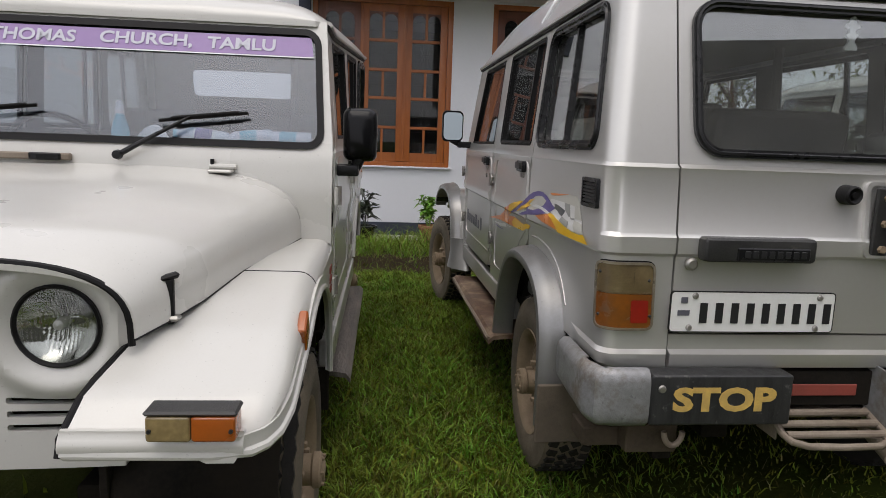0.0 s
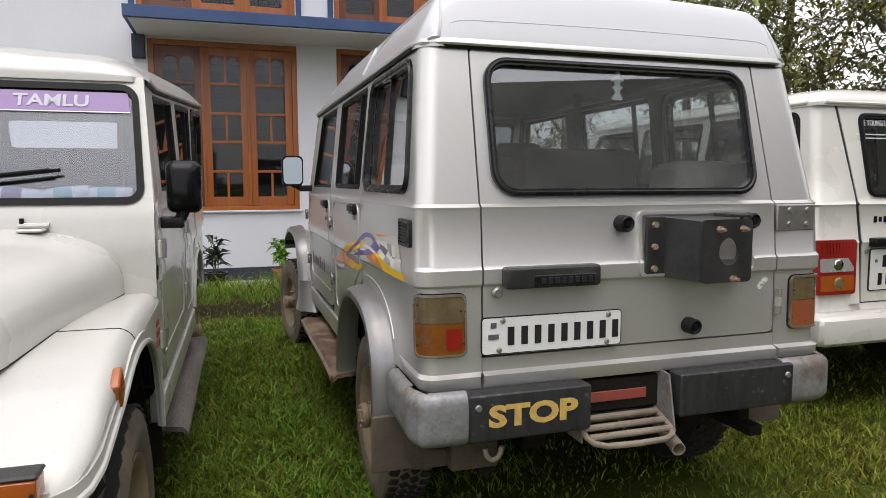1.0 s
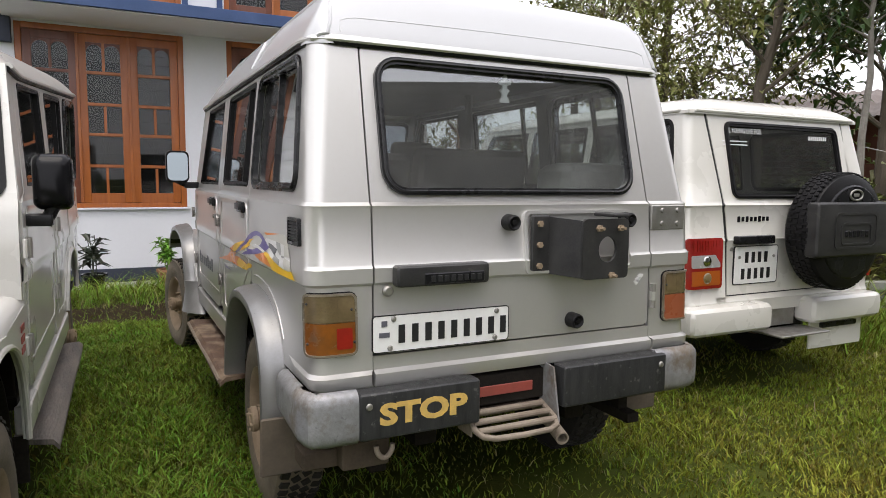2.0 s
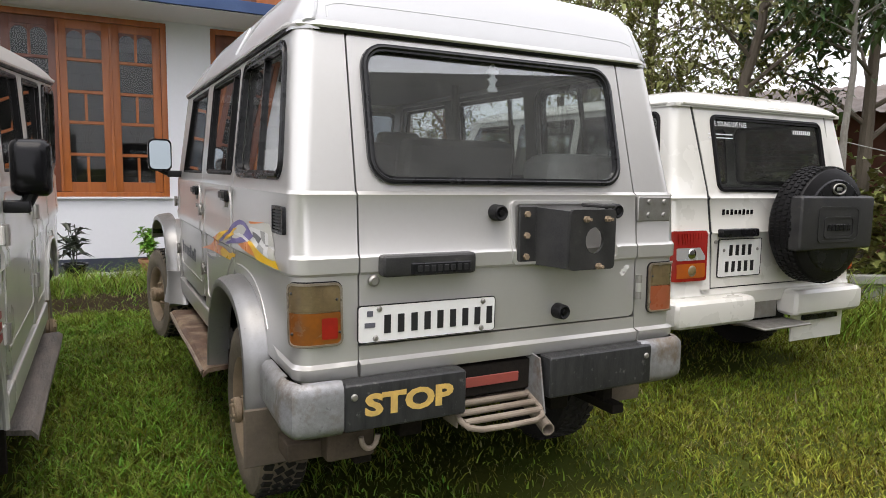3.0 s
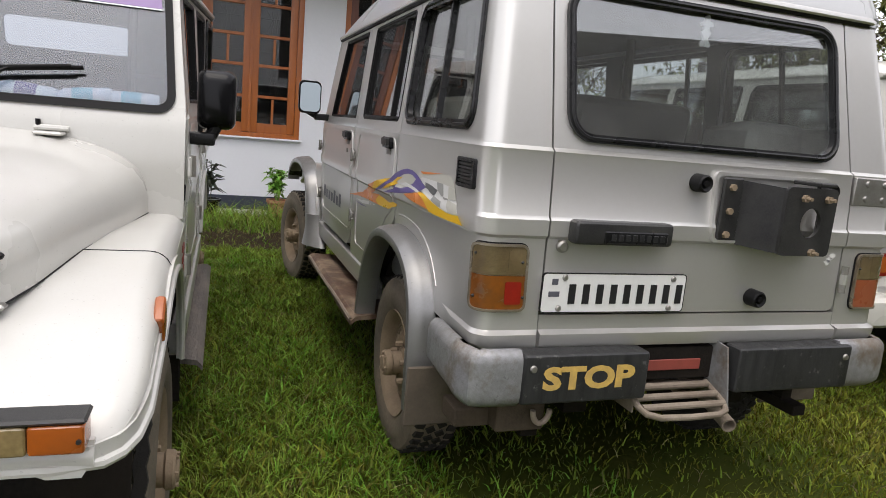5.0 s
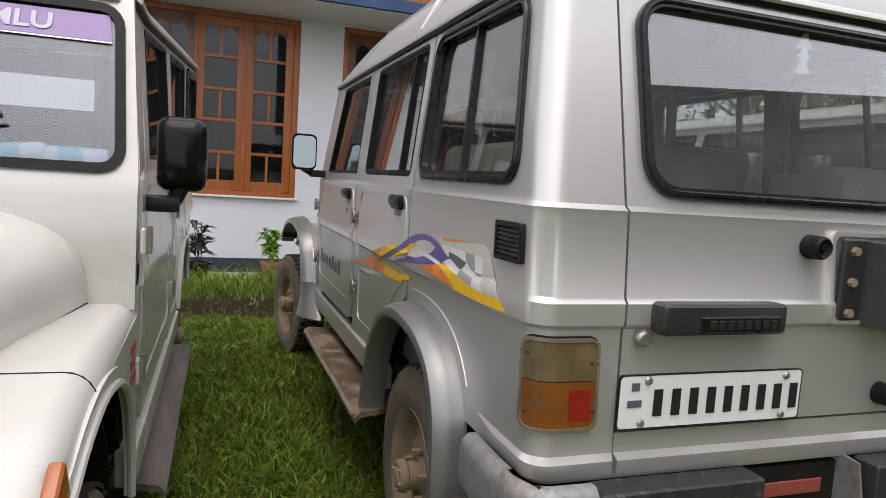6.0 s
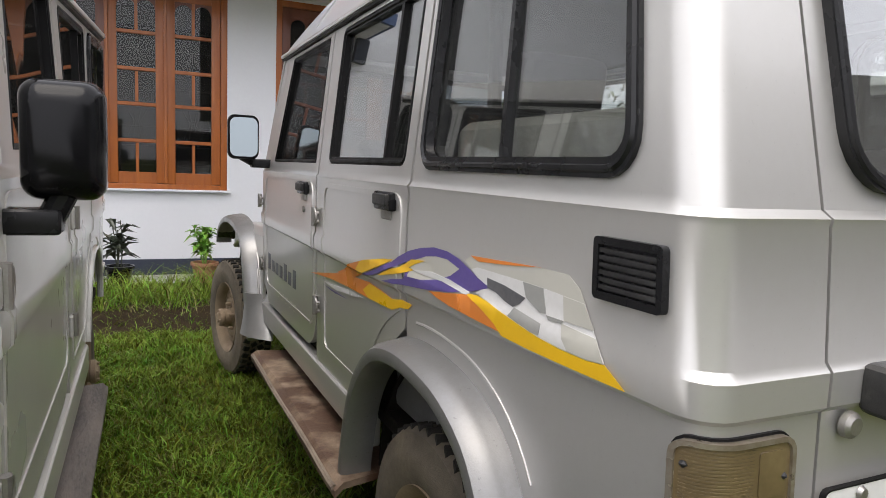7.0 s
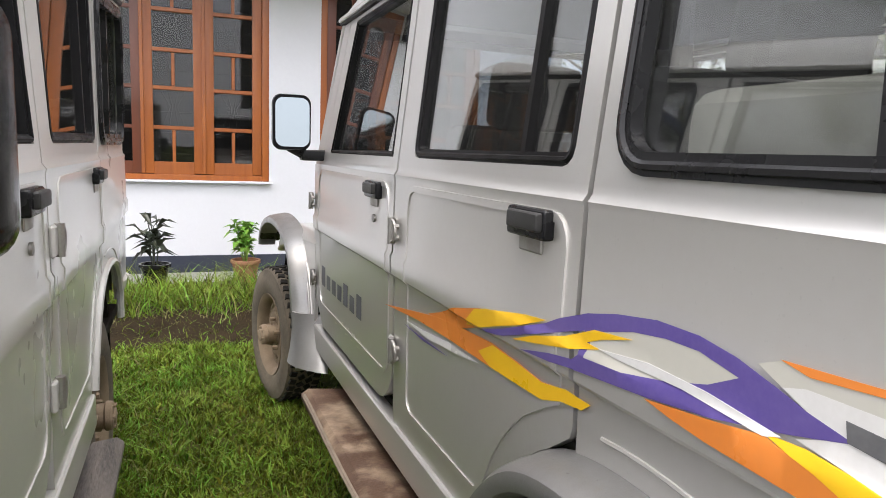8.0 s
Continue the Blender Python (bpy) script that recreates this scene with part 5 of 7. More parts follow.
# ---- rear bumper, step, tow hook, exhaust
bp = thing_child("rear_bumper", silver_car, pose(0, 0, 0))
for s in (-1, 1):
    w = 0.0 if s < 0 else -0.045
    path = [(0.835 + w, 0.27), (0.838 + w, 0.12), (0.836 + w, 0.0), (0.815 + w, -0.055), (0.755 + w, -0.074), (0.66 + 2.5 * w, -0.076)]

    def cap(u, v, d, s=s, path=path):
        x, y = (lerp_table([(i / 5, p[k]) for i, p in enumerate(path)], u) for k in (0, 1))
        z = 0.535 + 0.168 * v + 0.05 * max(0.0, 0.5 - u) * (1 - v)
        k = 0.02 * (1 - abs(2 * v - 1) ** 7) - 0.02 + d
        n = (1, 0) if u < 0.35 else (0.7, -0.7) if u < 0.7 else (0, -1)
        return (s * (x + n[0] * k), y + n[1] * k, z)
    part("end_cap", Shape().skin(cap, 20, 10, 0.02), BUMPER_GREY, bp, "scuffed grey bumper end", 50)
for x0, x1 in ((-0.66, -0.238), (0.103, 0.585)):
    part("rubber_bar", Shape().box(((x0 + x1) / 2, -0.045, 0.620), (x1 - x0, 0.075, 0.150), 0.012), SCRATCHED, bp, "scratched black bumper bar")
    part("bolt", Shape().lathe([(0.0, 0.007), (0.009, 0.006), (0.012, 0.0)], 10, pose(x0 + 0.03 if x0 < 0 else x1 - 0.03, -0.083, 0.655, 90, 0, 0)), STEEL, bp)
part("cross_beam", Shape().box((0, 0.06, 0.62), (1.50, 0.10, 0.11), 0.008), UNDER, bp)
part("under_lip", Shape().box((-0.1, 0.05, 0.535), (0.95, 0.06, 0.025), 0.006), TAN_METAL, bp)
part("red_reflector", Shape().box((-0.11, 0.005, 0.618), (0.27, 0.006, 0.036), 0.002), RED_BAR, bp, "faded red reflective strip")
lettering("stop_word", "STOP", 0.1, YELLOW_INK, bp, pose(0.148 + OX, -0.0835, 0.624), "yellow painted word on the bumper", 0.0045, (0.308, 0.073), 0.0004)
st = thing_child("rear_step", silver_car, pose(OX, 0, 0))
for i, y in enumerate((0.0, -0.045, -0.085)):
    z = 0.548 - 0.016 * i
    part("rung", Shape().tube([(0.345, y, z), (0.655, y, z)], 0.0115, 10), TAN_METAL, st, "mud-tan tube rung")
part("hoop", Shape().tube([(0.338, 0.02, 0.555), (0.340, -0.075, 0.515), (0.352, -0.105, 0.504), (0.39, -0.122, 0.498), (0.5, -0.126, 0.496), (0.61, -0.122, 0.496), (0.645, -0.108, 0.502), (0.660, -0.07, 0.518), (0.662, 0.02, 0.548)], 0.0105, 10), TAN_METAL, st, "bent step frame")
part("side_plate", Shape().add([(0.665, 0.03, 0.70), (0.665, -0.05, 0.69), (0.665, -0.09, 0.50), (0.665, 0.03, 0.50), (0.672, 0.03, 0.70), (0.672, -0.05, 0.69), (0.672, -0.09, 0.50), (0.672, 0.03, 0.50)],
                               [(0, 1, 2, 3), (7, 6, 5, 4), (0, 4, 5, 1), (1, 5, 6, 2), (2, 6, 7, 3), (3, 7, 4, 0)]), BUMPER_GREY, st, "grey steel step bracket")
part("side_plate", Shape().box((0.338, 0.0, 0.52), (0.006, 0.10, 0.07), 0.002), TAN_METAL, st)
part("tow_hook", Shape().tube([(0.03 + OX + 0.028 * math.cos(t), -0.03, 0.505 + 0.042 * math.sin(t)) for t in steps(math.pi, 2 * math.pi, 12)] , 0.009, 8), TAN_METAL, silver_car, "rusty tow loop")
part("tow_block", Shape().box((-0.02 + OX, 0.06, 0.47), (0.16, 0.12, 0.09), 0.01).box((-0.12 + OX, 0.12, 0.45), (0.18, 0.12, 0.06), 0.01), MUD_BROWN, silver_car)
part("exhaust_pipe", Shape().lathe([(0.019, 0.0), (0.024, 0.0), (0.024, 0.5), (0.019, 0.5)], 20, pose(0.678 + OX, -0.10, 0.443, -82, 0, -14), True), TAN_METAL, silver_car, "tan exhaust pipe")
part("rear_axle", Shape().tube([(-0.62, 0.71, 0.355), (0.62, 0.71, 0.355)], 0.045, 12).lathe([(0.0, -0.14), (0.10, -0.08), (0.13, 0.0), (0.10, 0.08), (0.0, 0.14)], 16, pose(0.1, 0.71, 0.355, 90, 0, 0)), UNDER, silver_car)
for s in (-1, 1):
    part("mud_flap", Shape().box((s * 0.745, 0.285, 0.430), (0.29, 0.012, 0.21), 0.005, pose(0, 0, 0, 3, 0, 0)), DUST_GREY, silver_car, "dusty rubber mud flap")
    part("leaf_spring", Shape().box((s * 0.55, 0.3, 0.40), (0.06, 0.5, 0.04), 0.006).box((s * 0.55, 0.14, 0.46), (0.05, 0.05, 0.12), 0.006), UNDER, silver_car)

# ---- air vents in the quarter panels
for s in (-1, 1):
    fm = side_map(s, GUT)
    ve = thing_child("air_vent", silver_car, pose(0, 0, 0))
    loop = rrect(0.062, 1.140, 0.205, 1.226, 0.008, 3)
    part("vent_frame", panel(loop, [shrink(loop, 0.011)], fm, us=(0.07, 0.15), thick=0.02, base=0.012), PLASTIC, ve, "black plastic vent frame")
    part("vent_back", panel(shrink(loop, 0.008), [], fm, us=(0.07, 0.15), thick=0.004, base=0.002), INK, ve)
    for z in steps(1.158, 1.208, 5):
        part("slat", panel([(0.074, z - 0.0035), (0.193, z - 0.0035), (0.193, z + 0.0025), (0.074, z + 0.0025)], [], fm, us=(0.15,), thick=0.010, base=0.010), WORN_PLASTIC, ve)


# ---- side decals
def decal(pts, mat, label, base=0.0012, holes=()):
    fm = side_map(-1, GUT)
    flat = [[(u, z + crease_drop(u, z)) for u, z in loop] for loop in [pts] + list(holes)]
    dc = panel(flat[0], flat[1:], fm, us=steps(0.2, 1.7, 30), vs=list(CREASES[:5]) + [0.95, 1.11, 1.13], thick=0.0008, base=base + 0.0026)
    return part("decal", dc, mat, decals, label)


decals = thing_child("side_stripes", silver_car, pose(0, 0, 0))
decal([(1.925, 0.906), (1.53, 0.967), (1.41, 0.978), (1.245, 0.987), (1.15, 0.982), (1.06, 0.974), (0.99, 0.985), (0.93, 0.984), (0.945, 0.972), (1.00, 0.965), (1.058, 0.947), (1.24, 0.939), (1.45, 0.936), (1.66, 0.928)], ORANGE_DECAL, "orange stripe")
decal([(1.24, 0.984), (1.15, 0.980), (1.06, 0.973), (0.99, 0.986), (0.925, 0.985), (0.945, 0.970), (1.00, 0.963), (1.058, 0.945), (1.15, 0.942), (1.25, 0.940), (1.30, 0.955)], YELLOW_DECAL, "yellow stripe", 0.0016)
decal([(1.58, 0.962), (1.41, 1.013), (1.27, 1.044), (1.20, 1.030), (1.298, 1.000), (1.40, 0.975)], ORANGE_DECAL, "orange stripe", 0.0010)
decal([(1.30, 1.036), (1.251, 1.048), (1.112, 1.070), (1.045, 1.077), (1.12, 1.050), (1.20, 1.028), (1.298, 1.000), (1.36, 0.992)], YELLOW_DECAL, "yellow stripe", 0.0014)
decal([(1.75, 0.905), (1.62, 0.912), (1.45, 0.928), (1.30, 0.930), (1.38, 0.918), (1.58, 0.900)], PALE_DECAL, "pale stripe")
decal([(1.75, 0.893), (1.60, 0.893), (1.46, 0.895), (1.60, 0.887)], VIOLET_DECAL, "thin violet stripe")
eye = [(0.931, 1.052), (0.922, 1.090), (0.835, 1.112), (0.774, 1.120), (0.717, 1.121), (0.658, 1.110), (0.70, 1.090), (0.769, 1.071), (0.846, 1.058)]
decal([(1.298, 0.998), (1.176, 1.030), (1.049, 1.071), (1.01, 1.088), (0.937, 1.112), (0.869, 1.127), (0.791, 1.138), (0.719, 1.138), (0.664, 1.130), (0.613, 1.116), (0.576, 1.105), (0.526, 1.095), (0.563, 1.085), (0.597, 1.076),
       (0.697, 1.057), (0.797, 1.043), (0.895, 1.033), (0.966, 1.026), (1.024, 1.018), (1.115, 1.011), (1.025, 1.031), (0.96, 1.041), (0.945, 1.052), (0.940, 1.088), (1.00, 1.070), (1.10, 1.040), (1.18, 1.016)],
      VIOLET_DECAL, "violet swoosh", holes=[eye])
decal(eye, CREAM_DECAL, "cream patch inside the swoosh", 0.0008)
decal([(1.143, 1.021), (1.067, 1.047), (0.989, 1.067), (0.918, 1.094), (0.834, 1.102), (0.899, 1.086), (0.933, 1.073), (0.900, 1.072), (0.969, 1.054), (1.066, 1.035)], YELLOW_DECAL, "yellow stripe", 0.0021)
decal([(0.905, 1.072), (0.86, 1.070), (0.74, 1.072), (0.62, 1.066), (0.60, 1.072), (0.70, 1.082), (0.80, 1.084)], PALE_DECAL, "white glint stripe", 0.0024)
decal([(0.797, 1.041), (0.697, 1.055), (0.62, 1.067), (0.572, 1.058), (0.527, 1.055), (0.454, 1.046), (0.47, 1.024), (0.525, 1.025), (0.593, 1.026), (0.694, 1.029), (0.751, 1.034)], ORANGE_DECAL, "orange stripe", 0.0016)
decal([(0.621, 1.069), (0.573, 1.072), (0.528, 1.069), (0.456, 1.059), (0.408, 1.052), (0.355, 1.046), (0.292, 1.042), (0.222, 1.043), (0.180, 1.048), (0.135, 1.024), (0.194, 1.022), (0.275, 1.020), (0.369, 1.018), (0.47, 1.019), (0.50, 1.035), (0.56, 1.055)], YELLOW_DECAL, "yellow stripe", 0.0018)
decal([(0.636, 1.132), (0.608, 1.143), (0.475, 1.149), (0.351, 1.157), (0.276, 1.158), (0.246, 1.142), (0.231, 1.122), (0.286, 1.124), (0.356, 1.126), (0.472, 1.126), (0.579, 1.125), (0.605, 1.118)], CREAM_DECAL, "pale cream band", 0.0008)
decal([(0.605, 1.118), (0.579, 1.125), (0.472, 1.126), (0.356, 1.126), (0.286, 1.124), (0.231, 1.122), (0.212, 1.092), (0.182, 1.049), (0.222, 1.044), (0.292, 1.043), (0.355, 1.046), (0.408, 1.052), (0.456, 1.059), (0.528, 1.069), (0.585, 1.076), (0.535, 1.095), (0.576, 1.105)], PALE_DECAL, "pale flag shape", 0.0009)
decal([(0.609, 1.144), (0.515, 1.149), (0.351, 1.158), (0.475, 1.145), (0.575, 1.137)], ORANGE_DECAL, "thin orange line", 0.0021)
for loop, mat in (([(0.536, 1.112), (0.471, 1.109), (0.397, 1.100), (0.415, 1.087), (0.438, 1.077), (0.468, 1.082), (0.499, 1.091), (0.533, 1.094)], GREY_DECAL), ([(0.407, 1.126), (0.343, 1.126), (0.332, 1.087), (0.351, 1.085), (0.395, 1.101)], MID_DECAL),
                  ([(0.433, 1.077), (0.345, 1.069), (0.351, 1.049), (0.373, 1.049), (0.45, 1.060)], MID_DECAL), ([(0.332, 1.085), (0.282, 1.086), (0.289, 1.081), (0.325, 1.078)], MID_DECAL),
                  ([(0.286, 1.124), (0.231, 1.122), (0.205, 1.088), (0.282, 1.086)], CREAM_DECAL), ([(0.289, 1.081), (0.285, 1.060), (0.270, 1.044), (0.222, 1.044), (0.182, 1.049), (0.200, 1.078)], CREAM_DECAL)):
    decal(loop, mat, "flag check", 0.0021)
fm_l = side_map(-1, GUT)
for i in range(7):
    u = 2.80 - i * 0.092
    nm = panel([(u, 0.790), (u - 0.06, 0.791), (u - 0.06, 0.845 + (0.022 if i in (0, 4, 6) else 0)), (u, 0.845 + (0.022 if i in (0, 4, 6) else 0))], [], fm_l, thick=0.0008, base=0.0014)
    part("name_bar", nm, GREY_INK, decals)
for i in range(5):
    u = 2.56 - i * 0.08
    part("name_bar", panel([(u, 0.690), (u - 0.05, 0.698), (u - 0.05, 0.725), (u, 0.717)], [], fm_l, thick=0.0008, base=0.0014), CREAM_DECAL, decals)


# ---------------------------------------------------------------- white jeep: windscreen and cabin details
def on_screen(x, z, d):
    return white_screen(x, z, d)


part("windscreen_sticker", panel([(-0.725, 1.598), (0.725, 1.598), (0.720, 1.668), (-0.720, 1.668)], [], on_screen, us=steps(-0.7, 0.7, 6), thick=0.001, base=0.0012), PURPLE, white_car, "purple sticker band on the windscreen")
part("sticker_edge", panel([(-0.725, 1.593), (0.725, 1.593), (0.725, 1.597), (-0.725, 1.597)], [], on_screen, us=steps(-0.7, 0.7, 6), thick=0.001, base=0.0012), STICKER_WHITE, white_car)
_, ty, tz = on_screen(0, 1.634, 0.004)
for word, cx, wd in (("ST.", 0.512, 0.10), ("THOMAS", 0.262, 0.285), ("CHURCH,", -0.118, 0.315), ("TAMLU", -0.446, 0.238)):
    lettering("sticker_word", word, 0.05, STICKER_PALE, white_car, pose(cx, ty, tz, -24.7, 0, 180), "white word on the windscreen sticker", 0.0012, (wd, 0.048 if "," not in word else 0.056), 0.0003)
# wipers
for px, tip in ((-0.085, -0.50), (0.60, 0.20)):
    wp = thing_child("wiper", white_car, pose(0, 0, 0))
    b0 = Vector(on_screen(px, 1.235, 0.03))
    b1 = Vector(on_screen(px + (tip - px) * 0.55, 1.372, 0.035))
    e0 = Vector(on_screen(px + (tip - px) * 0.28, 1.352, 0.022))
    e1 = Vector(on_screen(tip, 1.388, 0.022))
    part("pivot", Shape().lathe([(0.0, 0.02), (0.014, 0.018), (0.017, 0.0)], 12, Matrix.Translation(b0) @ pose(0, 0, 0, -90, 0, 0)), PLASTIC, wp)
    part("arm", Shape().tube([b0, b0.lerp(b1, 0.5) + Vector((0, 0.006, 0)), b1], [0.010, 0.007, 0.005], 8), PLASTIC, wp)
    part("blade", Shape().tube([e0, e1], 0.008, 6, flat=0.6).tube([e0.lerp(e1, 0.15) + Vector((0, 0.012, 0.006)), e0.lerp(e1, 0.9) + Vector((0, 0.012, 0.006))], 0.005, 6), RUBBER, wp)
part("cowl_vent", Shape().box((0.22, 2.985, 1.222), (0.30, 0.03, 0.022), 0.004), TAN_METAL, white_car, "rust-stained cowl vent")
part("cowl_vent_slot", Shape().box((0.145, 3.002, 1.222), (0.10, 0.012, 0.024), 0.004), PLASTIC, white_car)
part("rear_wall", panel([(-0.72, 0.66), (0.72, 0.66), (0.70, 1.905), (-0.70, 1.905)], [rrect(-0.287, 1.585, 0.444, 1.768, 0.035)], lambda x, z, d: (x, 0.02 + max(0, z - 1.29) * 0.24 - d, z), thick=0.03), TRIM, white_car, "dark rear lining with a window")
dg = Shape()
dg.lathe([(0.0, 0.0), (0.022, 0.002), (0.024, 0.03), (0.018, 0.055), (0.011, 0.075), (0.010, 0.082)], 16)
figure = thing("dashboard_bottle", "small pale blue plastic bottle with a white cap on the dashboard", "bottle", WHITE_PLACE @ pose(-0.015, 2.78, 1.272) @ Matrix.Scale(1.3, 4))
part("body", dg, BLUE_PLASTIC, figure)
part("cap", Shape().lathe([(0.012, 0.078), (0.011, 0.10), (0.006, 0.112), (0.0, 0.114)], 12), STICKER_WHITE, figure, "white cap")
rag = Shape()
rag.grid(lambda u, v: (0.16 * (u - 0.5) + 0.02 * math.sin(7 * v), 0.12 * (v - 0.5), 0.045 * math.sin(math.pi * u) * math.sin(math.pi * v) * (1 + 0.5 * math.sin(9 * u + 5 * v)) + 0.004), 18, 14)
rag_ob = made("folded_cloth", rag, RAG, 60)
rag_ob.matrix_world = WHITE_PLACE @ pose(-0.135, 2.78, 1.27)
tagged(rag_ob, "crumpled white cloth on the dashboard", "cloth")
for k, (x, ry) in enumerate(((-0.31, 84), (-0.47, 96), (-0.61, 90))):
    wb = thing("water_bottle", "clear plastic water bottle lying on the dashboard", "bottle", WHITE_PLACE @ pose(x, 2.78, 1.301, 0, ry, 0), "bottles on the dashboard")
    part("body", Shape().lathe([(0.0, -0.085), (0.026, -0.083), (0.030, -0.07), (0.029, 0.0), (0.030, 0.05), (0.014, 0.085), (0.012, 0.10)], 16), BOTTLE, wb)
    part("cap", Shape().lathe([(0.014, 0.095), (0.014, 0.11), (0.0, 0.112)], 12), BLUE_PLASTIC, wb, "blue cap")
    part("bottle_label", Shape().lathe([(0.0305, -0.03), (0.0305, 0.03)], 16), VIOLET_DECAL if k == 0 else BLUE_PLASTIC, wb, "printed label")
# red mark on the fender side and twin-rail seam
for z in (0.80, 0.835, 0.87):
    part("fender_badge_bar", Shape().box((-0.787, 3.03, z), (0.003, 0.07, 0.022), 0.0005), RED_BAR, white_car, "red badge bar")
part("white_mud_flap", Shape().box((-0.70, 2.98, 0.42), (0.16, 0.012, 0.16), 0.004), UNDER, white_car, "black mud flap")
part("rear_tow_pipe", Shape().tube([(-0.70, 0.10, 0.5), (0.70, 0.10, 0.5)], 0.03, 10), UNDER, white_car)


# ---------------------------------------------------------------- the third vehicle
BX, BY = 3.215, 0.93
car3 = thing("white_estate_car", "ivory-white boxy car with a covered spare wheel parked on grass", "car", pose(BX, BY, 0, 0, 0, 0), "vehicles parked on the lawn")
G3 = 1.79
SX3 = [(0.40, 0.855), (0.60, 0.875), (0.985, 0.885), (1.0, 0.893), (1.012, 0.888), (1.20, 0.885), (1.215, 0.892), (1.23, 0.88), (G3, 0.790), (2.0, 0.790)]
RY3 = [(0.55, 0.0), (0.62, -0.012), (0.64, 0.0), (0.985, 0.012), (1.0, 0.004), (1.012, 0.012), (1.20, 0.022), (1.215, 0.014), (1.23, 0.026), (G3, 0.15), (2.0, 0.15)]
Z3 = [0.62, 0.64, 0.985, 1.0, 1.012, 1.20, 1.215, 1.23, 1.4, 1.6]


def face3(x, z, d):
    return (x, lerp_table(RY3, z) - d, z)


for s in (-1, 1):
    fm = side_map(s, G3, SX3, RY3)
    q = rrect(0.12, 1.29, 1.0, 1.745, 0.06)
    arch = arch_line(0.80, 0.38, 0.45, 152, 28, 12)
    left3 = -0.30 if s < 0 else -0.20
    part("body_side", panel([(left3, 0.56), (0.40, 0.56)] + arch + [(1.24, 0.52), (2.95, 0.52), (2.95, 1.25), (2.55, G3), (-0.105, G3), (-0.255 if s < 0 else -0.20, 1.25), (left3 + 0.01, 1.0)], [q, rrect(1.08, 1.29, 1.78, 1.745, 0.03), [(1.86, 1.29), (2.72, 1.29), (2.45, 1.745), (1.86, 1.745)]], fm,
                            us=steps(-0.04, 0.07, 8) + [0.5, 1.5], vs=Z3, thick=0.025), WHITE_CAR2, car3)
    window_set(car3, q, fm, 0.006, GLASS_DARK, (), 0.03)
    for k, loop in enumerate((rrect(1.08, 1.29, 1.78, 1.745, 0.03), [(1.86, 1.29), (2.72, 1.29), (2.45, 1.745), (1.86, 1.745)])):
        window_set(car3, loop, fm, 0.002, GLASS, (), 0.025)
    for u in (1.04, 1.82):
        part("door_gap", panel([(u - 0.004, 0.6), (u + 0.004, 0.6), (u + 0.004, 1.28), (u - 0.004, 1.28)], [], fm, vs=Z3, thick=0.002, base=0.001), INK, car3)
    wheel(car3, s * 0.77, 0.80, 0.345, 0.20, s)
    wheel(car3, s * 0.77, 3.48, 0.345, 0.20, s)
    part("front_wing", Shape().box((s * 0.72, 3.45, 0.83), (0.20, 1.0, 0.40), 0.05), WHITE_CAR2, car3)
    part("wheel_housing", Shape().box((s * 0.55, 0.80, 0.62), (0.5, 0.9, 0.35), 0.02), UNDER, car3)
    tl = thing_child("tail_lamp", car3, pose(0, 0, 0))
    loop = rrect(-0.250, 0.715, 0.02, 1.02, 0.018)
    us = steps(-0.04, 0.05, 6)
    part("red_lens", panel(loop, [], fm, us=us, thick=0.03, base=0.022), RED_LENS, tl, "red tail-lamp lens")
    part("amber_lens", panel(rrect(-0.225, 0.735, -0.005, 0.822, 0.008), [], fm, us=us, thick=0.01, base=0.025), AMBER, tl, "amber indicator lens")
    part("clear_lens", panel(rrect(-0.225, 0.842, -0.005, 0.918, 0.008), [], fm, us=us, thick=0.01, base=0.025), PALE_LENS, tl, "clear reversing lens")
    for zc, lens_mat in ((0.880, REFLECTOR), (0.778, SMOKED_LENS)):
        x, y, z = fm(-0.115, zc, 0.026)
        part("round_lens", Shape().lathe([(0.0, 0.010), (0.024, 0.008), (0.033, 0.002), (0.034, 0.0)], 20, pose(x, y, z, 90, 0, 0)), lens_mat, tl, "round lens boss")
    fins = Shape()
    for u in steps(-0.215, -0.015, 9):
        panel([(u - 0.002, 0.94), (u + 0.002, 0.94), (u + 0.002, 1.005), (u - 0.002, 1.005)], [], fm, thick=0.006, base=0.0245, shape=fins)
    part("lens_rib", fins, RED_LENS, tl, "fine red lens ribs")
hole3 = rrect(-0.503, 1.255, 0.590, 1.735, 0.055, 5)
gt = thing_child("tailgate", car3, pose(0, 0, 0))
part("gate_skin", panel([(-0.545, 0.66), (0.70, 0.66), (0.70, 1.2), (0.645, 1.775), (-0.638, 1.775), (-0.582, 1.25), (-0.552, 1.0)], [hole3], face3, us=steps(-0.5, 0.5, 5), vs=Z3, thick=0.03), WHITE_CAR2, gt)
part("gate_edge", panel([(-0.70, 0.56), (0.72, 0.56), (0.72, G3), (-0.70, G3)], [rrect(-0.50, 0.70, 0.58, 1.74, 0.03)], face3, vs=Z3, thick=0.02, base=-0.006), INK, gt, "dark gate gap")
part("lower_valance", panel([(-0.64, 0.54), (0.72, 0.54), (0.72, 0.652), (-0.64, 0.652)], [], face3, vs=(0.62, 0.64), thick=0.03), WHITE_CAR2, car3)
window_set(gt, hole3, face3, 0.01, GLASS_DARK, (), 0.03, 0.002)
y3 = lerp_table(RY3, 1.70)
lettering("window_words", "LIVE YOUNG LIVE FREE", 0.05, STICKER_WHITE, gt, pose(-0.335, y3 - 0.004, 1.680, -13.5, 0, 0), "white words on the rear glass", 0.0003, (0.34, 0.034), 0.0003)
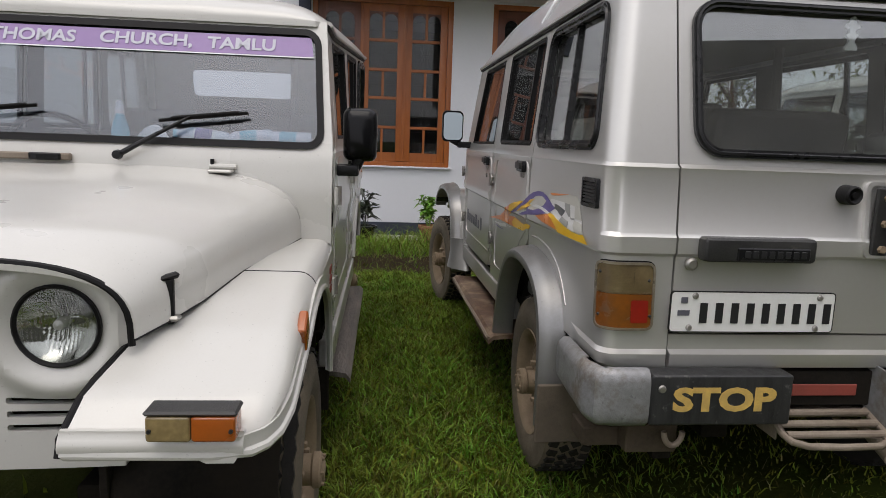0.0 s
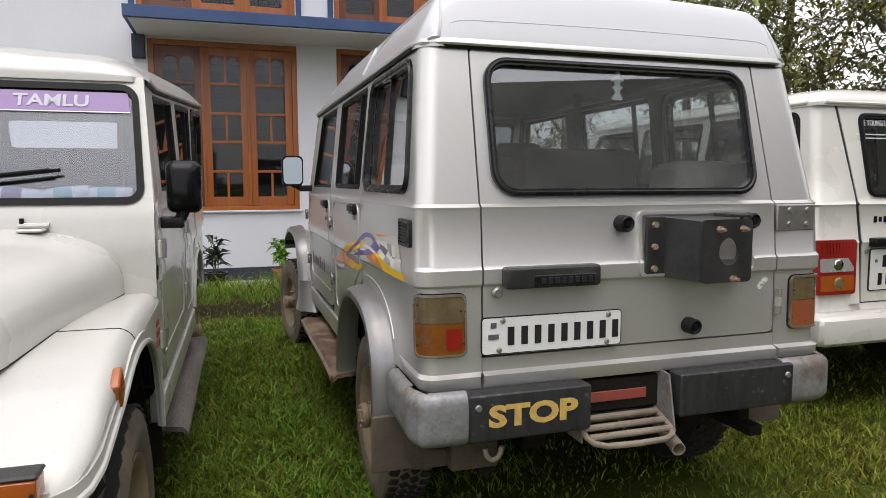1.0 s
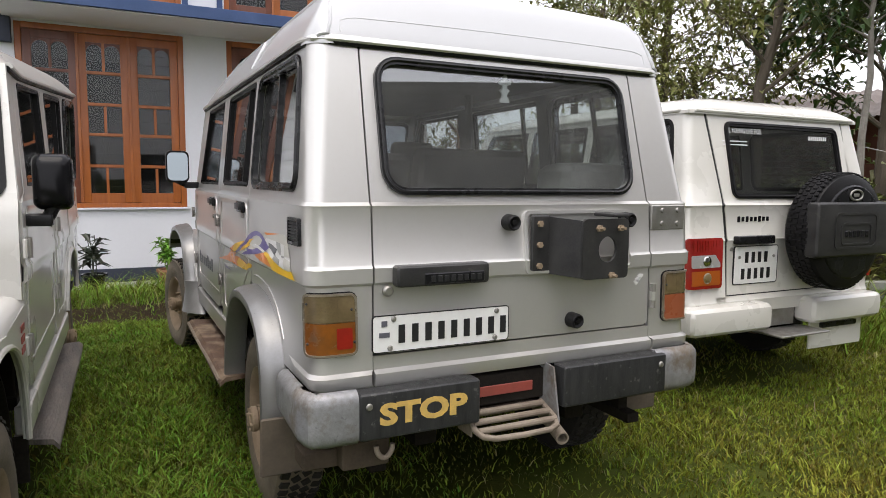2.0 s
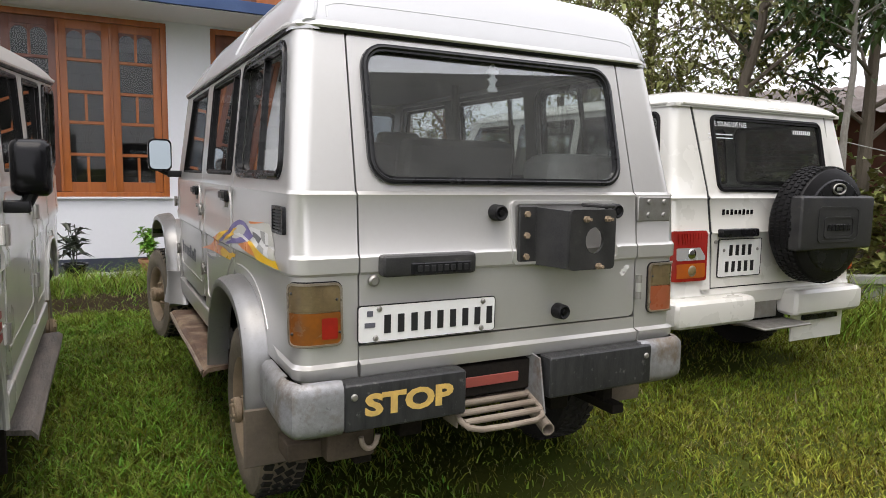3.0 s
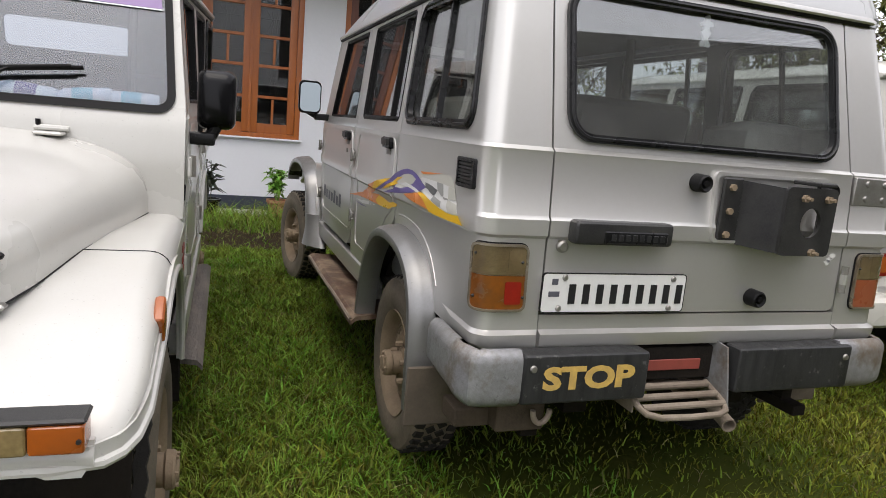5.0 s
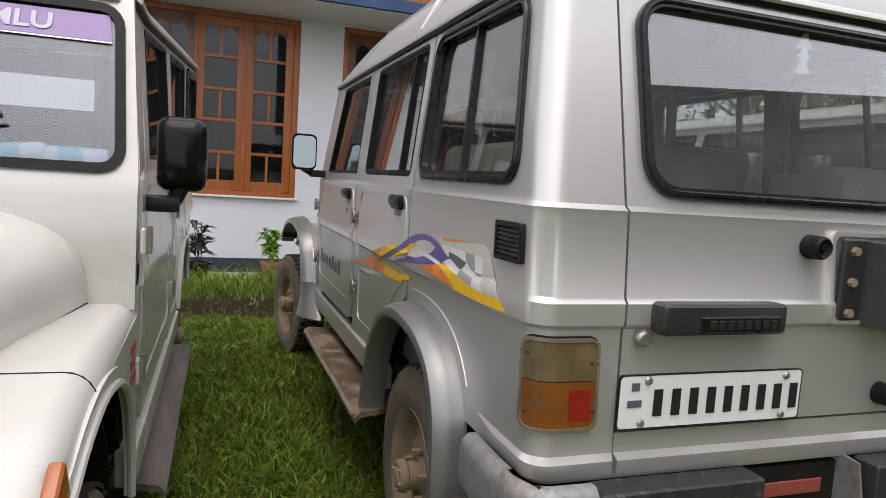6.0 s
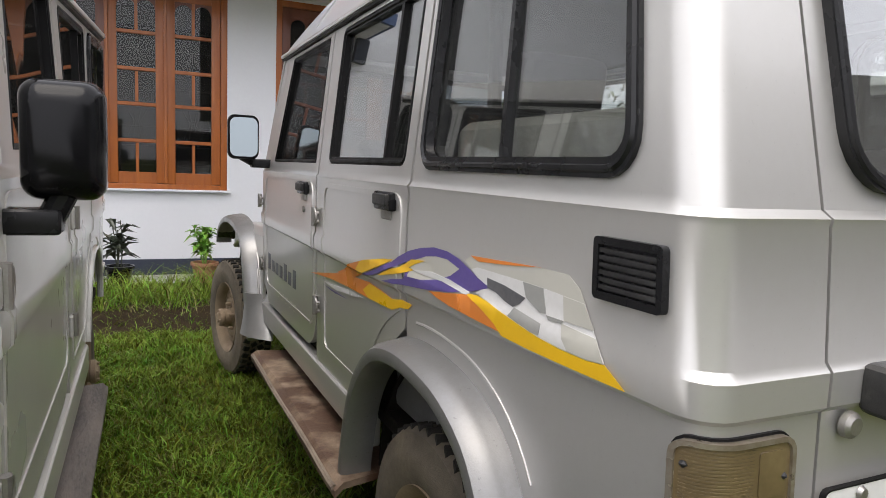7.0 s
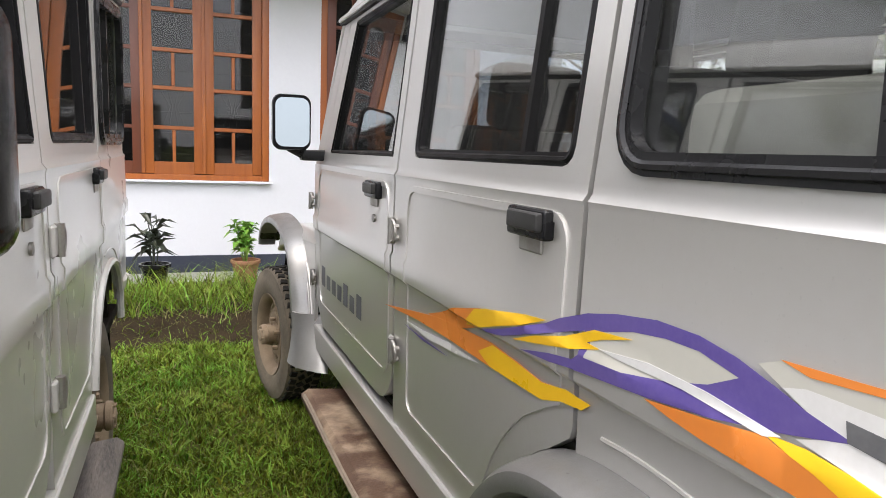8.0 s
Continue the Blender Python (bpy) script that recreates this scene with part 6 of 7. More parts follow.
for i in range(9):
    x, y, z = face3(0.30 + i * 0.021, 1.655, 0.001)
    part("sticker_bar", Shape().box((x, y, z), (0.016, 0.002, 0.026), 0.0004), STICKER_WHITE, gt, "", 0)
for k in (0, 1):
    x, y, z = face3(-0.42, 1.612 - 0.022 * k, 0.001)
    part("sticker_line", Shape().box((x, y, z), (0.22, 0.002, 0.007), 0.0004), STICKER_WHITE, gt, "", 0)
for i in range(8):
    part("badge_bar", Shape().box((-0.458 + i * 0.037, -0.0 + lerp_table(RY3, 1.13) - 0.003, 1.128), (0.022, 0.006, 0.028 + (0.008 if i in (0, 2, 5) else 0)), 0.002), PLASTIC, gt)
part("gate_handle", Shape().box((-0.340, -0.012, 1.000), (0.33, 0.05, 0.052), 0.012), PLASTIC, gt, "black gate handle")
part("lock", Shape().lathe([(0.0, 0.008), (0.012, 0.006), (0.013, 0.0)], 12, pose(-0.520, 0.008, 0.945, 90, 0, 0)), STEEL, gt)
np3 = thing_child("number_plate", car3, pose(-0.303, 0.0, 0.841))
part("plate", panel(rrect(-0.195, -0.116, 0.195, 0.116, 0.012, 3), [], lambda x, z, d: (x, 0.004 - d, z), thick=0.008, base=0.006), PLATE, np3, "white two-row number plate")
part("plate_frame", panel(rrect(-0.200, -0.121, 0.200, 0.121, 0.014, 3), [rrect(-0.195, -0.116, 0.195, 0.116, 0.012, 3)], lambda x, z, d: (x, 0.004 - d, z), thick=0.008, base=0.007), INK, np3)
for row, n in ((0.048, 4), (-0.055, 5)):
    for i in range(n):
        part("character_bar", Shape().box(((i - (n - 1) / 2) * 0.058, -0.003, row), (0.03, 0.002, 0.068), 0.0005), INK, np3, "black character bar")
for x in (-0.15, 0.16):
    part("screw", Shape().lathe([(0.0, 0.006), (0.009, 0.005), (0.011, 0.0)], 10, pose(x, -0.002, 0.05, 90, 0, 0)), STEEL, np3)
# spare wheel in its cover
sp = thing_child("spare_wheel", car3, pose(0.215, -0.02, 1.052, 90, 0, 0))
part("tyre", Shape().lathe([(0.24, 0.02), (0.33, 0.03), (0.362, 0.06), (0.368, 0.10), (0.368, 0.19), (0.355, 0.225), (0.30, 0.25), (0.20, 0.25)], 48), RUBBER, sp, "black spare tyre")
tb = Shape()
for i in range(60):
    a = 2 * math.pi * i / 60
    for z in (0.085, 0.125, 0.165, 0.2):
        m = Matrix.Rotation(a + (0.05 if z in (0.125, 0.2) else 0), 4, 'Z') @ Matrix.Translation((0.368, 0, z))
        tb.add([m @ Vector(p) for p in ((0, -0.012, -0.014), (0, 0.012, -0.014), (0, 0.012, 0.014), (0, -0.012, 0.014), (0.006, -0.01, -0.012), (0.006, 0.01, -0.012), (0.006, 0.01, 0.012), (0.006, -0.01, 0.012))],
               [(4, 5, 6, 7), (0, 1, 5, 4), (1, 2, 6, 5), (2, 3, 7, 6), (3, 0, 4, 7)])
part("tread", tb, RUBBER, sp, "tread blocks", 0)
part("cover", Shape().lathe([(0.0, 0.262), (0.22, 0.262), (0.285, 0.258), (0.30, 0.245), (0.30, 0.20)], 48), PLASTIC, sp, "black plastic wheel cover")
part("cover_band", Shape().box((0, 0.02, 0.235), (0.74, 0.34, 0.09), 0.03), WORN_PLASTIC, sp, "dark grey cover band")
part("cover_panel", panel(rrect(-0.21, -0.10, 0.21, 0.125, 0.04), [rrect(-0.195, -0.085, 0.195, 0.11, 0.035)], lambda x, z, d: (x, z, 0.281 + d), thick=0.01, base=0.004), WORN_PLASTIC, sp)
part("cover_panel", panel(rrect(-0.15, -0.075, 0.15, 0.06, 0.03), [rrect(-0.14, -0.065, 0.14, 0.05, 0.026)], lambda x, z, d: (x, z, 0.281 + d), thick=0.01, base=0.005), WORN_PLASTIC, sp)
for i in range(6):
    part("badge_bar", Shape().box((-0.10 + i * 0.04, -0.008, 0.283), (0.028, 0.04, 0.006), 0.002), PLASTIC, sp)
part("oval_emblem", Shape().tube([(0.06 * math.cos(t), 0.232 + 0.032 * math.sin(t), 0.266) for t in (2 * math.pi * i / 24 for i in range(24))], 0.006, 8, True).box((0, 0.232, 0.266), (0.05, 0.02, 0.006), 0.003), STEEL, sp, "plain oval chrome emblem")
# bumper and step
for x0, x1 in ((-0.945, -0.245), (0.135, 0.865)):
    part("bumper", Shape().box(((x0 + x1) / 2, -0.03, 0.525), (x1 - x0, 0.17, 0.175), 0.055), WHITE_CAR2, car3, "ivory bumper section")
part("bumper_gap", Shape().box((-0.05, 0.08, 0.52), (0.45, 0.10, 0.16), 0.01), UNDER, car3)
part("step_plate", Shape().box((-0.035, -0.08, 0.405), (0.46, 0.22, 0.014), 0.004).box((-0.055, 0.02, 0.50), (0.34, 0.01, 0.15), 0.003), STEEL, car3, "ribbed aluminium step")
part("rear_flap", Shape().box((0.50, -0.02, 0.345), (0.56, 0.012, 0.20), 0.004), WHITE_CAR2, car3, "white plate under the bumper")
part("flap_bar", Shape().box((0.50, -0.04, 0.405), (0.36, 0.03, 0.035), 0.008), PLASTIC, car3)
part("tail_pipe", Shape().tube([(0.40, 0.25, 0.33), (0.40, -0.02, 0.31)], 0.022, 12), UNDER, car3)
part("underbody", Shape().box((0, 2.0, 0.50), (1.45, 3.8, 0.10), 0.01), UNDER, car3)
part("rear_axle", Shape().tube([(-0.62, 0.80, 0.345), (0.62, 0.80, 0.345)], 0.045, 12), UNDER, car3)
hw3, yb3, yf3 = 0.800, 0.13, 2.62


def roof3(u, v, d):
    a, b = -math.cos(math.pi * u), -math.cos(math.pi * v)
    hx = max(0.0, 1 - abs(a) ** 8) ** 0.6
    hy = max(0.0, 1 - abs(b) ** 16) ** 0.55
    return (hw3 * a * (1 - 0.05 * hx * hy), (yb3 + yf3) / 2 + (yf3 - yb3) / 2 * b, G3 + 0.105 * hx * hy + d)


part("roof", Shape().skin(roof3, 36, 44, 0.02), WHITE_CAR2, car3, "smooth ivory roof")
part("gutter", Shape().tube([(-hw3, 2.4, G3), (-hw3, yb3 + 0.08, G3), (-hw3 + 0.05, yb3, G3), (hw3 - 0.05, yb3, G3), (hw3, yb3 + 0.08, G3), (hw3, 2.4, G3)], 0.012, 8), WHITE_CAR2, car3)
part("headliner", Shape().box((0, 1.35, G3 + 0.01), (1.40, 2.3, 0.012), 0.003), LINER, car3)


def screen3(x, z, d):
    return (x * (1 - max(0, z - 1.2) * 0.12), 2.98 - max(0, z - 1.2) * 0.72 + d, z)


h3 = rrect(-0.75, 1.26, 0.75, G3 - 0.04, 0.05)
part("windscreen_frame", panel([(-0.80, 0.95), (0.80, 0.95), (0.80, G3), (-0.80, G3)], [h3], screen3, vs=(1.2,), thick=0.03), WHITE_CAR2, car3)
window_set(car3, h3, screen3, 0.004, GLASS, (), 0.03)
part("bonnet", Shape().skin(lambda u, v, d: ((u - 0.5) * 1.3, 2.96 + 1.1 * v, 1.10 - 0.08 * v - 0.25 * abs(u - 0.5) ** 3 + d), 16, 10, 0.02), WHITE_CAR2, car3)
part("front_end", Shape().box((0, 4.02, 0.80), (1.50, 0.12, 0.48), 0.04), WHITE_CAR2, car3)
seat(car3, -0.62, -0.12, 1.95, 0.72, 1.28, 10, CLOTH, 0.2)
seat(car3, 0.12, 0.62, 1.95, 0.72, 1.28, 10, CLOTH, 0.2)
seat(car3, -0.64, 0.64, 1.05, 0.72, 1.26, 10, CLOTH)


# ---------------------------------------------------------------- ground
def ground_height(x, y):
    return 0.015 * noise.noise(Vector((x * 0.35, y * 0.35, 0.0))) + 0.006 * noise.noise(Vector((x * 2.1, y * 2.1, 4.0)))


fine = Shape()
fine.grid(lambda u, v: (-9 + 23 * u, -6.6 + 13.42 * v, 0.006 + ground_height(-9 + 23 * u, -6.6 + 13.42 * v)), 150, 100)
lawn_ob = made("ground", Shape().grid(lambda u, v: (-400 + 800 * u, -400 + 800 * v, -0.03), 8, 8), EARTH, 60)
tagged(lawn_ob, "dark earth under the lawn reaching the horizon", "ground", kind="structure")
yard = made("lawn", fine, EARTH, 60)
tagged(yard, "lawn soil with short green grass between the vehicles", "lawn", kind="structure")


def blades(name, label, mat, count, region, hmin, hmax, width, seed, keep=None, bend=1.8):
    """Many bent grass blades in one mesh."""
    rng = np.random.default_rng(seed)
    x = rng.uniform(region[0], region[1], count)
    y = rng.uniform(region[2], region[3], count)
    if keep is not None:
        ok = np.array([keep(a, b) for a, b in zip(x, y)])
        x, y = x[ok], y[ok]
    n = len(x)
    clump = np.array([noise.noise(Vector((a * 3.0, b * 3.0, seed))) for a, b in zip(x, y)])
    tuft = np.array([noise.noise(Vector((a * 11.0, b * 11.0, seed + 5))) for a, b in zip(x, y)])
    h = rng.uniform(hmin, hmax, n) * np.clip(1 + 0.7 * clump + 0.9 * tuft, 0.25, 2.2)
    ang = rng.uniform(0, 2 * np.pi, n)
    lean = rng.uniform(0.15, bend, n) * h
    w = width * rng.uniform(0.6, 1.3, n)
    z = np.array([0.0 + ground_height(a, b) for a, b in zip(x, y)])
    face = rng.uniform(0, 2 * np.pi, n)
    dx, dy = np.cos(ang), np.sin(ang)
    fx, fy = np.cos(face), np.sin(face)
    v = np.zeros((n, 5, 3))
    for k, sgn in ((0, -1), (1, 1)):
        v[:, k] = np.stack([x + sgn * fx * w, y + sgn * fy * w, z], 1)
        v[:, 2 + k] = np.stack([x + sgn * fx * w * 0.75 + dx * lean * 0.35, y + sgn * fy * w * 0.75 + dy * lean * 0.35, z + h * 0.6], 1)
    v[:, 4] = np.stack([x + dx * lean, y + dy * lean, z + h * 0.95], 1)
    o = (np.arange(n) * 5)[:, None]
    quads = (o + np.array([[0, 1, 3, 2]]))
    tris = (o + np.array([[2, 3, 4]]))
    me = bpy.data.meshes.new(name)
    me.from_pydata(v.reshape(-1, 3).tolist(), [], quads.tolist() + tris.tolist())
    me.materials.append(mat)
    return tagged(new(name, me), label, "grass", kind="stuff")


# ---------------------------------------------------------------- house
HY = 7.56


def wall_map(x, z, d):
    return (x, HY - d, z)


W1, W2 = (-1.67, 0.20), (0.74, 2.61)
front_holes = [[(a, 0.96), (b, 0.96), (b, 3.17), (a, 3.17)] for a, b in (W1, W2)] + [[(a, 3.50), (b, 3.50), (b, 4.9), (a, 4.9)] for a, b in ((-1.78, 0.19), (0.72, 2.61))]
wall = made("wall_front", panel([(-9, 0.18), (3.7, 0.18), (3.7, 6.4), (-9, 6.4)], front_holes, wall_map, thick=0.25), WALL_WHITE, 0)
tagged(wall, "whitewashed plaster house wall with window openings", "wall", kind="structure")
side = made("wall_side", Shape().box((3.58, HY + 4.1, 3.2), (0.23, 7.7, 6.4), 0.0), WALL_WHITE, 0)
tagged(side, "plain whitewashed side wall of the house", "wall", kind="structure")
# back wall, ceiling and floor, near-black to stand for the unlit room
back = made("room_back_wall", Shape().box((-2.7, HY + 3.0, 3.2), (12.3, 0.1, 6.4), 0.0).box((-2.7, HY + 1.6, 3.25), (12.3, 2.7, 0.1), 0.0).box((-2.7, HY + 1.6, 0.1), (12.3, 2.7, 0.1), 0.0), ROOM_DARK, 0)
tagged(back, "room behind the house windows, its darkness in the colour", "wall", kind="structure")
plinth = made("plinth", Shape().box((-2.65, HY + 0.115, 0.07), (12.7, 0.25, 0.22), 0.004), NAVY, 0)
tagged(plinth, "dark navy painted plinth along the house wall", "plinth", kind="structure")
apron = made("apron", Shape().box((-2.65, HY - 0.36, -0.03), (12.7, 0.70, 0.07), 0.01), CONCRETE, 0)
tagged(apron, "weathered concrete apron along the plinth", "pavement", kind="structure")
ledge = made("ledge", Shape().box((0.93, HY - 0.50, 3.275), (5.5, 1.0, 0.135), 0.006), BLUE_PAINT, 0)
tagged(ledge, "blue painted concrete ledge above the windows", "ledge", kind="structure")
soffit = made("ledge_soffit", Shape().box((0.93, HY - 0.49, 3.199), (5.4, 0.94, 0.014), 0.003), WALL_WHITE, 0)
tagged(soffit, "white underside of the window ledge", "ledge", kind="structure")
roof_ob = made("house_roof", Shape().box((-2.65, HY + 3.5, 6.5), (13.6, 9.0, 0.2), 0.02), TIN, 0)
tagged(roof_ob, "tin roof of the house", "roof", kind="structure")
for n, (x, w) in enumerate(((-1.83, 0.07), (0.235, 0.07), (0.665, 0.07))):
    post = made("blue_trim", Shape().box((x, HY - 0.018, 4.1), (w, 0.04, 1.53), 0.003), BLUE_PAINT, 0)
    tagged(post, "blue painted strip beside the upper windows", "trim", kind="structure")
post = made("bracket_trim", Shape().box((-1.765, HY - 0.05, 3.05), (0.15, 0.11, 0.29), 0.004), NAVY, 0)
tagged(post, "navy bracket under the ledge end", "trim", kind="structure")


opposite = made("wall_opposite", panel([(1.2, 0.0), (18.0, 0.0), (18.0, 7.75), (1.2, 6.45)], [], lambda x, z, d: (x, -6.75 + d, z), thick=0.3), DARK_BOARD, 0)
tagged(opposite, "plain dark board wall closing the yard opposite the house", "wall", kind="structure")


def house_window(name, x0, x1, z0, z1, leaves, dark):
    w = thing(name, "tall varnished wooden casement window with small panes" if not dark else "orange wooden upper window with plain panes", "window",
              pose(0, HY + 0.06, 0), kind="structure")
    fw = 0.07
    frame_sh = Shape()
    for x in (x0 + fw / 2, x1 - fw / 2):
        frame_sh.box((x, 0, (z0 + z1) / 2), (fw, 0.10, z1 - z0 - 0.002), 0.006)
    frame_sh.box(((x0 + x1) / 2, 0.001, z1 - fw / 2), (x1 - x0 - 2 * fw, 0.098, fw), 0.006).box(((x0 + x1) / 2, 0.001, z0 + fw * 0.4), (x1 - x0 - 2 * fw, 0.098, fw * 0.8), 0.006)
    part("window_frame", frame_sh, WOOD, w)
    n = leaves
    lw = (x1 - x0 - 2 * fw) / n
    for i in range(n):
        a = x0 + fw + lw * i
        b = a + lw
        leaf = thing_child("casement", w, pose(0, 0, 0))
        st = 0.095
        za, zb = z0 + fw * 0.8 + 0.006, z1 - fw - 0.004
        sh = Shape()
        sh.box((a + 0.003 + st / 2, -0.012, (za + zb) / 2), (st, 0.045, zb - za), 0.006)
        sh.box((b - 0.003 - st / 2, -0.012, (za + zb) / 2), (st, 0.045, zb - za), 0.006)
        bars = [za + 0.055, 1.483, 1.874, 2.246, 2.631, zb - 0.05] if not dark else [za + 0.05, zb - 0.05]
        for k, z in enumerate(bars):
            hgt = 0.13 if (k == 0 and not dark) else 0.10 if k in (0, len(bars) - 1) else 0.038
            sh.box(((a + b) / 2, -0.0115, z), (lw - 2 * st, 0.040 if hgt < 0.05 else 0.044, hgt), 0.005)
        # the first leaf is coloured darker than the others
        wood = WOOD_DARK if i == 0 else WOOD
        part("leaf_frame", sh, wood, leaf, "leaf frame in the darker wood colour" if i == 0 else "varnished leaf frame")
        if not dark:
            mid = Shape()
            for k in (0, 2, 4):
                mid.box(((a + b) / 2, -0.011, (bars[k] + bars[k + 1]) / 2), (0.032, 0.036, bars[k + 1] - bars[k] - 0.05), 0.004)
            part("glazing_bar", mid, wood, leaf)
            arc = Shape()
            for sgn in (-1, 1):
                cx = (a + b) / 2 + sgn * (lw - 2 * st) / 4
                r = (lw - 2 * st) / 4 - 0.008
                loop = [(cx - r - 0.012, bars[5] - 0.05), (cx + r + 0.012, bars[5] - 0.05), (cx + r + 0.012, bars[5] - 0.16)] + [(cx + r * math.cos(t), bars[5] - 0.16 + r * math.sin(t)) for t in steps(0, math.pi, 10)] + [(cx - r - 0.012, bars[5] - 0.16)]
                panel(loop, [], lambda x, z, d: (x, -0.025 - d, z), thick=0.03, shape=arc)
            # shade under the ledge is put into the heads' darker wood colour
            part("arched_head", arc, WOOD_DARK, leaf, "carved arched head, ledge shade in its dark colour")
        pane = part("pane", Shape().box(((a + b) / 2, 0.0, (za + zb) / 2), (lw - 2 * st + 0.02, 0.004, zb - za - 0.1), 0.0), GLASS_HOUSE, leaf, "dusty window glass", 0)
        pane.visible_shadow = False
        grille = Shape()
        for z in steps(za + 0.2, zb - 0.2, 8):
            grille.tube([(a + st, 0.07, z), (b - st, 0.07, z)], 0.005, 6)
        if not dark:
            for zc in ((bars[1] + bars[2]) / 2, (bars[3] + bars[4]) / 2):
                for t in (-0.10, -0.04, 0.04, 0.10):
                    grille.tube([((a + b) / 2 + t, 0.07, zc - 0.16), ((a + b) / 2 + t * 0.3, 0.07, zc + 0.02), ((a + b) / 2 + t * 1.1, 0.07, zc + 0.16)], 0.005, 6)
        part("grille", grille, IRON, leaf, "iron window grille")
        if i < n - 1:
            part("cover_strip", Shape().box((b, -0.042, (za + zb) / 2), (0.035, 0.016, zb - za), 0.005), WOOD, leaf)
    part("window_sill", Shape().box(((x0 + x1) / 2, -0.075, z0 - 0.012), (x1 - x0 + 0.06, 0.10, 0.024), 0.005), WALL_WHITE, w, "white plaster sill")
    return w


house_window("window_1", *W1, 0.96, 3.17, 3, False)
house_window("window_2", *W2, 0.96, 3.17, 3, False)
house_window("window_3", -1.78, 0.19, 3.50, 4.9, 3, True)
house_window("window_4", 0.72, 2.61, 3.50, 4.9, 3, True)


# ---------------------------------------------------------------- flower bed and pots
bed = Shape()
bed.grid(lambda u, v: (-7 + 10.8 * u, 4.66 + 2.3 * v, 0.035 * math.sin(math.pi * min(1, v * 1.4)) + 0.02 * noise.noise(Vector((u * 60, v * 9, 2.0))) + 0.012), 160, 26)
bed_ob = made("flower_bed", bed, SOIL, 60)
tagged(bed_ob, "dark crumbly soil bed below the house wall", "soil", kind="structure")
blades("border_grass", "taller untidy border grass along the flower bed", GRASS, 9000, (-3.0, 2.4, 5.45, 6.75), 0.08, 0.24, 0.0045, 11)
blades("bed_weeds", "sparse weeds on the dark soil", GRASS, 3000, (-3.0, 2.4, 4.72, 5.65), 0.03, 0.08, 0.004, 12)
blades("dry_border_grass", "withered straw in the flower bed", DRY, 1600, (-3.0, 2.4, 5.2, 6.6), 0.05, 0.16, 0.0035, 13)


def leaf_quads(points, dirs, size, shape, seed, droop=0.3, wide=0.45):
    """Small folded leaves, four triangles each."""
    rng = random.Random(seed)
    for p, d in zip(points, dirs):
        s = size * rng.uniform(0.6, 1.3)
        d = (Vector(d) + Vector((rng.uniform(-0.5, 0.5), rng.uniform(-0.5, 0.5), rng.uniform(-0.4, 0.4)))).normalized()
        side = d.cross(Vector((rng.uniform(-0.3, 0.3), rng.uniform(-0.3, 0.3), 1))).normalized()
        up = side.cross(d)
        p = Vector(p)
        mid = p + d * s * 0.5 + up * s * 0.05
        tip = p + d * s - Vector((0, 0, s * droop))
        l = mid + side * s * wide * 0.5 + up * s * 0.1
        r = mid - side * s * wide * 0.5 + up * s * 0.1
        shape.add([p, l, tip, r, mid], [(0, 4, 1), (1, 4, 2), (0, 3, 4), (3, 2, 4)])
    return shape


def pot_plant(name, label, x, y, pot_r, pot_h, pot_mat, leaf_mat, n, height, size, wide, seed):
    t = thing(name, label, "potted plant", pose(x, y, 0.005))
    part("pot", Shape().lathe([(0.0, 0.0), (pot_r * 0.72, 0.0), (pot_r, pot_h * 0.86), (pot_r * 1.1, pot_h * 0.86), (pot_r * 1.1, pot_h), (pot_r * 0.96, pot_h), (pot_r * 0.9, pot_h * 0.85), (0.0, pot_h * 0.85)], 24), pot_mat, t)
    rng = random.Random(seed)
    stems, lv = Shape(), Shape()
    pts, dirs = [], []
    for i in range(7):
        a = rng.uniform(0, 6.28)
        top = Vector((0.12 * math.cos(a) * rng.random(), 0.12 * math.sin(a) * rng.random(), pot_h + height * rng.uniform(0.55, 1.0)))
        base = Vector((0.02 * math.cos(a), 0.02 * math.sin(a), pot_h * 0.85))
        stems.tube([base, base.lerp(top, 0.5) + Vector((0.015, 0, 0)), top], 0.005, 5)
        for k in range(n // 7):
            b = rng.uniform(0, 6.28)
            pts.append(base.lerp(top, rng.uniform(0.25, 1.0)))
            dirs.append((math.cos(b), math.sin(b), rng.uniform(0.0, 0.9)))
    part("stem", stems, leaf_mat, t)
    part("foliage", leaf_quads(pts, dirs, size, lv, seed, 0.25, wide), leaf_mat, t)
    return t


pot_plant("potted_shrub", "bright green leafy plant in a terracotta pot by the wall", -0.10, 6.95, 0.13, 0.22, TERRACOTTA, LEAF_BRIGHT, 200, 0.42, 0.12, 0.5, 21)
pot_plant("potted_alocasia", "dark-leaved plant in a black pot by the wall", -0.92, 6.95, 0.13, 0.20, PLASTIC, LEAF_BLACK, 35, 0.46, 0.20, 0.42, 22)


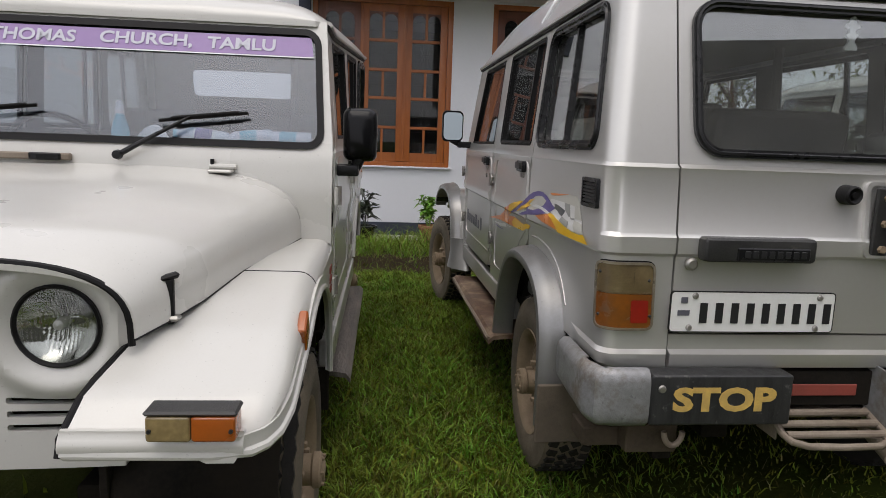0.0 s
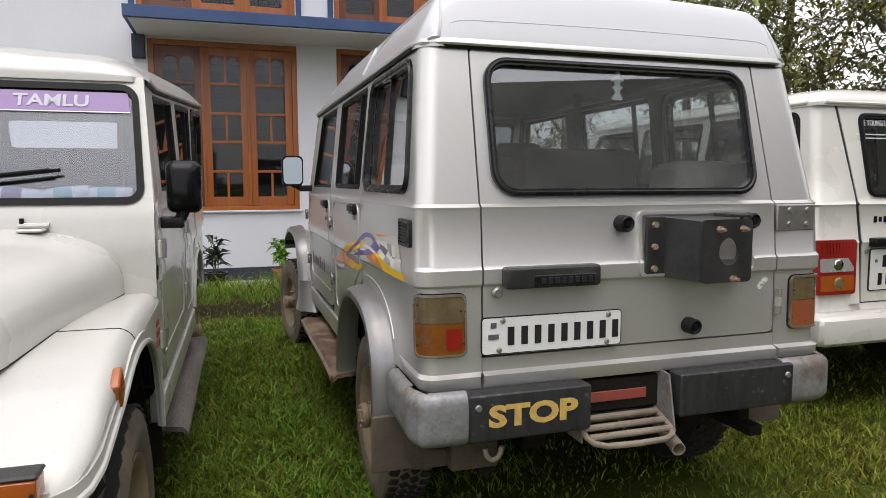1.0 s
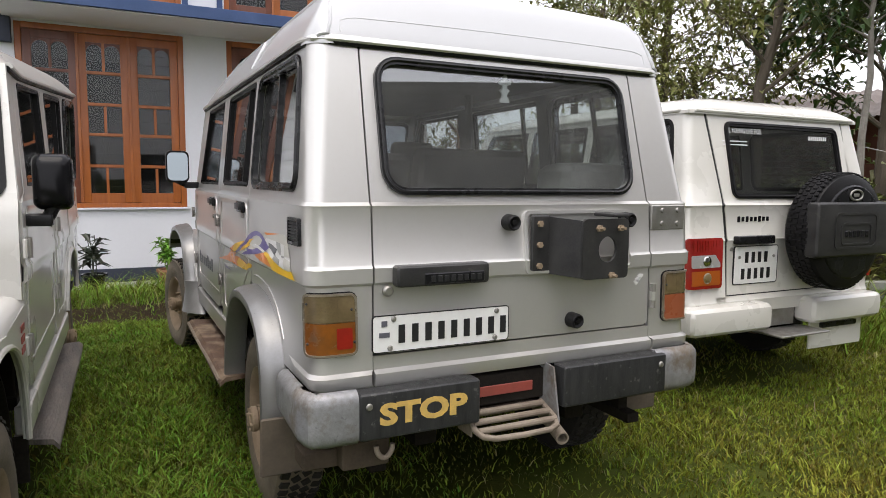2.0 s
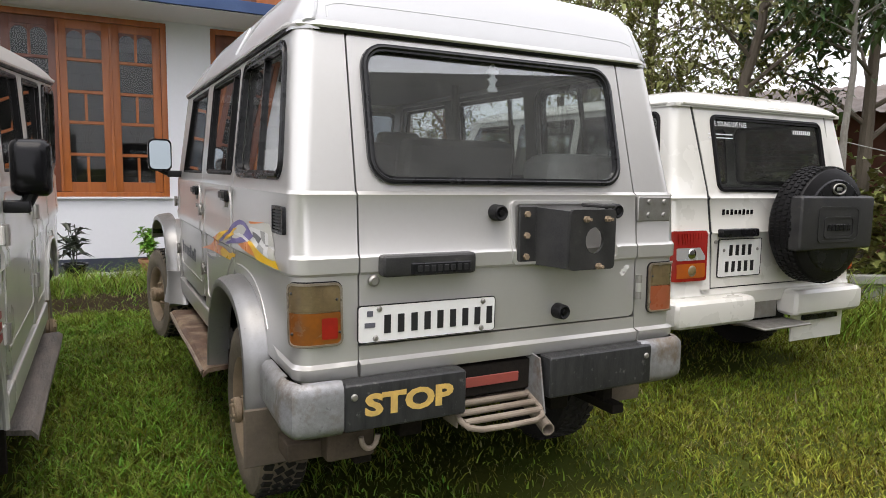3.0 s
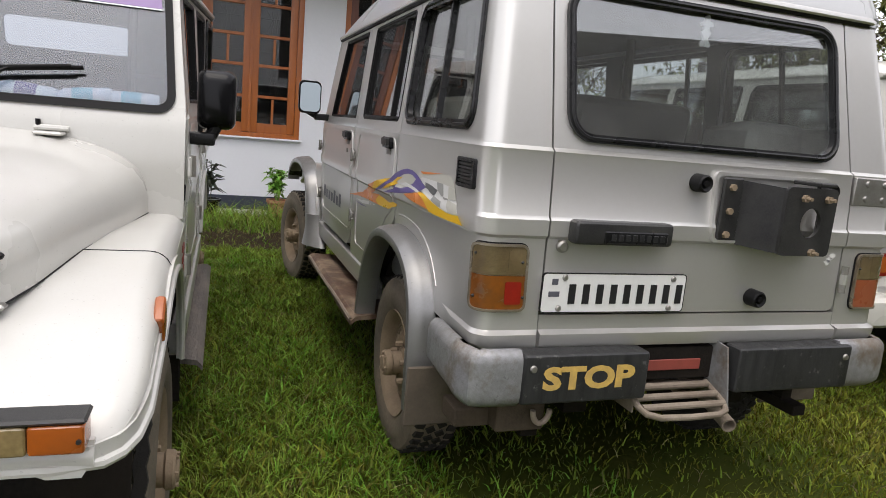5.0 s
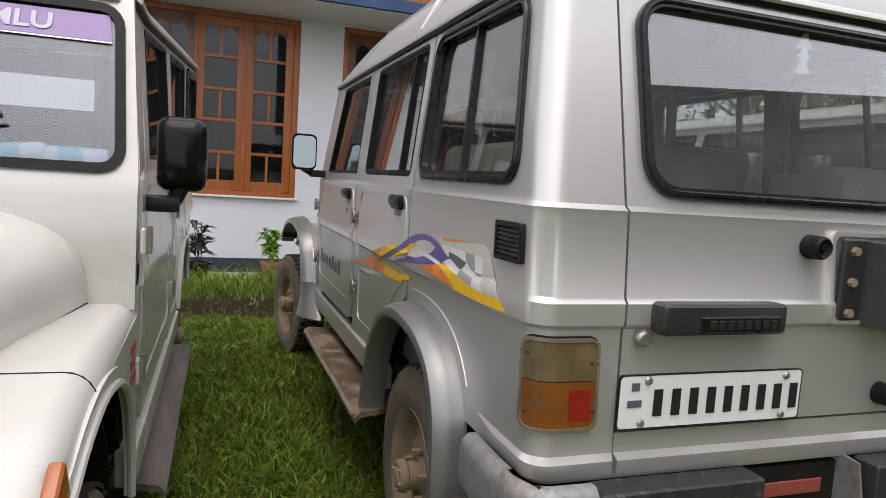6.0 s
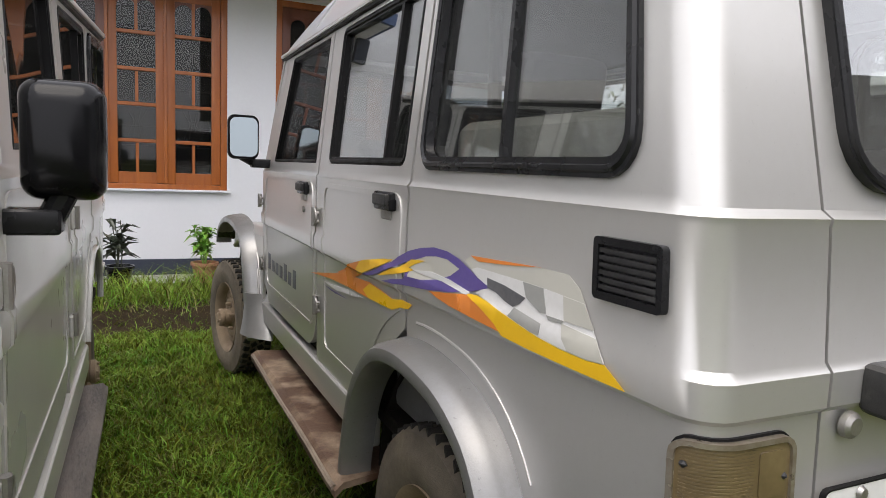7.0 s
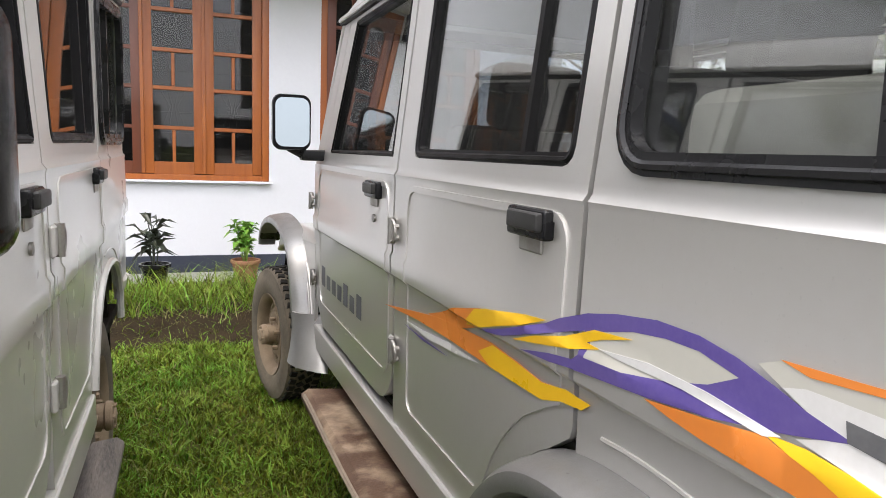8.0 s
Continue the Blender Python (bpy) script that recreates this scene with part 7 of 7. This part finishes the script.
# ---------------------------------------------------------------- trees and the back of the yard
def tree(label, x, y, height, trunk_r, crown, leaves, leaf_size, seed, bark=BARK, leaf=LEAF, first=0.35, lean=(0, 0), droop=0.35):
    rng = random.Random(seed)
    t = thing("tree", label, "tree", pose(x, y, -0.03), "trees behind the yard")
    wood, lv = Shape(), Shape()
    spine = [Vector((lean[0] * k * k + 0.12 * rng.uniform(-1, 1) * k, lean[1] * k * k + 0.12 * rng.uniform(-1, 1) * k, height * k)) for k in steps(0, 1, 8)]
    wood.tube(spine, [trunk_r * (1 - 0.8 * i / 8) for i in range(9)], 9)
    tips = []
    for i in range(16):
        k = first + (1 - first) * i / 16
        j = min(7, int(k * 8))
        p = spine[j].lerp(spine[j + 1], k * 8 - j)
        a = i * 2.4 + rng.uniform(-0.4, 0.4)
        reach = crown * (1.1 - 0.5 * k) * rng.uniform(0.6, 1.1)
        d = Vector((math.cos(a), math.sin(a), rng.uniform(0.1, 0.7)))
        q = [p, p + d * reach * 0.5 + Vector((0, 0, 0.1)), p + d * reach + Vector((0, 0, rng.uniform(-0.2, 0.3)))]
        r0 = trunk_r * 0.42 * (1.15 - k)
        wood.tube(q, [r0, r0 * 0.6, r0 * 0.25], 6)
        for m in range(5):
            b = q[1].lerp(q[2], rng.uniform(0.0, 1.0))
            e = b + Vector((rng.uniform(-1, 1), rng.uniform(-1, 1), rng.uniform(-0.6, 0.8))) * crown * 0.35
            wood.tube([b, b.lerp(e, 0.5) + Vector((0, 0, 0.04)), e], [r0 * 0.3, r0 * 0.2, 0.004], 4)
            tips.append((b, e))
    part("trunk", wood, bark, t)
    pts, dirs = [], []
    for i in range(leaves):
        b, e = tips[rng.randrange(len(tips))]
        c = b.lerp(e, rng.uniform(0.2, 1.1)) + Vector((rng.gauss(0, 1), rng.gauss(0, 1), rng.gauss(0, 1))) * crown * 0.07
        a = rng.uniform(0, 6.28)
        pts.append(c)
        dirs.append((math.cos(a), math.sin(a), rng.uniform(-0.5, 0.5)))
    part("crown", leaf_quads(pts, dirs, leaf_size, lv, seed, droop), leaf, t, "uneven crown of small leaves", 0)
    return t


tree("slender grey-barked tree with sparse olive leaves", 6.6, 4.0, 5.2, 0.11, 1.7, 3400, 0.13, 31, BARK, LEAF, 0.40, (0.3, -0.2))
tree("pale lichened tree trunk with broad dark leaves", 6.35, 2.45, 5.0, 0.052, 1.3, 1500, 0.20, 32, BARK_PALE, LEAF_DARK, 0.55)
tree("leafy garden tree with a thin crown", 5.4, 5.6, 4.6, 0.09, 1.6, 4200, 0.12, 33, BARK, LEAF, 0.36)
tree("dark broad-leaved tree beside the red house", 8.6, 3.6, 5.4, 0.12, 2.0, 2200, 0.20, 34, BARK, LEAF_DARK, 0.35)
tree("tall garden tree with yellow-green leaves", 7.6, 6.6, 5.6, 0.12, 2.2, 4200, 0.15, 35, BARK, LEAF, 0.28)
tree("leafy tree behind the parked car", 5.2, 9.2, 5.2, 0.11, 2.1, 2400, 0.15, 36, BARK, LEAF, 0.22)
tree("dense tree at the back of the yard", 9.8, 6.6, 6.0, 0.13, 2.4, 1700, 0.18, 37, BARK, LEAF, 0.22)
tree("low leafy tree at the back of the yard", 11.0, 2.2, 5.0, 0.10, 2.0, 3000, 0.18, 38, BARK, LEAF_DARK, 0.25)
tree("leafy tree at the edge of the yard", 4.9, 13.5, 6.0, 0.13, 2.6, 2400, 0.18, 39, BARK, LEAF, 0.2)

# feathery palm between the trees
palm = thing("palm_shrub", "feathery green palm fronds rising above the parked cars", "palm", pose(6.1, 7.0, 0.0))
part("stem", Shape().tube([(0, 0, 0), (0.03, 0, 1.3), (0.0, 0.05, 2.6)], [0.10, 0.08, 0.06], 8), BARK, palm)
rng = random.Random(5)
for i in range(11):
    a = i * 0.58 + rng.uniform(-0.2, 0.2)
    ln = rng.uniform(1.2, 1.7)
    rib = [Vector((math.cos(a) * ln * k, math.sin(a) * ln * k, 2.6 + 1.3 * k - 1.1 * k * k)) for k in steps(0, 1, 10)]
    fr = Shape().tube(rib, 0.008, 5)
    for j in range(1, 10):
        for sgn in (-1, 1):
            for h in (0.0, 0.5):
                p = rib[j].lerp(rib[j + 1], h)
                d = Vector((-math.sin(a) * sgn, math.cos(a) * sgn, -0.35)) + (rib[j + 1] - rib[j]).normalized() * 0.6
                e = p + d.normalized() * 0.36 * (1.1 - 0.06 * j)
                w = Vector((math.cos(a), math.sin(a), 0.2)) * 0.014
                fr.add([p - w, p + w, e], [(0, 1, 2)])
    part("frond", fr, LEAF, palm, "", 0)

# hedge of leaves closing the yard, far off
def hedge(name, label, x0, y0, x1, y1, h, count, size, seed, mat):
    rng = random.Random(seed)
    sh, pts, dirs = Shape(), [], []
    for i in range(count):
        k = rng.random()
        top = h * (0.75 + 0.35 * noise.noise(Vector((k * 14, seed, 0))))
        z = top * (rng.random() ** 0.7)
        pts.append((x0 + (x1 - x0) * k + rng.gauss(0, 0.35), y0 + (y1 - y0) * k + rng.gauss(0, 0.35), z))
        a = rng.uniform(0, 6.28)
        dirs.append((math.cos(a), math.sin(a), rng.uniform(-0.3, 0.6)))
    ob = made(name, leaf_quads(pts, dirs, size, sh, seed, 0.2, 0.6), mat, 0)
    return tagged(ob, label, "hedge", kind="stuff")


hedge("back_hedge", "dense dark shrubs closing the back of the yard", 4.3, 15.0, 13.5, 6.5, 2.6, 7000, 0.34, 41, LEAF_DARK)
hedge("far_shrubs", "shrubs and creepers under the trees", 6.2, 6.2, 9.0, 3.4, 1.9, 3000, 0.20, 42, LEAF)
# out of view; added so paint and glass have something to reflect
hedge("side_hedge", "unseen shrubs added beside the yard for reflections", 16.0, -13.0, 15.0, 4.0, 4.0, 5000, 0.5, 44, LEAF_DARK)
blades("tall_grass", "tall rank grass beside the low wall", GRASS, 1400, (4.5, 6.4, 1.2, 2.9), 0.15, 0.5, 0.006, 14)

# red outbuilding
rh = thing("red_outbuilding", "low dark red plastered outbuilding with a rusty tin roof", "house", pose(10.9, 4.6, 0, 0, 0, -62))
part("wall", panel([(-3.5, 0), (3.5, 0), (3.5, 2.5), (-3.5, 2.5)], [[(-2.2, 0.9), (-1.0, 0.9), (-1.0, 2.0), (-2.2, 2.0)], [(0.6, 0.9), (1.8, 0.9), (1.8, 2.0), (0.6, 2.0)]], lambda x, z, d: (x, -d, z), thick=0.2), RED_WALL, rh, "", 0)
part("inner_wall", Shape().box((0, 1.2, 1.25), (7.0, 0.1, 2.5), 0.0), UNDER, rh, "", 0)
for cx in (-1.6, 1.2):
    wd = thing_child("window", rh, pose(cx, 0.06, 1.45))
    fr = Shape()
    for x in (-0.57, 0.0, 0.57):
        fr.box((x, 0, 0), (0.06, 0.06, 1.08), 0.004)
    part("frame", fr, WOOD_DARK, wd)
    for z in steps(-0.48, 0.48, 9):
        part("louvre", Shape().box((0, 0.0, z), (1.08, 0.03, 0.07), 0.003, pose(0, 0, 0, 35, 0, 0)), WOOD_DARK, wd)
rf = Shape()
rf.skin(lambda u, v, d: (-3.9 + 7.8 * u, -0.7 + 3.0 * v, 2.42 + 0.75 * v + 0.02 * math.sin(u * 240) + d), 160, 2, 0.01)
part("roof", rf, TIN, rh, "corrugated rusty roof")

low = made("low_wall", Shape().box((6.9, 2.35, 0.26), (2.6, 0.14, 0.09), 0.01, pose(0, 0, 0, 0, 0, -24)).box((6.9, 2.40, 0.1), (2.6, 0.10, 0.3), 0.01, pose(0, 0, 0, 0, 0, -24)), CONCRETE, 0)
tagged(low, "low pale concrete garden wall", "wall", kind="structure")
ln = thing("washing_line", "thin washing line with a white cloth by the red house", "washing line", pose(0, 0, 0))
part("line", Shape().tube([(6.4, 2.5, 1.75), (7.6, 2.2, 1.55), (8.6, 1.9, 1.5)], 0.006, 5), STEEL, ln)
cl = Shape().skin(lambda u, v, d: (7.62 + 0.30 * u, 2.2 - 0.08 * u + 0.03 * math.sin(8 * u) + d, 1.55 - 0.42 * v), 14, 8, 0.004)
part("cloth", cl, RAG, ln, "white cloth hung to dry")


# ---------------------------------------------------------------- grass
UNDER_CARS = ((-0.05, 1.23, 0.12, 4.2), (-2.45, -1.02, -0.5, 3.4), (2.5, 3.95, 1.1, 4.6))


def open_lawn(x, y):
    for x0, x1, y0, y1 in UNDER_CARS:
        if x0 < x < x1 and y0 < y < y1:
            return random.random() < 0.16
    if y > 4.72 + 0.12 * noise.noise(Vector((x * 2, 0, 0))):
        return False
    if noise.noise(Vector((x * 1.1, y * 1.1, 9.0))) > 0.50:
        return random.random() < 0.45
    return True


blades("short_grass", "short green lawn grass in the gap between vehicles", GRASS, 120000, (-1.3, 0.6, -2.6, 4.85), 0.022, 0.062, 0.0040, 3, open_lawn, 1.7)
blades("lawn_grass", "short green lawn grass around the parked vehicles", LAWN, 230000, (0.55, 6.3, -2.0, 4.85), 0.016, 0.046, 0.0034, 4, open_lawn, 1.4)
blades("long_grass_tufts", "longer pale green blades standing out of the lawn", GRASS, 2200, (-1.3, 6.0, -2.4, 4.8), 0.05, 0.11, 0.0026, 6, open_lawn)
blades("dry_grass", "pale dry blades scattered in the lawn", DRY, 13000, (-1.3, 6.0, -2.4, 4.8), 0.02, 0.05, 0.003, 5, open_lawn)

blades("yard_grass", "lawn grass of the rest of the yard", LAWN, 90000, (-7.0, 9.0, -6.4, 4.6), 0.025, 0.055, 0.0065, 7, open_lawn, 1.2)
